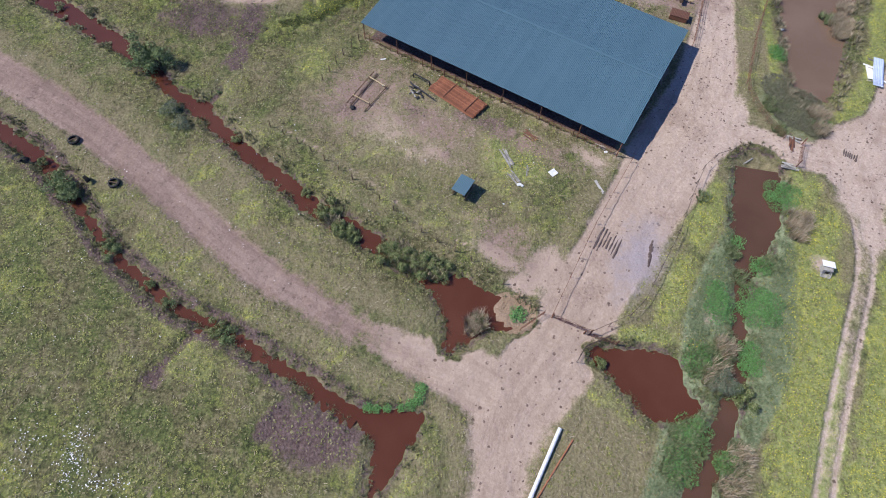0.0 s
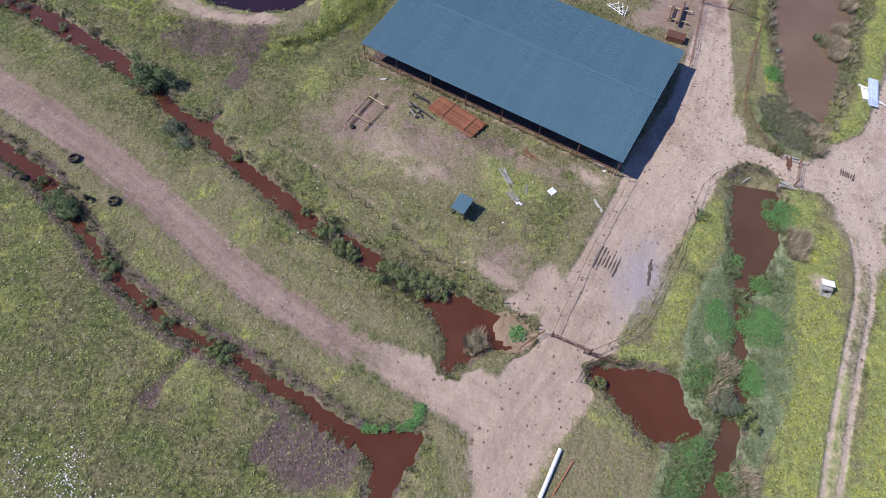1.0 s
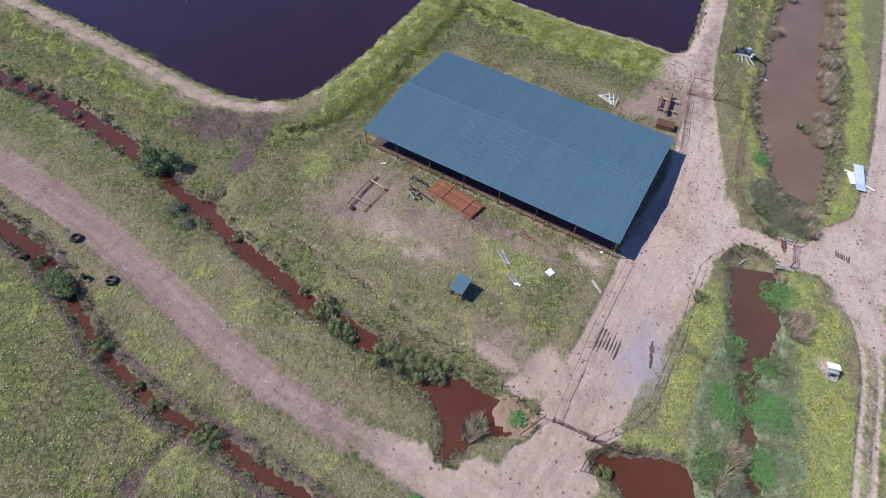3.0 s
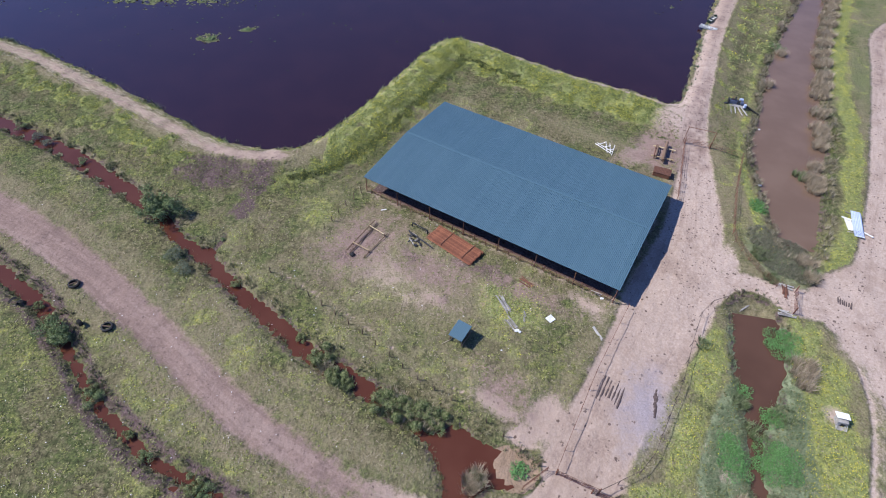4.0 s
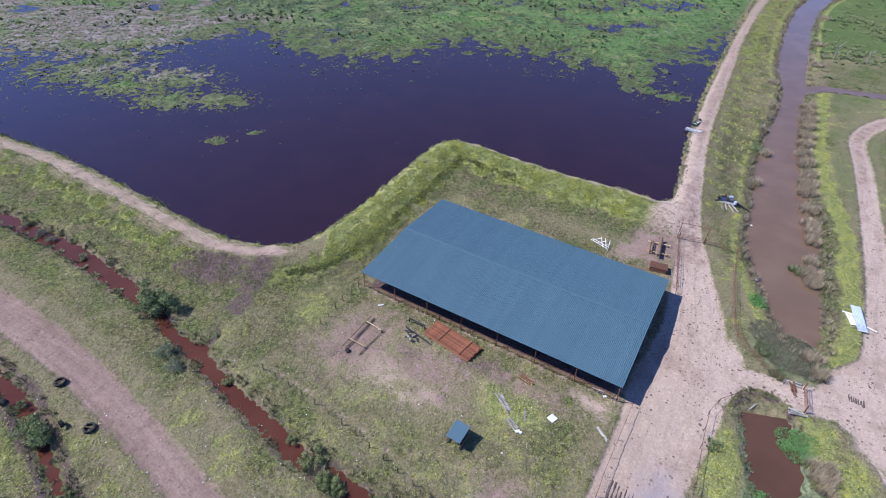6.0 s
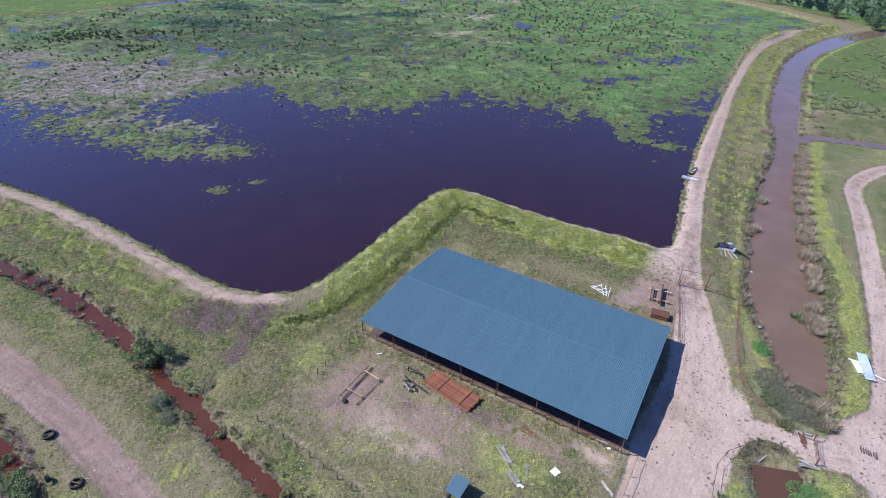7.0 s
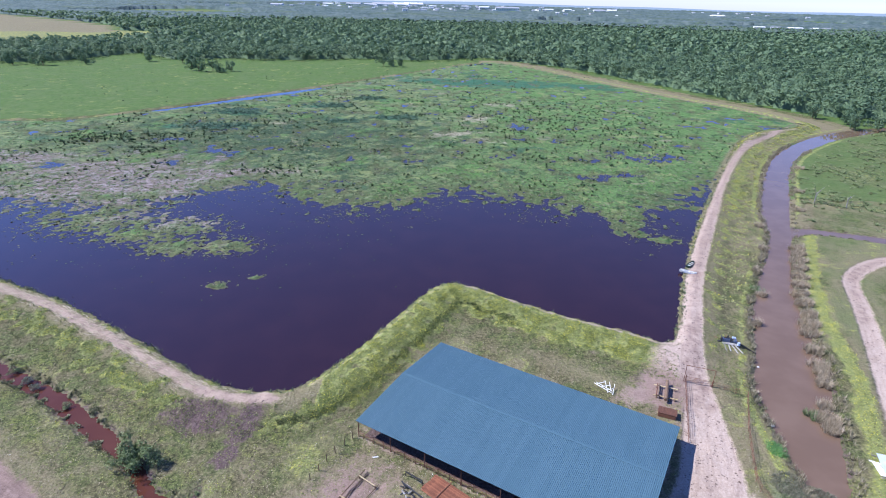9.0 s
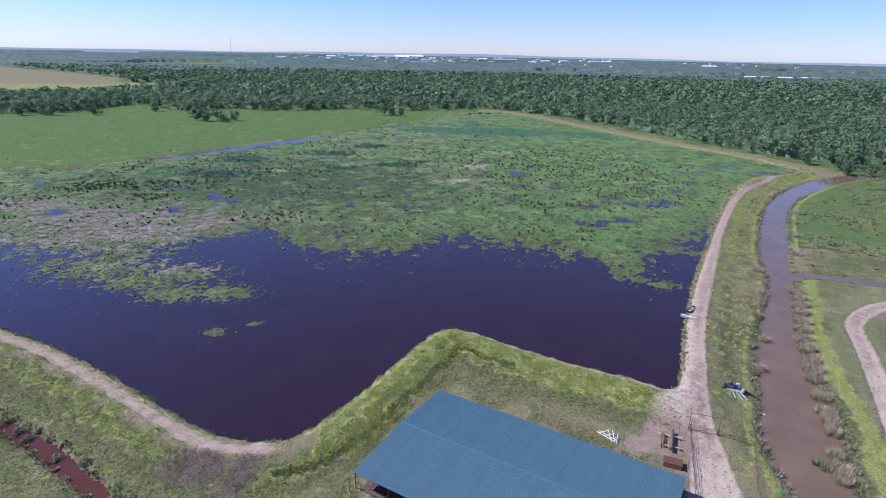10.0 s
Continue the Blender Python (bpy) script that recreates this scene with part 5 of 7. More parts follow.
def build_chute():
    base = thing("log_rack", pose(41.4, 84.6, ground_z(41.4, 84.6), 0, 0, -20), "brown logs resting on pale yellow cross timbers", "logs")
    for y in (-1.6, 1.5):
        part("cross_timber", rod((-2.2, y, 0.5), (1.9, y + 0.1, 0.5), 0.11, n=8), YELLOW_WOOD, base, "pale yellow cross timber")
        for x in (-1.6, 1.5):
            part("trestle_post", rod((x, y, -0.1), (x, y, 0.5), 0.1, n=7), BROWN_WOOD, base)
    part("log", rod((-0.1, -2.8, 0.85), (0.1, 3.0, 0.9), 0.33, 0.27, n=12), BROWN_WOOD, base)
    part("log", rod((-1.4, -1.8, 0.7), (-1.3, 1.9, 0.7), 0.11, 0.09, n=8), BROWN_WOOD, base)
    part("log", rod((-1.7, -1.8, 0.7), (-1.6, 1.9, 0.7), 0.1, 0.08, n=8), RUST, base)
    crate = thing("rusty_bin", pose(39.6, 79.0, ground_z(39.6, 79.0), 0, 0, -22), "small rust-red metal bin with ribbed lid", "bin")
    part("body", box((2.9, 1.8, 0.8), (0, 0, 0.42), bevel=0.03), RUST, crate)
    lid = corrugated(3.0, 1.9, 0.24, 0.03)
    part("lid", lid, RUST, crate, m=pose(0, 0, 0.86))
    part("skid", box((2.2, 0.12, 0.1), (0, -0.6, 0.03)), DARK_STEEL, crate)
    part("skid", box((2.2, 0.12, 0.1), (0, 0.6, 0.03)), DARK_STEEL, crate)


build_chute()


def build_ladder_frame():
    base = thing("white_pipe_heap", pose(30.6, 85.9, ground_z(30.6, 85.9), 0, 0, 0), "white-painted pipe panels leaning in dry grass", "panel")
    for a, b in (((-1.6, 1.4, 0.1), (0.6, -1.8, 0.5)), ((-1.2, 1.6, 0.15), (1.0, -1.4, 0.5)), ((0.2, 1.2, 0.9), (0.2, -1.4, 0.1)), ((0.9, 0.8, 0.9), (0.8, -1.5, 0.1)), ((1.8, 0.3, 0.7), (0.9, -2.0, 0.1)),
                 ((-1.3, 1.0, 0.2), (0.1, 0.9, 0.8)), ((-0.6, 0.1, 0.3), (1.0, 0.1, 0.7)), ((0.2, -0.8, 0.4), (1.3, -0.6, 0.4))):
        part("pipe", rod(a, b, 0.06, n=8), WHITE, base)


build_ladder_frame()


def build_snag(x, y, tall, label):
    base = thing("dead_tree", pose(x, y, ground_z(x, y), 0, 0, random.uniform(0, 360)), label, "dead tree", "dead trees")
    part("trunk", rod((0, 0, -0.3), (0.3, 0.1, tall * 0.6), 0.22, 0.12), SILVER, base)
    for k in range(7):
        h = tall * random.uniform(0.25, 0.6)
        a = random.uniform(0, 6.28)
        l = tall * random.uniform(0.2, 0.45)
        part("limb", rod((0.3 * h / tall / 0.6, 0.1 * h / tall / 0.6, h), (math.cos(a) * l * 0.6, math.sin(a) * l * 0.6, h + l), 0.09, 0.03, n=6), SILVER, base)


build_snag(133, 196, 6.5, "bleached white dead tree at the channel fork")
build_snag(142, 192, 5.0, "thin bleached dead tree near the channel")
build_snag(196, 247, 7.5, "grey dead tree in rough pasture")
build_snag(42.5, 180.5, 1.8, "bleached snag standing in the marsh edge")


# ---- plants ----
GRASS = leaf_material("grass_blades", (0.12, 0.12, 0.044), (0.16, 0.16, 0.058), (0.215, 0.205, 0.092), (0.28, 0.25, 0.14))
WEED = leaf_material("weed_leaves", (0.15, 0.18, 0.055), (0.235, 0.26, 0.085), (0.35, 0.355, 0.15))
FLOWER = leaf_material("yellow_flowers", (0.5, 0.45, 0.03), (0.64, 0.57, 0.045), (0.74, 0.67, 0.1), dapple=0.25)
BANK = leaf_material("bank_grass", (0.085, 0.092, 0.038), (0.14, 0.145, 0.066), (0.215, 0.205, 0.12))
REED = leaf_material("dry_reeds", (0.26, 0.2, 0.125), (0.4, 0.33, 0.225), (0.54, 0.46, 0.35), dapple=0.3)
GREEN_REED = leaf_material("green_reeds", (0.1, 0.14, 0.055), (0.16, 0.2, 0.085), (0.27, 0.28, 0.16))
LUSH = leaf_material("lush_leaves", (0.07, 0.165, 0.045), (0.115, 0.245, 0.07), (0.175, 0.32, 0.11), dapple=0.3)
TUSSOCK = leaf_material("dark_marsh_rushes", (0.025, 0.05, 0.02), (0.045, 0.085, 0.03), (0.08, 0.12, 0.045))
MAT = leaf_material("floating_mat", (0.06, 0.075, 0.035), (0.105, 0.122, 0.055), (0.175, 0.18, 0.095))
BUSH = leaf_material("bush_leaves", (0.085, 0.125, 0.045), (0.15, 0.2, 0.075), (0.24, 0.28, 0.13), dapple=0.3)
SAGE = leaf_material("grey_green_leaves", (0.085, 0.105, 0.065), (0.135, 0.16, 0.1), (0.2, 0.22, 0.15))
CROWN = leaf_material("woodland_leaves", (0.09, 0.15, 0.08), (0.132, 0.203, 0.108), (0.178, 0.25, 0.138), scale=0.11, dapple=0.3, rumple=0.4)
CLOD = plain_material("mud_clods", (0.07, 0.05, 0.045), (0.165, 0.12, 0.106), 0.9)
DUNG = plain_material("dry_dung", (0.085, 0.06, 0.05), (0.17, 0.12, 0.1), 0.95)
PALE = leaf_material("white_flowers", (0.6, 0.6, 0.62), (0.75, 0.75, 0.77), (0.85, 0.85, 0.85))
rng = np.random.default_rng(5)


def raw_mesh(name, verts, sides, material, normals=None):
    """A mesh of separate polygons with the same number of sides."""
    n = len(verts) // sides
    me = bpy.data.meshes.new(name)
    me.vertices.add(len(verts))
    me.vertices.foreach_set("co", verts.astype(np.float32).ravel())
    me.loops.add(len(verts))
    me.loops.foreach_set("vertex_index", np.arange(len(verts), dtype=np.int32))
    me.polygons.add(n)
    me.polygons.foreach_set("loop_start", np.arange(0, len(verts), sides, dtype=np.int32))
    me.update(calc_edges=True)
    if normals is not None:
        me.polygons.foreach_set("use_smooth", np.ones(n, bool))
        me.normals_split_custom_set(normals.astype(np.float32))
    me.materials.append(material)
    return me


def blades(base, count, tall, lean, wide):
    """Grass blades: triangles that lean out from each base point. tall, lean, wide are (low, high)."""
    b = np.repeat(base, count, 0)
    n = len(b)
    a = rng.uniform(0, 2 * np.pi, n)
    out = np.stack([np.cos(a), np.sin(a), np.zeros(n)], -1)
    side = np.stack([-np.sin(a), np.cos(a), np.zeros(n)], -1)
    w = rng.uniform(*wide, n)[:, None]
    root = b + out * (rng.uniform(0, 0.4, n) * rng.uniform(*lean, n))[:, None]
    tip = root + out * rng.uniform(*lean, n)[:, None]
    tip[:, 2] += rng.uniform(*tall, n)
    root[:, 2] -= 0.03
    return np.stack([root - side * w, root + side * w, tip], 1).reshape(-1, 3)


def leaves(at, size, tilt=0.6, long=1.5):
    """Diamond leaves at the points, facing up and leaning by tilt."""
    n = len(at)
    nrm = np.stack([rng.normal(0, tilt, n), rng.normal(0, tilt, n), np.ones(n)], -1)
    return facing(at, nrm, size, long)


def facing(at, nrm, size, long=1.4):
    n = len(at)
    nrm = nrm / np.linalg.norm(nrm, axis=1)[:, None]
    u = np.cross(nrm, rng.normal(0, 1, (n, 3)))
    u /= np.linalg.norm(u, axis=1)[:, None]
    v = np.cross(nrm, u)
    s = rng.uniform(*size, n)[:, None]
    u, v = u * s * long / 2, v * s / 2
    return np.stack([at - u, at - v, at + u * 0.95, at + v], 1).reshape(-1, 3)


def strewn(n, x0, x1, y0, y1, keep):
    """Random ground points of an area where keep(x, y) beats a dice roll."""
    x, y = rng.uniform(x0, x1, n), rng.uniform(y0, y1, n)
    k = keep(x, y) > rng.uniform(0, 1, n)
    x, y = x[k], y[k]
    return np.stack([x, y, height(x, y)], -1)


def stuff(name, verts, sides, material, label, category, normals=None):
    return tagged(new(name, raw_mesh(name, verts, sides, material, normals)), label, category, kind="stuff")


grass_ok = ((d_road > 0.4) & (d_twin > 0.3) & (d_cut > 0.4) & ~wet & (d_shed > -0.5) ).astype(float) * np.clip(1.35 - 2.2 * dirt, 0, 1)
patchy = np.clip(0.42 + 0.5 * f9 + 0.4 * f3 + 0.8 * f1, 0.02, 1)
tufts = strewn(420000, -90, 80, -4, 135, lambda x, y: sample(grass_ok * patchy, x, y) * (0.5 + 0.5 * (y < 75)))
tufts = tufts[:60000]
tufts[:, 2] += rng.uniform(0.01, 0.05, len(tufts))
stuff("grass_tufts", leaves(tufts, (0.1, 0.28), 0.32, 1.5), 4, GRASS, "patchy grazed grass tufts, olive to straw", "grass")


def clumps(at, n, wide, high, size):
    """Low heaps of leaves round each point, highest in the middle."""
    c_ = np.repeat(at, n, 0)
    r_ = np.repeat(rng.uniform(*wide, len(at)), n)
    off = rng.normal(0, 0.5, (len(c_), 2))
    c_[:, :2] += off * r_[:, None]
    c_[:, 2] = height(c_[:, 0], c_[:, 1]) + np.repeat(rng.uniform(*high, len(at)), n) * np.exp(-2 * (off**2).sum(1)) * rng.uniform(0.5, 1, len(c_))
    return leaves(c_, size, 0.32, 1.3)


CLOVER = leaf_material("clover_leaves", (0.13, 0.145, 0.035), (0.2, 0.215, 0.055), (0.28, 0.285, 0.085), (0.36, 0.35, 0.13), dapple=0.3)
pasture = grass_ok * (mud < 0.38) * (worn_track < 0.4) * np.clip(0.16 + 0.55 * (f40 + 0.5 * f9) + 0.5 * f3 + 0.25 * (X < -22), 0.03, 1) * np.clip(1.1 - 1.15 * dry, 0.03, 1)
clover = strewn(60000, -90, 46, -6, 80, lambda x, y: sample(pasture, x, y) * (0.55 + 0.45 * (y < 50)))[:7600]
stuff("clover_clumps", clumps(clover, 10, (0.15, 0.42), (0.05, 0.18), (0.07, 0.18)), 4, CLOVER, "bright yellow-green clover and weed clumps in grazed grass", "weeds")
rank = np.clip((yellow - 0.42) * 2.6, 0, 1) * grass_ok * np.clip(0.7 + 0.35 * f3 + 0.25 * f9, 0, 1)
spots = strewn(1000000, -110, 130, -4, 175, lambda x, y: sample(rank, x, y))[:60000]
low = spots.copy()
low[:, 2] += rng.uniform(0.03, 0.16, len(low))
stuff("rank_weeds", leaves(low, (0.08, 0.2), 0.35), 4, WEED, "knee-high bright green weeds on the banks", "weeds")
few = spots[rng.uniform(0, 1, len(spots)) < np.clip(0.4 + 0.5 * np.sin(spots[:, 0] * 0.5) * np.sin(spots[:, 1] * 0.37 + 1) + 0.4 * (spots[:, 0] > 30), 0.08, 0.85)]
few[:, 2] += rng.uniform(0.14, 0.26, len(few))
stuff("yellow_flowers", leaves(few, (0.04, 0.115), 0.5, 1.2), 4, FLOWER, "masses of small yellow flowers on the weeds", "flowers")
verge = np.where(Y < 180, 0.35, 1.0) * ((d_levee > 0.3) & (d_levee < 11) & (d_road > 0.3) & (d_cut > 1.2) & ~wet & (Y > 118)).astype(float)
wild = strewn(500000, 50, 215, 118, 345, lambda x, y: sample(verge * np.clip(0.4 + 0.6 * f9 + 0.3 * f3, 0.05, 1), x, y))[:20000]
wild[:, 2] += rng.uniform(0.03, 0.2, len(wild))
stuff("roadside_weeds", leaves(wild, (0.18, 0.5), 0.34), 4, WEED, "rank green weeds along the embankment road", "weeds")
gold = wild[(rng.uniform(0, 1, len(wild)) < 0.3) & (sample(f9 + 0.4 * f40, wild[:, 0], wild[:, 1]) > 0.0)]
gold[:, 2] += 0.18
stuff("roadside_flowers", leaves(gold, (0.1, 0.27), 0.4, 1.2), 4, FLOWER, "drifts of yellow flowers beside the embankment road", "flowers")
crest = ((d_pond > 0.6) & (d_pond < 10.5) & (d_road > 0.4) & (dirt < 0.45) & (mud < 0.5)).astype(float) * np.clip((yellow - 0.3) * 2, 0, 1)
thick = strewn(700000, -110, 50, 75, 135, lambda x, y: sample(crest * np.clip(0.5 + 0.5 * f3 + 0.4 * f9, 0.08, 1), x, y))[:26000]
thick[:, 2] += rng.uniform(0.03, 0.24, len(thick))
stuff("embankment_weeds", leaves(thick, (0.08, 0.21), 0.36), 4, leaf_material("embankment_leaves", (0.085, 0.125, 0.03), (0.17, 0.215, 0.055), (0.29, 0.31, 0.1)), "tangled yellow-green weeds on the embankment", "weeds")
gilt = thick[(rng.uniform(0, 1, len(thick)) < np.where(thick[:, 0] < -24, 0.12, 0.28)) & (sample(f9 + 0.5 * f3, thick[:, 0], thick[:, 1]) > 0.0)]
gilt[:, 2] += 0.1
stuff("embankment_flowers", leaves(gilt, (0.06, 0.15), 0.4, 1.2), 4, FLOWER, "small yellow flowers over the embankment weeds", "flowers")
toe = (np.abs(d_pond - 8.4 - 0.5 * f9) < 0.7) & (X > -27) & (X < 16) & (Y < 140) & (mud < 0.5)
rough = strewn(300000, -30, 40, 70, 125, lambda x, y: sample(toe * np.clip(0.6 + 0.4 * f3, 0.1, 1), x, y))[:2000]
stuff("ledge_grass", blades(rough, 6, (0.12, 0.4), (0.1, 0.35), (0.02, 0.06)), 3, leaf_material("ledge_blades", (0.06, 0.08, 0.024), (0.1, 0.125, 0.038), (0.18, 0.195, 0.07)), "dark uncut grass along the embankment's ledge", "grass")
slope = ((d_pond > 4.6) & (d_pond < 13) & (d_road > 0.8) & (d_cut > 1.5)).astype(float)
coarse = strewn(260000, -115, 60, 70, 135, lambda x, y: sample(slope * np.clip(0.45 + 0.35 * f3 + 0.35 * f9, 0.03, 1), x, y))[:12000]
stuff("embankment_grass", blades(coarse, 5, (0.05, 0.2), (0.08, 0.28), (0.025, 0.07)), 3, leaf_material("embankment_blades", (0.085, 0.11, 0.03), (0.15, 0.18, 0.052), (0.25, 0.27, 0.1)), "coarse green grass clumps on the embankment slope", "grass")
lip = ((d_pond > -0.7) & (d_pond < 0.9) & (Y < 345)).astype(float) * np.where((X > 4) & (X < 49) & (Y < 128), 0.12, 1)
sedge = strewn(600000, -130, 215, 78, 345, lambda x, y: sample(lip * np.clip(0.3 + 0.7 * f9 + 0.3 * f3, 0.05, 1), x, y))[:3600]
stuff("shore_sedge", blades(sedge, 7, (0.15, 0.6), (0.12, 0.45), (0.025, 0.07)), 3, leaf_material("sedge_blades", (0.1, 0.125, 0.06), (0.17, 0.2, 0.1), (0.28, 0.3, 0.2)), "pale sedge fringing the pond edge", "sedge")
edge = ((d_cut > -0.1) & (d_cut < 1.3) & ~wet).astype(float)
bank = strewn(900000, -100, 130, -4, 170, lambda x, y: sample(edge * np.clip(0.15 + 0.7 * f3 + 0.3 * f9, 0.03, 1), x, y))[:11000]
stuff("bank_grass", blades(bank, 6, (0.12, 0.5), (0.08, 0.42), (0.02, 0.06)), 3, BANK, "dark ragged grass overhanging the ditch banks", "grass")
lily = ((cuts["dn"] > -0.45) & (cuts["dn"] < 0.3) & (X < -46)).astype(float)
pads = strewn(200000, -100, -46, 62, 100, lambda x, y: sample(lily * np.clip(1.6 * f3 - 0.3, 0, 1), x, y))[:1000]
pads[:, 2] = np.maximum(pads[:, 2], -0.55) + rng.uniform(0.02, 0.2, len(pads))
stuff("water_plants", leaves(pads, (0.15, 0.4), 0.5, 1.1), 4, BANK, "dark leafy water plants along the red ditch", "water plants")


def clods(base, size, high=(0.35, 0.9)):
    """Small lumps with five sides."""
    n = len(base)
    k = 5
    a = np.linspace(0, 2 * np.pi, k, endpoint=False)[None] + rng.uniform(0, 6, n)[:, None]
    r = rng.uniform(*size, n)[:, None] * rng.uniform(0.7, 1.25, (n, k))
    rim = np.stack([base[:, None, 0] + np.cos(a) * r, base[:, None, 1] + np.sin(a) * r, np.repeat(base[:, 2:3] - 0.03, k, 1)], -1)
    top = np.stack([base[:, 0] + rng.normal(0, 0.02, n), base[:, 1], base[:, 2] + r.mean(1) * rng.uniform(*high, n)], -1)
    tri = [np.stack([rim[:, i], rim[:, (i + 1) % k], top], 1) for i in range(k)]
    return np.stack(tri, 1).reshape(-1, 3)


def litter(at, long, wide, up, turn=None):
    """Thin flat strips lying about at random, or along a heading."""
    n = len(at)
    a = rng.uniform(0, np.pi, n) if turn is None else rng.normal(turn, 0.14, n)
    l, w = rng.uniform(*long, n)[:, None] / 2, rng.uniform(*wide, n)[:, None] / 2
    u, v = np.stack([np.cos(a), np.sin(a), rng.normal(0, 0.06, n)], -1) * l, np.stack([-np.sin(a), np.cos(a), np.zeros(n)], -1) * w
    at = at + np.array([0, 0, up])
    return np.stack([at - u - v, at + u * 0.9 - v * 0.6, at + u + v * 0.6, at - u * 0.9 + v], 1).reshape(-1, 3)


STRAW = leaf_material("bleached_straw", (0.22, 0.18, 0.115), (0.32, 0.265, 0.18), (0.43, 0.37, 0.27), dapple=0.25)
trodden = grass_ok * (mud < 0.38) * np.clip(0.12 + 0.75 * np.clip(dry - 0.35, 0, 1) + 0.35 * f3 + 0.3 * (d_shed < 12) * (Y < 66), 0.02, 1) * (Y < 100)
haulm = strewn(90000, -70, 50, 0, 100, lambda x, y: sample(trodden, x, y))[:6500]
stuff("straw_litter", litter(haulm, (0.2, 0.65), (0.025, 0.075), 0.06), 4, STRAW, "bleached straw and stalks strewn over trodden grass", "straw")
combed = strewn(90000, -115, -34, 80, 130, lambda x, y: sample((np.abs(d_pond - 3.2) < 2.4) * np.clip(0.5 + 0.6 * f3, 0.05, 1) * (X < -30), x, y))[:1500]
stuff("flattened_straw", litter(combed, (0.7, 2.4), (0.05, 0.14), 0.03, -0.5), 4, STRAW, "pale straw pressed flat along the embankment track", "straw")
crumbs = strewn(70000, -60, 45, 0, 75, lambda x, y: sample(grass_ok * np.clip(0.1 + 0.5 * f9 + 0.4 * f1 + 0.35 * (d_shed < 14), 0.02, 1), x, y))[:4200]
stuff("soil_crumbs", clods(crumbs, (0.04, 0.13), (0.3, 0.7)), 3, DUNG, "dark crumbs of soil and dung kicked over the grass", "soil")
muddy = np.clip((mud - 0.45) * 2.5, 0, 1) * (d_cut > 0) * (1 - 0.93 * ease(blot(-13.0, 9.6, 5.2, 3.4, -8), 0.5, 0.62))
lumps = strewn(500000, -90, 60, -2, 100, lambda x, y: sample(muddy * np.clip(0.5 + 0.7 * f3, 0, 1), x, y))[:11000]
stuff("mud_clods", clods(lumps, (0.05, 0.19)), 3, CLOD, "trampled clods of dark drying mud", "mud")
worn = ((d_road < 0.5) & (d_cut > 1)).astype(float)
pats = strewn(60000, -70, 125, -4, 150, lambda x, y: sample(worn * np.clip(0.1 + 0.4 * f9 + 0.2 * f40 + 0.5 * (X > 36), 0.02, 1) * (1 - 0.25 * (X < 0)), x, y))[:3800]
stuff("dung_pats", clods(pats, (0.07, 0.26), (0.1, 0.25)), 3, DUNG, "dark dried dung pats scattered over the earth roads", "dung")
ruts = bmesh.new()
for cx_, cy_, n_, gap_, long_ in ((23.1, 35.3, 7, 0.46, 4.0), (28.4, 34.2, 9, 0.3, 1.5), (60.6, 51.2, 7, 0.3, 1.5)):
    for k in range(n_):
        off = (k - n_ / 2) * gap_
        l = long_ * random.uniform(0.5, 1.0)
        mx, my = cx_ + 0.88 * off * (1 if n_ == 7 else 0.25), cy_ - 0.48 * off + (0 if n_ == 7 else off * 1.6)
        z = ground_z(mx, my)
        rod((mx - 0.48 * l / 2, my - 0.88 * l / 2, z - 0.1), (mx + 0.48 * l / 2 + random.uniform(-0.1, 0.1), my + 0.88 * l / 2, z - 0.06), 0.17 * random.uniform(0.8, 1.2), 0.13, 7, ruts)
tagged(new("mud_ridges", mesh_of("mud_ridges", ruts, CLOD)), "dark dried tyre ridges of mud on the road", "mud", kind="stuff")
blossom = np.vstack([np.stack([rng.normal(px, sx_, n_), rng.normal(py, sy_, n_), np.zeros(n_)], -1) for px, py, sx_, sy_, n_ in ((-44.4, 7.4, 0.9, 1.6, 70), (-39.2, 7.2, 0.8, 1.8, 190), (-35.2, 4.2, 1.8, 0.8, 100), (-32, 40, 14, 12, 160), (-4, 50, 16, 12, 35), (-50, 20, 10, 12, 120))])
blossom[:, 2] = height(blossom[:, 0], blossom[:, 1]) + 0.16
stuff("white_flowers", leaves(blossom, (0.06, 0.18), 0.35, 1.1), 4, PALE, "drift of small white flowers in the pasture", "flowers")

# reeds and lush growth along the east channels: x, y, radius, clumps
def beds(spots_):
    out = []
    for x, y, r, n in spots_:
        a, d = rng.uniform(0, 2 * np.pi, n), r * np.sqrt(rng.uniform(0, 1, n))
        px, py = x + np.cos(a) * d, y + np.sin(a) * d
        out.append(np.stack([px, py, np.maximum(height(px, py), -0.55)], -1))
    return np.vstack(out)


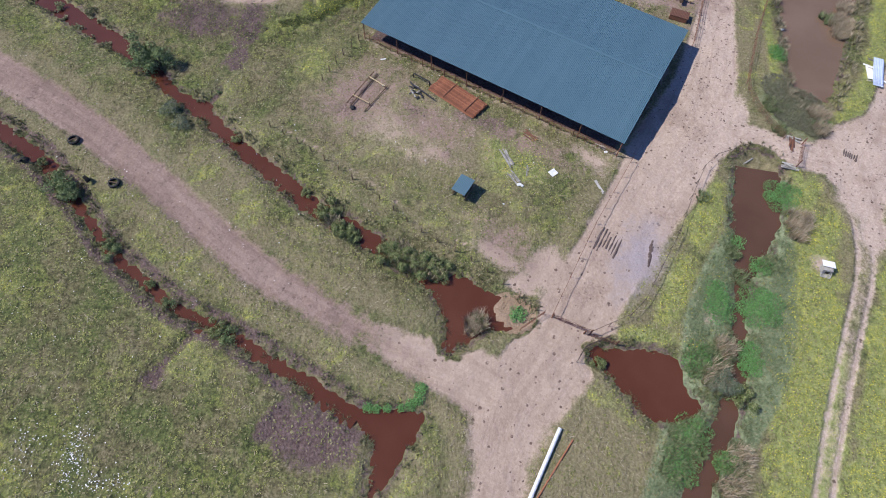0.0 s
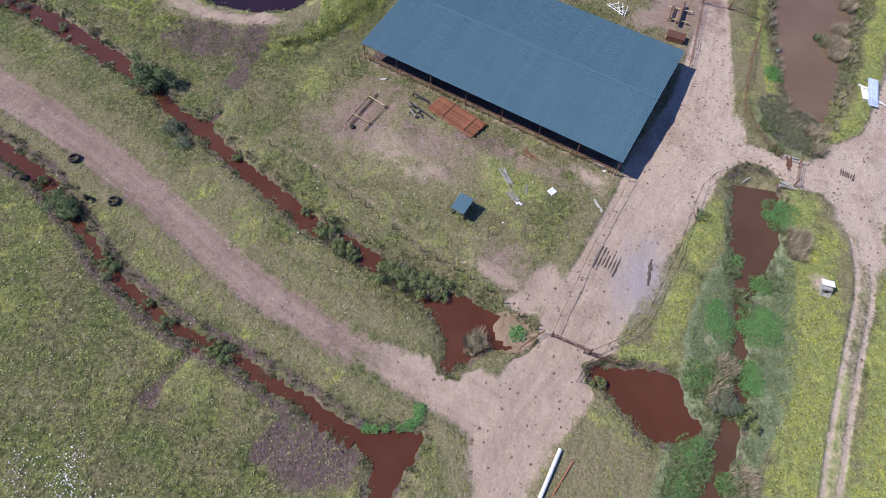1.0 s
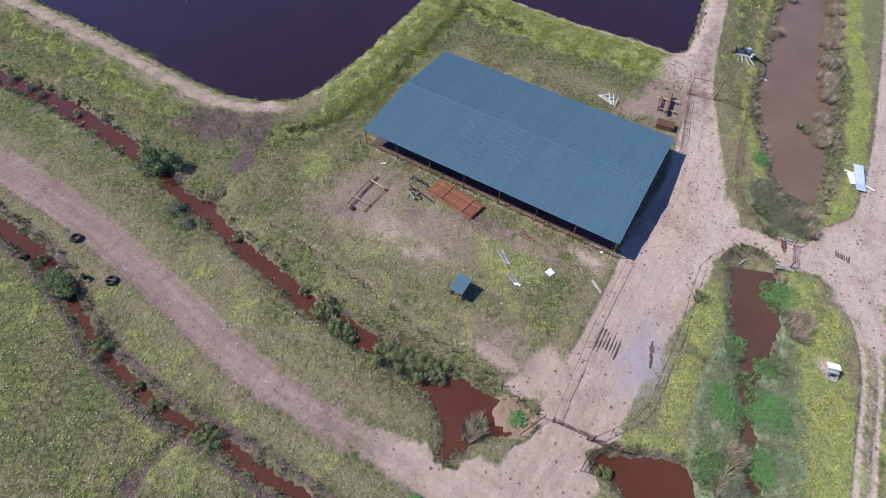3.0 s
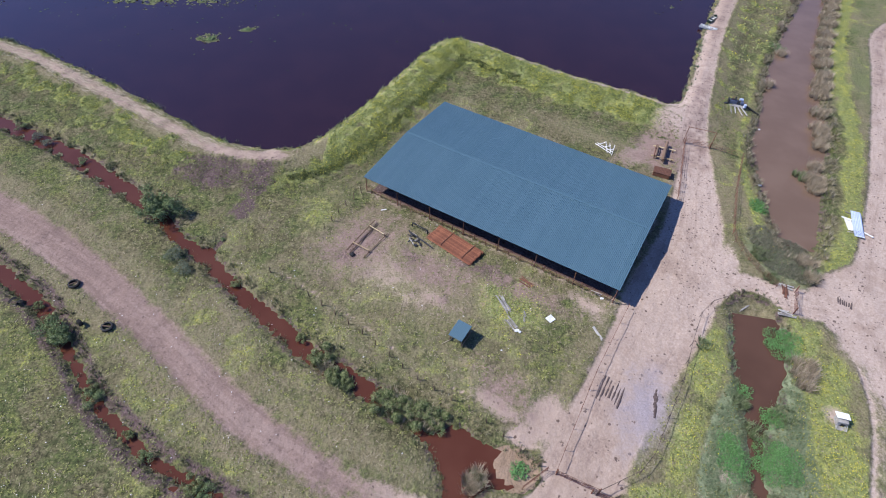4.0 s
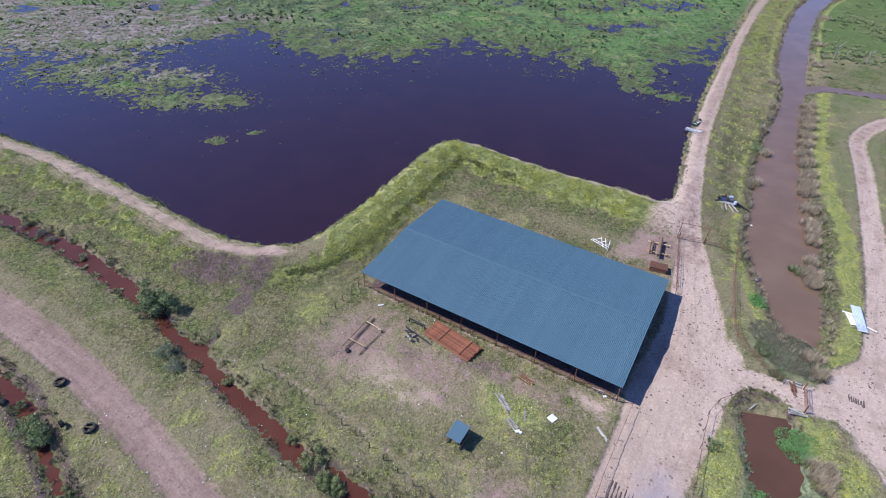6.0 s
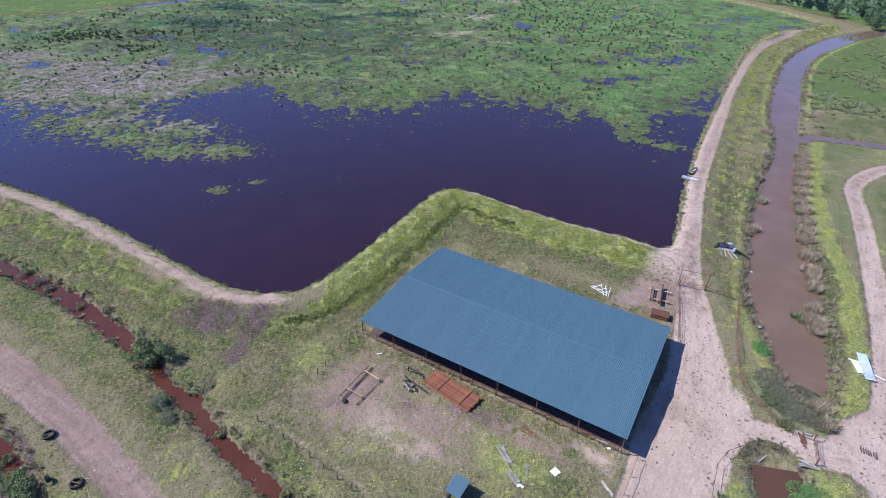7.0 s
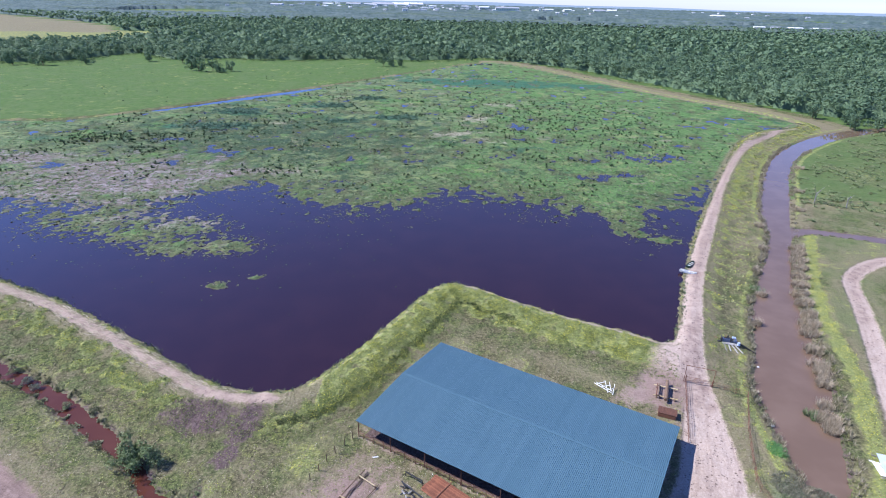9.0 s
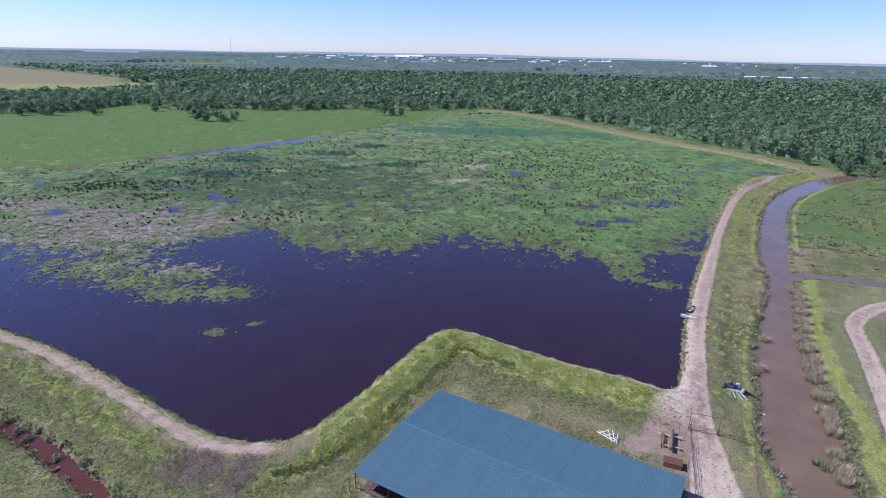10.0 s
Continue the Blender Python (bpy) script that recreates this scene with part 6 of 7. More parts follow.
dry_beds = [(75.3, 95.2, 1.9, 60), (74.6, 92.6, 1.5, 40), (80.5, 107.5, 2.0, 60), (67.5, 79, 1.9, 75), (66.8, 77, 1.5, 50), (70.5, 111, 1.3, 30), (84.7, 115, 1.8, 50), (88.4, 125.4, 2.0, 60), (94, 135, 2.2, 60), (99, 145, 2.2, 60), (103.5, 154, 2.0, 50),
            ]
dry_beds += [(49.6, 39.6, 1.8, 60), (48.9, 37.8, 1.4, 40), (33.8, 17.6, 1.8, 50), (35.4, 21, 1.5, 35), (57.7, 58.6, 1.6, 50), (57, 55.6, 1.2, 30), (79, 125, 1.1, 25), (93, 153, 1.3, 25), (101, 171, 1.5, 30), (84, 138, 1.1, 20), (34.6, 8.5, 1.5, 35), (33.2, 5.2, 1.5, 30), (5.1, 23.8, 1.3, 40), (4.4, 22.7, 0.8, 18), (-5, 32.9, 1.6, 26), (-2.6, 31.6, 1.6, 30), (-0.4, 30.6, 1.4, 24), (-14, 37.6, 1.2, 16), (123, 188, 2, 30), (134.5, 209, 2, 30), (153.5, 243, 2.4, 30)]
green_beds = [(32.3, 19.3, 2.3, 70), (34, 17, 2.0, 60), (35, 20.5, 1.8, 50), (29.4, 10.2, 2.4, 90), (27.5, 7.4, 2.2, 70), (44, 32.8, 1.6, 40), (33.5, 7.4, 1.6, 50), (51.2, 60.2, 1.6, 40), (-6, 33, 1.9, 70), (-4, 32, 1.6, 60), (-2, 31.4, 1.9, 80), (0.2, 30.6, 1.5, 70), (-14.6, 38.6, 1.4, 60), (-12.6, 36.2, 1.4, 50), (-11, 35.2, 0.9, 26),
              (5, 23.6, 1.1, 36), (40, 31, 1.2, 34), (39.5, 34.6, 1.1, 30), (37, 43, 1.0, 20), (66, 80.5, 1.6, 50), (78, 101, 1.8, 40), (51, 55.5, 1.2, 30)]
dry_beds += [(73, 89.5, 1.5, 50), (77.6, 100.6, 1.8, 70), (82.4, 111, 2.0, 80), (86.6, 120.6, 2.0, 80), (91.2, 130, 2.0, 80), (96.6, 140, 2.0, 80), (101.4, 149.6, 2.0, 70), (69.4, 83, 1.3, 40)]
stuff("dry_reed_bed", blades(beds(dry_beds), 16, (0.7, 1.7), (0.25, 0.9), (0.02, 0.05)), 3, REED, "pale dry reed clumps along the channel banks", "reeds")
stuff("green_reed_bed", blades(beds(green_beds), 15, (0.3, 0.9), (0.2, 0.6), (0.025, 0.06)), 3, GREEN_REED, "green reed clumps standing in ditch and channel", "reeds")
fringe = ((cuts["cn"] > 0.1) & (cuts["cn"] < 1.7)).astype(float)
fr = strewn(400000, 50, 180, 55, 290, lambda x, y: sample(fringe * np.clip(0.35 + 0.8 * f9, 0.08, 1), x, y))[:1700]
stuff("reed_fringe", blades(fr, 10, (0.35, 1.1), (0.2, 0.7), (0.03, 0.07)), 3, leaf_material("bank_reeds", (0.17, 0.15, 0.09), (0.29, 0.25, 0.16), (0.42, 0.36, 0.26)), "grey-tan reeds fringing the channel", "reeds")
lush_beds = [(x, y, r, int(n * 2.5)) for x, y, r, n in [(48.5, 43.9, 2.2, 900), (41.4, 26.8, 2.5, 1400), (36.2, 26.6, 2.0, 700), (36.0, 29, 1.3, 300), (38.4, 19.2, 1.3, 500), (38.6, 21, 1.2, 350), (32.4, 19.6, 2.0, 500), (42.8, 32.6, 1.3, 350), (54.8, 71.6, 1.5, 450), (57.4, 56.6, 1.3, 250), (30, 11, 2.0, 500), (28, 7.4, 2.0, 450), (33, 8, 1.2, 250), (10.4, 25, 1.0, 260), (-7.4, 13.0, 0.55, 90), (-6.4, 12.9, 0.45, 60), (-5.2, 13.0, 0.45, 60), (-3.6, 13.1, 0.45, 60), (-2.5, 13.4, 0.6, 100), (-1.6, 14.0, 0.6, 110), (79.3, 127.8, 1.8, 200), (-1.4, 15.2, 0.7, 150), (40.6, 36.2, 1.0, 160)]]
green = beds([(x + r * 0.75 * math.cos(a), y + r * 0.75 * math.sin(a), r * q, n // 6) for x, y, r, n in lush_beds for a, q in ((0.3, 0.55), (1.2, 0.4), (2.1, 0.62), (3.2, 0.45), (4.1, 0.6), (5.3, 0.5))] + [(x, y, r * 0.6, n // 3) for x, y, r, n in lush_beds])
green[:, 2] += rng.uniform(0.03, 0.4, len(green))
stuff("lush_water_plants", leaves(green, (0.055, 0.145), 0.45, 1.5), 4, LUSH, "bright green floating plants filling the channel", "water plants")
sil = beds([(55, 60, 4.6, 3200), (53, 64, 2.8, 1000), (56.5, 56.5, 2.4, 900)])
sil[:, 2] += rng.uniform(0.02, 0.3, len(sil))
stuff("grey_rushes", blades(sil, 3, (0.06, 0.24), (0.08, 0.3), (0.03, 0.06)), 3, leaf_material("grey_rush", (0.1, 0.1, 0.062), (0.17, 0.165, 0.105), (0.25, 0.235, 0.17)), "grey-green rushes choking the channel head", "rushes")
hollow = np.clip((slough - 0.5) * 3, 0, 1) * (d_cut > 0.2)
dull = strewn(160000, 20, 62, -4, 66, lambda x, y: sample(hollow * np.clip(0.5 + 0.5 * f3, 0.1, 1), x, y))[:9000]
stuff("matted_grass", blades(dull, 4, (0.1, 0.3), (0.1, 0.35), (0.025, 0.06)), 3, leaf_material("matted_blades", (0.11, 0.15, 0.072), (0.165, 0.205, 0.108), (0.23, 0.26, 0.15)), "dull grey-green matted grass in the wet hollow", "grass")

# marsh: dark rushes, floating mats near the open water
dots = strewn(5200, 0, 150, 230, 420, lambda x, y: sample(marsh, x, y) * np.clip(1.1 - np.hypot((x - 75) / 80, (y - 320) / 95), 0, 1))[:600]
rows_ = np.vstack([np.stack([rng.normal(px, sx_, n_), rng.normal(py, sy_, n_), np.zeros(n_)], -1) for px, py, sx_, sy_, n_ in ((-171, 257, 6, 4, 60), (-160, 264, 8, 4, 70), (-133, 245, 6, 5, 40), (-135, 268, 14, 6, 90), (-95, 305, 18, 8, 60), (-62, 216, 14, 3, 26), (-75, 392, 20, 8, 60), (0, 345, 26, 20, 80), (20, 520, 40, 12, 60))])
rows_[:, 2] = height(rows_[:, 0], rows_[:, 1])
more = strewn(9000, -190, 60, 195, 500, lambda x, y: sample(marsh * np.clip(f40 * 1.6 + 1.2 * f9 - 0.5, 0, 1), x, y))[:800]
stuff("marsh_tussocks", blades(np.vstack([dots, more, rows_]), 12, (0.4, 1.1), (0.3, 0.9), (0.08, 0.24)), 3, TUSSOCK, "dark rush tussocks dotted over the marsh", "rushes")
rim = strewn(700000, -190, 130, 108, 300, lambda x, y: sample(marsh * np.clip((growth < 1.3) * 1.0, 0, 1), x, y) * np.clip(1.4 - y / 260, 0.1, 1))[:26000]
rim[:, 2] += rng.uniform(0.0, 0.18, len(rim))
stuff("floating_mats", leaves(rim, (0.2, 0.65), 0.3, 1.5), 4, MAT, "floating mats of green water plants at the marsh edge", "water plants")
thicket = strewn(160000, -200, 180, 200, 410, lambda x, y: sample(np.where(marsh > 0.5, np.clip((stand - 0.42) * 3 + 0.5 * f9, 0, 1), 0), x, y))[:3400]
stuff("reed_stands", clumps(thicket, 6, (0.6, 1.8), (0.3, 0.9), (0.4, 0.9)), 4, leaf_material("reed_stand_leaves", (0.045, 0.095, 0.06), (0.07, 0.14, 0.085), (0.11, 0.185, 0.105)), "dark bluish-green reed stands in the marsh", "reeds")
lumps_ = strewn(160000, -220, 60, 170, 420, lambda x, y: sample(np.where(marsh > 0.5, np.clip(0.1 + 0.8 * f9 + 0.5 * f40, 0.0, 1), 0), x, y) * np.clip(1.3 - y / 400, 0.2, 1))[:3600]
stuff("marsh_clumps", clumps(lumps_, 6, (0.5, 1.7), (0.15, 0.5), (0.35, 0.8)), 4, leaf_material("marsh_clump_leaves", (0.06, 0.095, 0.03), (0.11, 0.165, 0.05), (0.18, 0.23, 0.075), (0.26, 0.25, 0.14)), "uneven clumps of green and straw marsh plants", "water plants")
grown_over = strewn(260000, -230, 200, 150, 430, lambda x, y: sample(marsh * np.clip(0.55 + 0.5 * f9 + 0.3 * f3, 0.1, 1), x, y) * np.clip(1.5 - y / 330, 0.25, 1))[:17000]
grown_over[:, 2] += rng.uniform(0.02, 0.12, len(grown_over))
stuff("marsh_plants", leaves(grown_over, (0.3, 1.1), 0.16, 1.8), 4, leaf_material("marsh_leaves", (0.05, 0.09, 0.035), (0.09, 0.145, 0.05), (0.135, 0.19, 0.07), (0.21, 0.225, 0.12), scale=0.06), "mixed green marsh plants in patches", "water plants")
loose = strewn(900000, -200, 135, 105, 330, lambda x, y: sample((wet & (growth > -0.7) & (growth < 0.12)) * np.clip(0.75 + growth, 0.0, 1) ** 2 * np.clip(0.4 + 0.8 * f3, 0.02, 1), x, y))[:12000]
loose[:, 2] = 0.575
stuff("loose_water_plants", leaves(loose, (0.15, 0.5), 0.12, 1.7), 4, leaf_material("loose_mat", (0.05, 0.06, 0.03), (0.09, 0.1, 0.048), (0.15, 0.15, 0.085)), "thin scatter of floating plants off the marsh edge", "water plants")
drift = np.stack([np.append(rng.uniform(-150, 60, 200), rng.normal(-62, 24, 600)), np.append(rng.uniform(112, 200, 200), rng.normal(150, 16, 600)), np.full(800, 0.57)], -1)
drift = drift[inside(POND_EDGE, drift[:, 0], drift[:, 1]) & (rng.uniform(0, 1, 800) < np.clip(0.25 - drift[:, 0] / 160, 0.06, 1))]
stuff("drifting_leaves", leaves(drift, (0.12, 0.45), 0.15, 1.6), 4, TUSSOCK, "scattered floating leaves on the dark pond", "water plants")


# ---- bushes ----
def crown_points(n, lobes, seed, under=-0.35):
    """Points and outward normals on a cluster of uneven lobes: x, y, z, r."""
    g = np.random.default_rng(seed)
    lobes = np.array(lobes)
    w = lobes[:, 3] ** 2
    k = g.choice(len(lobes), n, p=w / w.sum())
    d = g.normal(0, 1, (n, 3))
    d /= np.linalg.norm(d, axis=1)[:, None]
    d[:, 2] = np.where(d[:, 2] < under, -d[:, 2], d[:, 2])
    p = lobes[k, :3] + d * (lobes[k, 3] * g.uniform(0.72 if under < -0.1 else 0.9, 1.05, n))[:, None]
    return p, d + g.normal(0, 0.45 if under < -0.1 else 0.12, (n, 3))


def bush_meshes(seed, material, leaf, long=1.4, upright=0.0):
    g = np.random.default_rng(seed)
    lobes = [(g.normal(0, 0.4), g.normal(0, 0.4), g.uniform(0.35, 0.75), g.uniform(0.25, 0.48)) for _ in range(11)]
    p, nrm = crown_points(2000, lobes, seed)
    out = p - np.array([0, 0, 0.4])
    p = p + out * (np.random.default_rng(seed + 9).uniform(0, 1, (len(p), 1)) ** 3) * 0.14
    p[:, 2] = np.maximum(p[:, 2], 0.05)
    crown = raw_mesh("crown", facing(p, nrm, leaf, long), 4, material)
    stems = bmesh.new()
    for x, y, z, r in lobes[:7]:
        rod((x * 0.15, y * 0.15, -0.12), (x, y, z), 0.03, 0.012, 5, stems)
    return crown, mesh_of("stems", stems, BROWN_WOOD)


BUSHES = [bush_meshes(21, BUSH, (0.035, 0.095)), bush_meshes(22, BUSH, (0.035, 0.095)), bush_meshes(23, SAGE, (0.03, 0.085)), bush_meshes(24, leaf_material("ragged_reeds", (0.05, 0.075, 0.022), (0.13, 0.165, 0.05), (0.28, 0.295, 0.14), dapple=0.2), (0.025, 0.06), 5.0)]


def build_bush(kind, x, y, size, tall, label):
    z = max(ground_z(x, y), -0.5)
    b = thing("bush", pose(x, y, z, 0, 0, random.uniform(0, 360)), label, "bush", "bushes along the ditches")
    b.scale = (size, size, tall)
    crown, stems = BUSHES[kind]
    part("crown", crown, None, b)
    part("stems", stems, None, b)


DARK, GREY, MIX = "dense dark green bush at the ditch", "grey-green leafy bush on the ditch bank", "ragged green bush standing in the ditch"
UPPER_BUSHES = ((0, -45.6, 65.6, 3.0, 3.4, DARK), (1, -44.4, 64.6, 2.6, 2.9, DARK), (0, -46.2, 64.4, 2.2, 2.2, DARK), (1, -51.1, 41.8, 2.2, 2.2, DARK), (0, -50.4, 40.9, 1.7, 1.6, DARK), (3, -50.0, 40.3, 1.3, 1.3, MIX),
                                      (3, -15.2, 38.9, 1.6, 1.2, MIX), (3, -13, 36.4, 1.4, 0.9, MIX), (3, -11.4, 35.4, 0.9, 0.7, MIX), (3, -6.2, 33.2, 1.7, 1.1, MIX), (3, -4, 32.4, 1.6, 1.2, MIX), (3, -1.6, 31.4, 1.8, 1.3, MIX), (3, 0.5, 30.6, 1.3, 1.0, MIX), (1, 1.3, 29.7, 0.8, 0.7, MIX),
)
LOWER_BUSHES = ((3, -26.4, 21.9, 1.2, 1.0, MIX), (1, -25.2, 21.2, 1.1, 0.9, MIX), (1, -33.1, 25.3, 0.9, 0.8, MIX), (3, -36.2, 27.5, 0.8, 0.7, MIX), (1, -41.8, 31.7, 1.2, 1.0, MIX), (3, -43, 33.2, 1.0, 0.8, MIX), (2, -37.6, 52.6, 1.4, 1.0, GREY), (2, -40, 55.6, 1.5, 1.2, GREY),
                                      (3, -55.8, 45.6, 0.8, 0.8, MIX), (0, -34, 59.5, 0.7, 0.6, MIX), (2, -75, 83.4, 1.2, 0.9, GREY), (1, -79, 85.5, 1.0, 0.8, DARK), (2, -72, 81.6, 1.1, 0.8, GREY), (1, -64, 76.8, 0.9, 0.6, DARK), (3, -18.4, 41.9, 0.8, 0.6, MIX), (3, -29.6, 50.9, 0.9, 0.6, MIX), (3, 36.4, 15.4, 1.6, 1.2, MIX), (2, 34.0, 16.6, 1.8, 1.4, GREY), (3, 20.0, 19.0, 0.9, 0.7, MIX))
for kind, x, y, size, tall, label in UPPER_BUSHES + LOWER_BUSHES:
    build_bush(kind, x, y, size, tall, label)


# ---- woods, fields and town in the distance ----
def tree_template(n, lobes, leaf, seed):
    p, nrm = crown_points(n, lobes, seed, -0.05)
    mid = np.array(lobes)[:, :3].mean(0)
    puff = nrm / np.linalg.norm(nrm, axis=1)[:, None] * 0.45 + (p - mid) * 2.3 + np.array([0, 0, 0.15])
    return facing(p, nrm, leaf, 1.3), np.repeat(puff / np.linalg.norm(puff, axis=1)[:, None], 4, 0)


def lobes_of(seed, k=9):
    g = np.random.default_rng(seed)
    return [(g.normal(0, 0.19), g.normal(0, 0.19), g.uniform(0.42, 0.86), g.uniform(0.12, 0.24)) for _ in range(k)]


def wooded(x, y):
    """Where the woods stand."""
    edge_e = np.interp(x, [-900, -420, -375, -350, -290, -230, -170, -95, -40, 14, 40, 118, 183, 205, 226, 246, 290, 500, 1500],
                       [520, 535, 560, 650, 590, 610, 612, 650, 640, 672, 684, 602, 466, 414, 380, 356, 350, 330, 250])
    return (y > edge_e) & ~inside(CLEARING, x, y)


def planted(gap, y0, y1, spread_):
    """Jittered rows of tree places within the camera's wedge."""
    ys = np.arange(y0, y1, gap)
    out = []
    for y in ys:
        xs = np.arange(-0.86 * y - 40, 0.86 * y + 60, gap)
        out.append(np.stack([xs + rng.uniform(-spread_, spread_, len(xs)), y + rng.uniform(-spread_, spread_, len(xs))], -1))
    p = np.vstack(out)
    return p[wooded(p[:, 0], p[:, 1])]


def wood(name, places, tall, templates, material, label):
    vs, ns = [], []
    pick = rng.integers(0, len(templates), len(places))
    for k, (t, tn) in enumerate(templates):
        q = places[pick == k]
        h = rng.uniform(*tall, len(q))
        a = rng.uniform(0, 6.28, len(q))
        wide = h * rng.uniform(1.0, 1.5, len(q))
        c_, s__ = np.cos(a)[:, None], np.sin(a)[:, None]
        x = (t[None, :, 0] * c_ - t[None, :, 1] * s__) * wide[:, None] + q[:, 0:1]
        y = (t[None, :, 0] * s__ + t[None, :, 1] * c_) * wide[:, None] + q[:, 1:2]
        z = t[None, :, 2] * h[:, None]
        vs.append(np.stack([x, y, z], -1).reshape(-1, 3))
        nx, ny = tn[None, :, 0] * c_ - tn[None, :, 1] * s__, tn[None, :, 0] * s__ + tn[None, :, 1] * c_
        ns.append(np.stack([nx, ny, np.repeat(tn[None, :, 2], len(q), 0)], -1).reshape(-1, 3))
    return stuff(name, np.vstack(vs), 4, material, label, "woods", np.vstack(ns))


near_places = planted(7.6, 330, 700, 3.0)
mid_places = planted(12.6, 700, 1500, 5)
wood("near_woods", near_places, (6.5, 13.5), [tree_template(84, lobes_of(s, 9), (0.06, 0.13), s) for s in range(31, 39)], CROWN, "dense green broadleaf woods beyond the embankment")
wood("middle_woods", mid_places, (7.5, 14.5), [tree_template(20, lobes_of(s, 10), (0.15, 0.3), s) for s in range(41, 47)], CROWN, "continuous green woods stretching to the distance")


def canopy(name, a0, a1, na, r0, r1, nr, z, material, label):
    """A bumpy sheet of tree tops, seen only from far off, as a fan round the lookout."""
    a = np.radians(np.linspace(a0, a1, na))
    r = r0 * (r1 / r0) ** np.linspace(0, 1, nr)
    A, R_ = np.meshgrid(a, r)
    x, y = (R_ * np.sin(A)).ravel(), (R_ * np.cos(A)).ravel()
    bump = rng.uniform(-0.6, 1.0, x.shape)
    open_ = np.sin(x / 210 + 1.2 * np.sin(y / 340)) + np.sin(y / 260 + 0.7 + 1.1 * np.sin(x / 300)) + 0.5 * np.sin(x / 90) * np.sin(y / 110)
    zz = np.where(wooded(x, y - 15) & wooded(x - 9, y - 4) & wooded(x + 9, y) & ((open_ < 0.95) | (y < 1700)), z + 3.2 * bump, -6)
    town = np.exp(-(((x + 150) / 800) ** 2) - ((y - 3200) / 750) ** 2)
    zz = np.where((y > 2300) & (zz > 0), zz - 8.0 * town * (np.sin(x / 37 + 2 * np.sin(y / 61)) > -0.2), zz)
    me = sheet_mesh(name, na, nr, x, y, zz)
    me.materials.append(material)
    return tagged(new(name, me), label, "woods", kind="stuff")


# distance haze put into the leaf colours as a blue-grey tint
s = Shade("hazed_canopy")
hazed_col = s.ramp(s.noise(0.022, 5, 0.7), (0.05, 0.08, 0.072), (0.095, 0.13, 0.118), (0.145, 0.18, 0.168))
hazed_col = s.mix(s.step(s.noise(0.0035, 4, 0.6), 0.52, 0.6), hazed_col, s.ramp(s.noise(0.03, 4, 0.7), (0.045, 0.075, 0.055), (0.095, 0.13, 0.09), (0.14, 0.17, 0.13)))
HAZED_CROWN = s.done(hazed_col, 0.9, 0.0, 0.1)
canopy("wood_floor", -46, 46, 320, 335, 1500, 100, 4.6, CROWN, "shaded inner canopy of the woods")
canopy("far_woods", -46, 46, 560, 1450, 4600, 100, 10.0, HAZED_CROWN, "far woodland canopy with distance haze painted in as blue-grey")


# lone trees in front of the woods
def build_tree(x, y, tall, seed, label):
    g = random.Random(seed)
    t = thing("tree", pose(x, y, ground_z(x, y), 0, 0, g.uniform(0, 360)), label, "tree", "pasture trees")
    t.scale = (tall, tall, tall)
    crown, trunk = TREES[seed % len(TREES)]
    part("crown", crown, None, t)
    part("trunk", trunk, None, t)


TREES = []
for s in range(51, 55):
    lg = np.random.default_rng(s)
    lob = [(lg.normal(0, 0.2), lg.normal(0, 0.2), lg.uniform(0.22, 0.8), lg.uniform(0.14, 0.24)) for _ in range(13)]
    tr = rod((0, 0, -0.03), (0.01, 0, 0.5), 0.03, 0.015, 8)
    for x_, y_, z_, r_ in lob[:6]:
        rod((0, 0, 0.25 + 0.2 * abs(x_)), (x_, y_, z_), 0.012, 0.004, 5, tr)
    TREES.append((raw_mesh("crown", facing(*crown_points(620, lob, s, -0.9), (0.05, 0.1), 1.3), 4, CROWN), mesh_of("trunk", tr, BROWN_WOOD)))
for k, (x, y, tall) in enumerate(((-222, 512, 11), (-212, 518, 10), (-204, 511, 9), (-232, 520, 11), (-196, 520, 9), (-68, 588, 11), (-60, 592, 10), (-52, 588, 9), (-248, 566, 12), (-262, 570, 11), (-372, 530, 12), (-386, 538, 11),
                                  (-400, 530, 12), (-355, 560, 10), (-342, 545, 9), (22, 664, 9), (236, 334, 9), (247, 329, 10), (258, 331, 11), (240, 346, 10), (228, 362, 9), (268, 322, 11), (276, 334, 12), (-300, 580, 10))):
    build_tree(x, y, tall, k, "lone green broadleaf tree at the pasture's edge" if k < 16 else "bushy green tree above the channel's end")
# scrub in the rough ground east of the channel
scrub = strewn(16000, 108, 290, 172, 345, lambda x, y: sample(((cuts["cn"] > 3) & (cuts["cs"] > 3) & (d_pond > 14) & (f9 + 0.9 * f40 > 0.2)).astype(float), x, y) * (x > np.interp(y, [175, 240, 330], [118, 150, 240])))[:1500]
shrub = strewn(30000, 104, 290, 165, 345, lambda x, y: sample(((cuts["cn"] > 2.5) & (cuts["cs"] > 3) & (d_pond > 14)) * np.clip(0.25 + 0.6 * f9 + 0.7 * f40, 0.03, 1), x, y) * (x > np.interp(y, [165, 240, 330], [112, 150, 240])))[:2600]
stuff("meadow_shrubs", clumps(shrub, 9, (0.4, 1.5), (0.2, 0.9), (0.25, 0.6)), 4, leaf_material("shrub_leaves", (0.1, 0.125, 0.05), (0.18, 0.21, 0.085), (0.29, 0.295, 0.15), dapple=0.35), "low olive shrubs and rank grass in the rough meadow", "scrub")
stuff("low_scrub", blades(scrub, 14, (0.2, 0.8), (0.4, 1.8), (0.08, 0.25)), 3, BUSH, "dark low scrub in the rough pasture", "scrub")
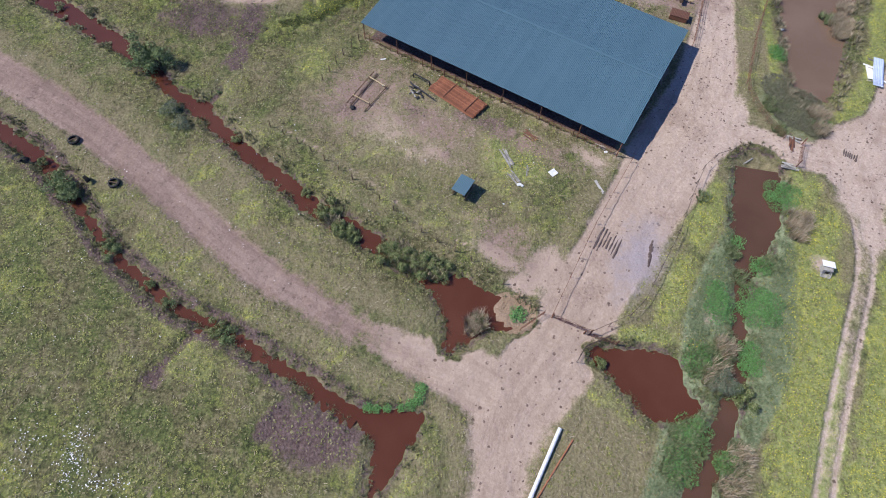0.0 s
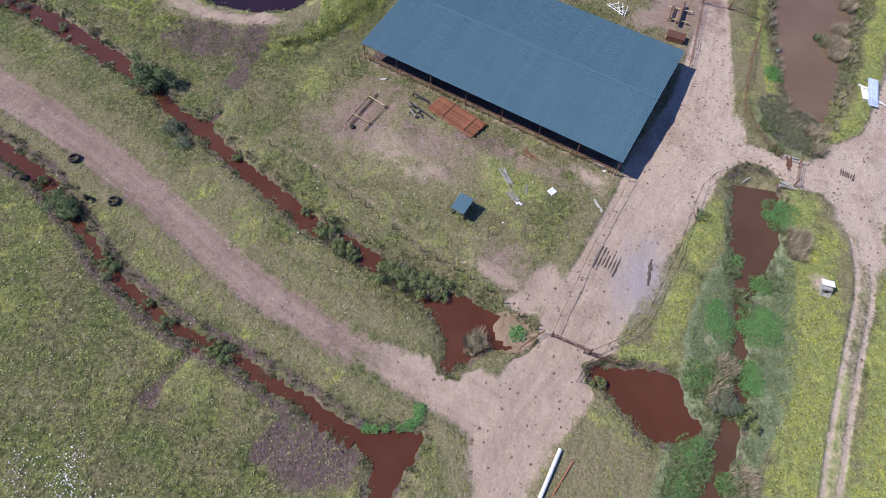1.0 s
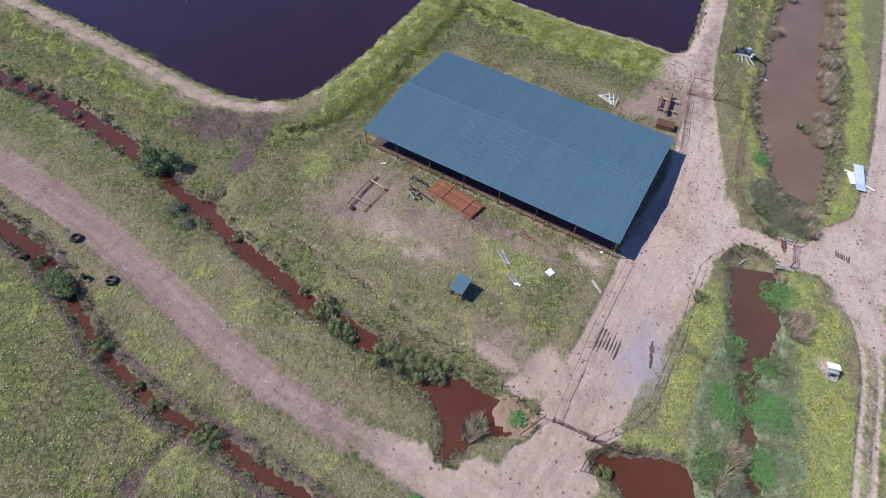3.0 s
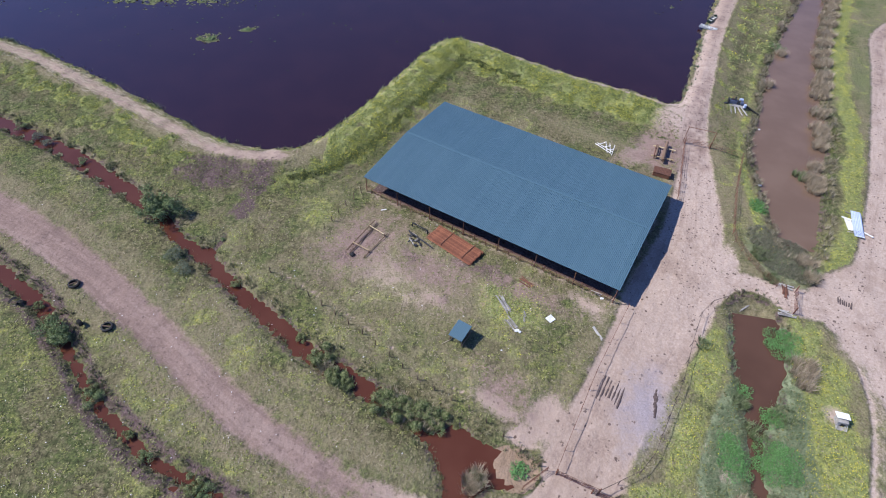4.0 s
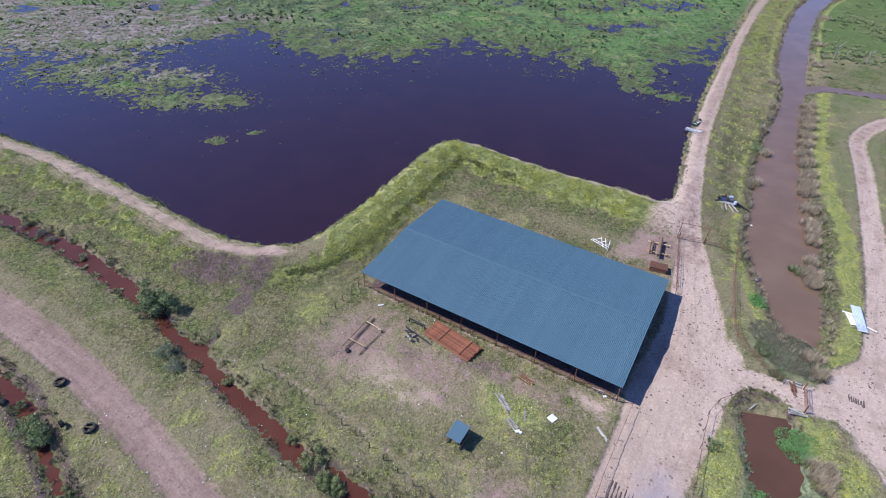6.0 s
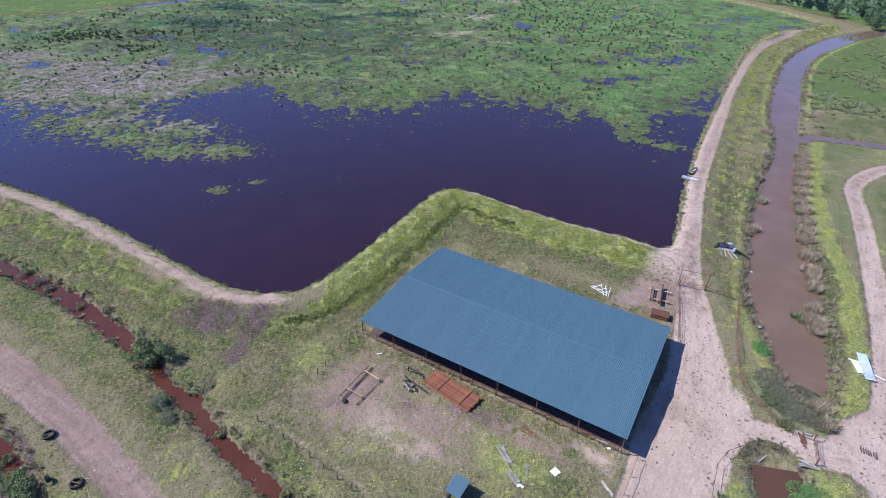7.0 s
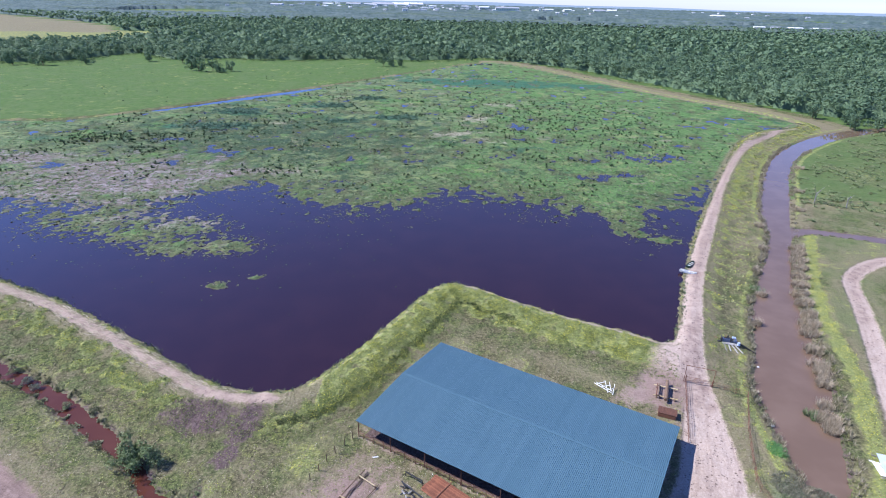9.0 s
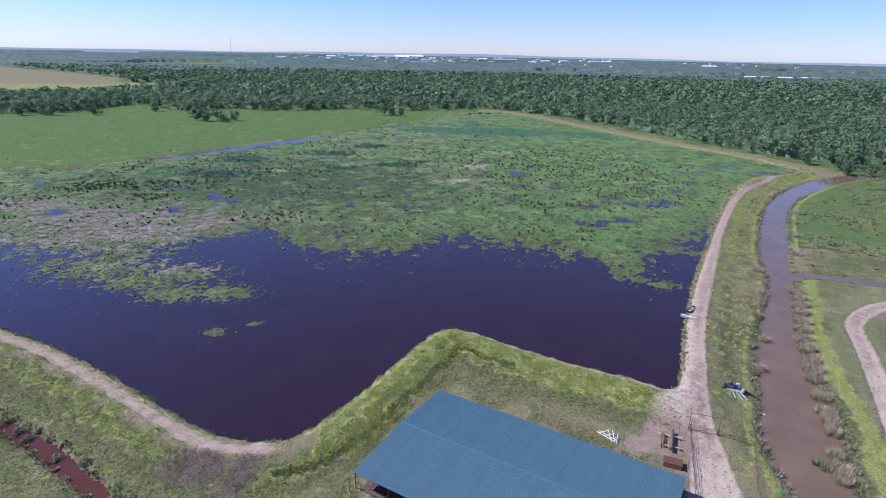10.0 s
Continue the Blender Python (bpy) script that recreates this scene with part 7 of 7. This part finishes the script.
thorn = strewn(2500, -420, -60, 290, 600, lambda x, y: sample(((field > 0.8) & (f40 > 0.35)).astype(float), x, y) * 0.35)[:160]
stuff("pasture_weeds", blades(thorn, 10, (0.2, 0.7), (0.3, 1.0), (0.12, 0.3)), 3, TUSSOCK, "scattered dark weeds in the far pasture", "weeds")

# buildings of the far town
ROOFS = [plain_material("pale_roof", (0.6, 0.6, 0.6), (0.8, 0.8, 0.8), 0.6, scale=0.05), plain_material("grey_roof", (0.3, 0.3, 0.32), (0.42, 0.42, 0.44), 0.7, scale=0.05)]
WALLS = plain_material("pale_wall", (0.62, 0.6, 0.56), (0.8, 0.78, 0.74), 0.8, scale=0.05)
PANE = plain_material("dark_window", (0.03, 0.04, 0.05), (0.06, 0.07, 0.08), 0.2)


def build_hall(x, y, turn, w, d, h, roof):
    b = thing("far_building", pose(x, y, ground_z(x, y) - 1, 0, 0, turn), "pale low building among distant trees", "building", "town buildings")
    wall = part("wall", box((w, d, h + 1), (0, 0, (h + 1) / 2)), WALLS, b)
    own = bmesh.new()
    a = [own.verts.new(p) for p in ((-w / 2 - 0.5, -d / 2 - 0.5, h + 1), (w / 2 + 0.5, -d / 2 - 0.5, h + 1), (w / 2 + 0.5, d / 2 + 0.5, h + 1), (-w / 2 - 0.5, d / 2 + 0.5, h + 1), (-w / 2 - 0.5, 0, h + 1 + d * 0.16), (w / 2 + 0.5, 0, h + 1 + d * 0.16))]
    for f in ((0, 1, 5, 4), (2, 3, 4, 5), (1, 2, 5), (3, 0, 4), (3, 2, 1, 0)):
        own.faces.new([a[i] for i in f])
    part("roof", own, ROOFS[roof], b)
    for k in range(max(2, int(w / 9))):
        part("window", box((min(3, w / 8), 0.1, h * 0.3), (-w / 2 + w * (k + 0.5) / max(2, int(w / 9)), -d / 2 - 0.04, 1 + h * 0.55)), PANE, wall)


g = random.Random(3)
HALLS_WEST = ((-590, 3600, 90, 40, 13), (-500, 3650, 70, 40, 13), (-430, 3700, 130, 60, 15), (-330, 3800, 110, 60, 15), (-260, 3900, 120, 60, 15), (-720, 3500, 60, 30, 12), (-850, 2930, 60, 26, 14), (253, 3300, 60, 40, 14), (320, 3350, 70, 30, 14), (160, 3300, 50, 30, 14),
)
HALLS_EAST = ((780, 3300, 60, 30, 13), (860, 3350, 50, 30, 13), (742, 1480, 26, 12, 12), (790, 1496, 20, 12, 12), (846, 1512, 34, 12, 12), (905, 1528, 16, 12, 12), (940, 1538, 18, 12, 12), (1160, 2700, 60, 30, 14), (-120, 3400, 40, 20, 14), (60, 3500, 40, 25, 14), (480, 3100, 40, 25, 14), (600, 3250, 40, 25, 14))
for px, py, w, d, h in HALLS_WEST + HALLS_EAST:
    build_hall(px, py, g.uniform(-12, 12), w, d, h, g.choice((0, 0, 1)))
for k in range(120):
    px = g.gauss(-150, 420) if k % 3 else g.uniform(-900, 1700)
    build_hall(px, g.uniform(2400, 4100), g.uniform(-40, 40), g.uniform(9, 24), g.uniform(8, 14), g.uniform(11.5, 14.5), g.choice((0, 1, 1)))


def build_mast(x, y, tall):
    m = thing("radio_mast", pose(x, y, 0), "thin grey radio mast on the horizon", "mast")
    part("shaft", rod((0, 0, 0), (0, 0, tall), 0.9, 0.6, 5), DARK_STEEL, m)
    part("antenna", rod((0, 0, tall), (0, 0, tall + 12), 0.4, 0.2, 5), DARK_STEEL, m)


build_mast(-1390, 3700, 105)

# rim of hills as a plain backdrop, its haze put in as glowing blue
s = Shade("glowing_hazy_rim")


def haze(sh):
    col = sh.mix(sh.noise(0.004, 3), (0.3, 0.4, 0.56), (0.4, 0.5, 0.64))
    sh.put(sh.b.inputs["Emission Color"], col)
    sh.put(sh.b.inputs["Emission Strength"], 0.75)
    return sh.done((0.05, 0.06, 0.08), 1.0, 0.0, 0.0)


hills = bmesh.new()
last = None
for k in range(121):
    a = radians(-60 + k)
    h = 14 + 9 * math.sin(k * 0.13) + 5 * math.sin(k * 0.41 + 1)
    row = [hills.verts.new((4750 * math.sin(a), 4750 * math.cos(a), z)) for z in (-20, 17 + 0.5 * h)]
    if last:
        hills.faces.new((last[0], row[0], row[1], last[1]))
    last = row
tagged(new("backdrop", mesh_of("backdrop", hills, haze(s))), "low rim of the distant plain, its haze a glowing blue colour", "backdrop", kind="structure")
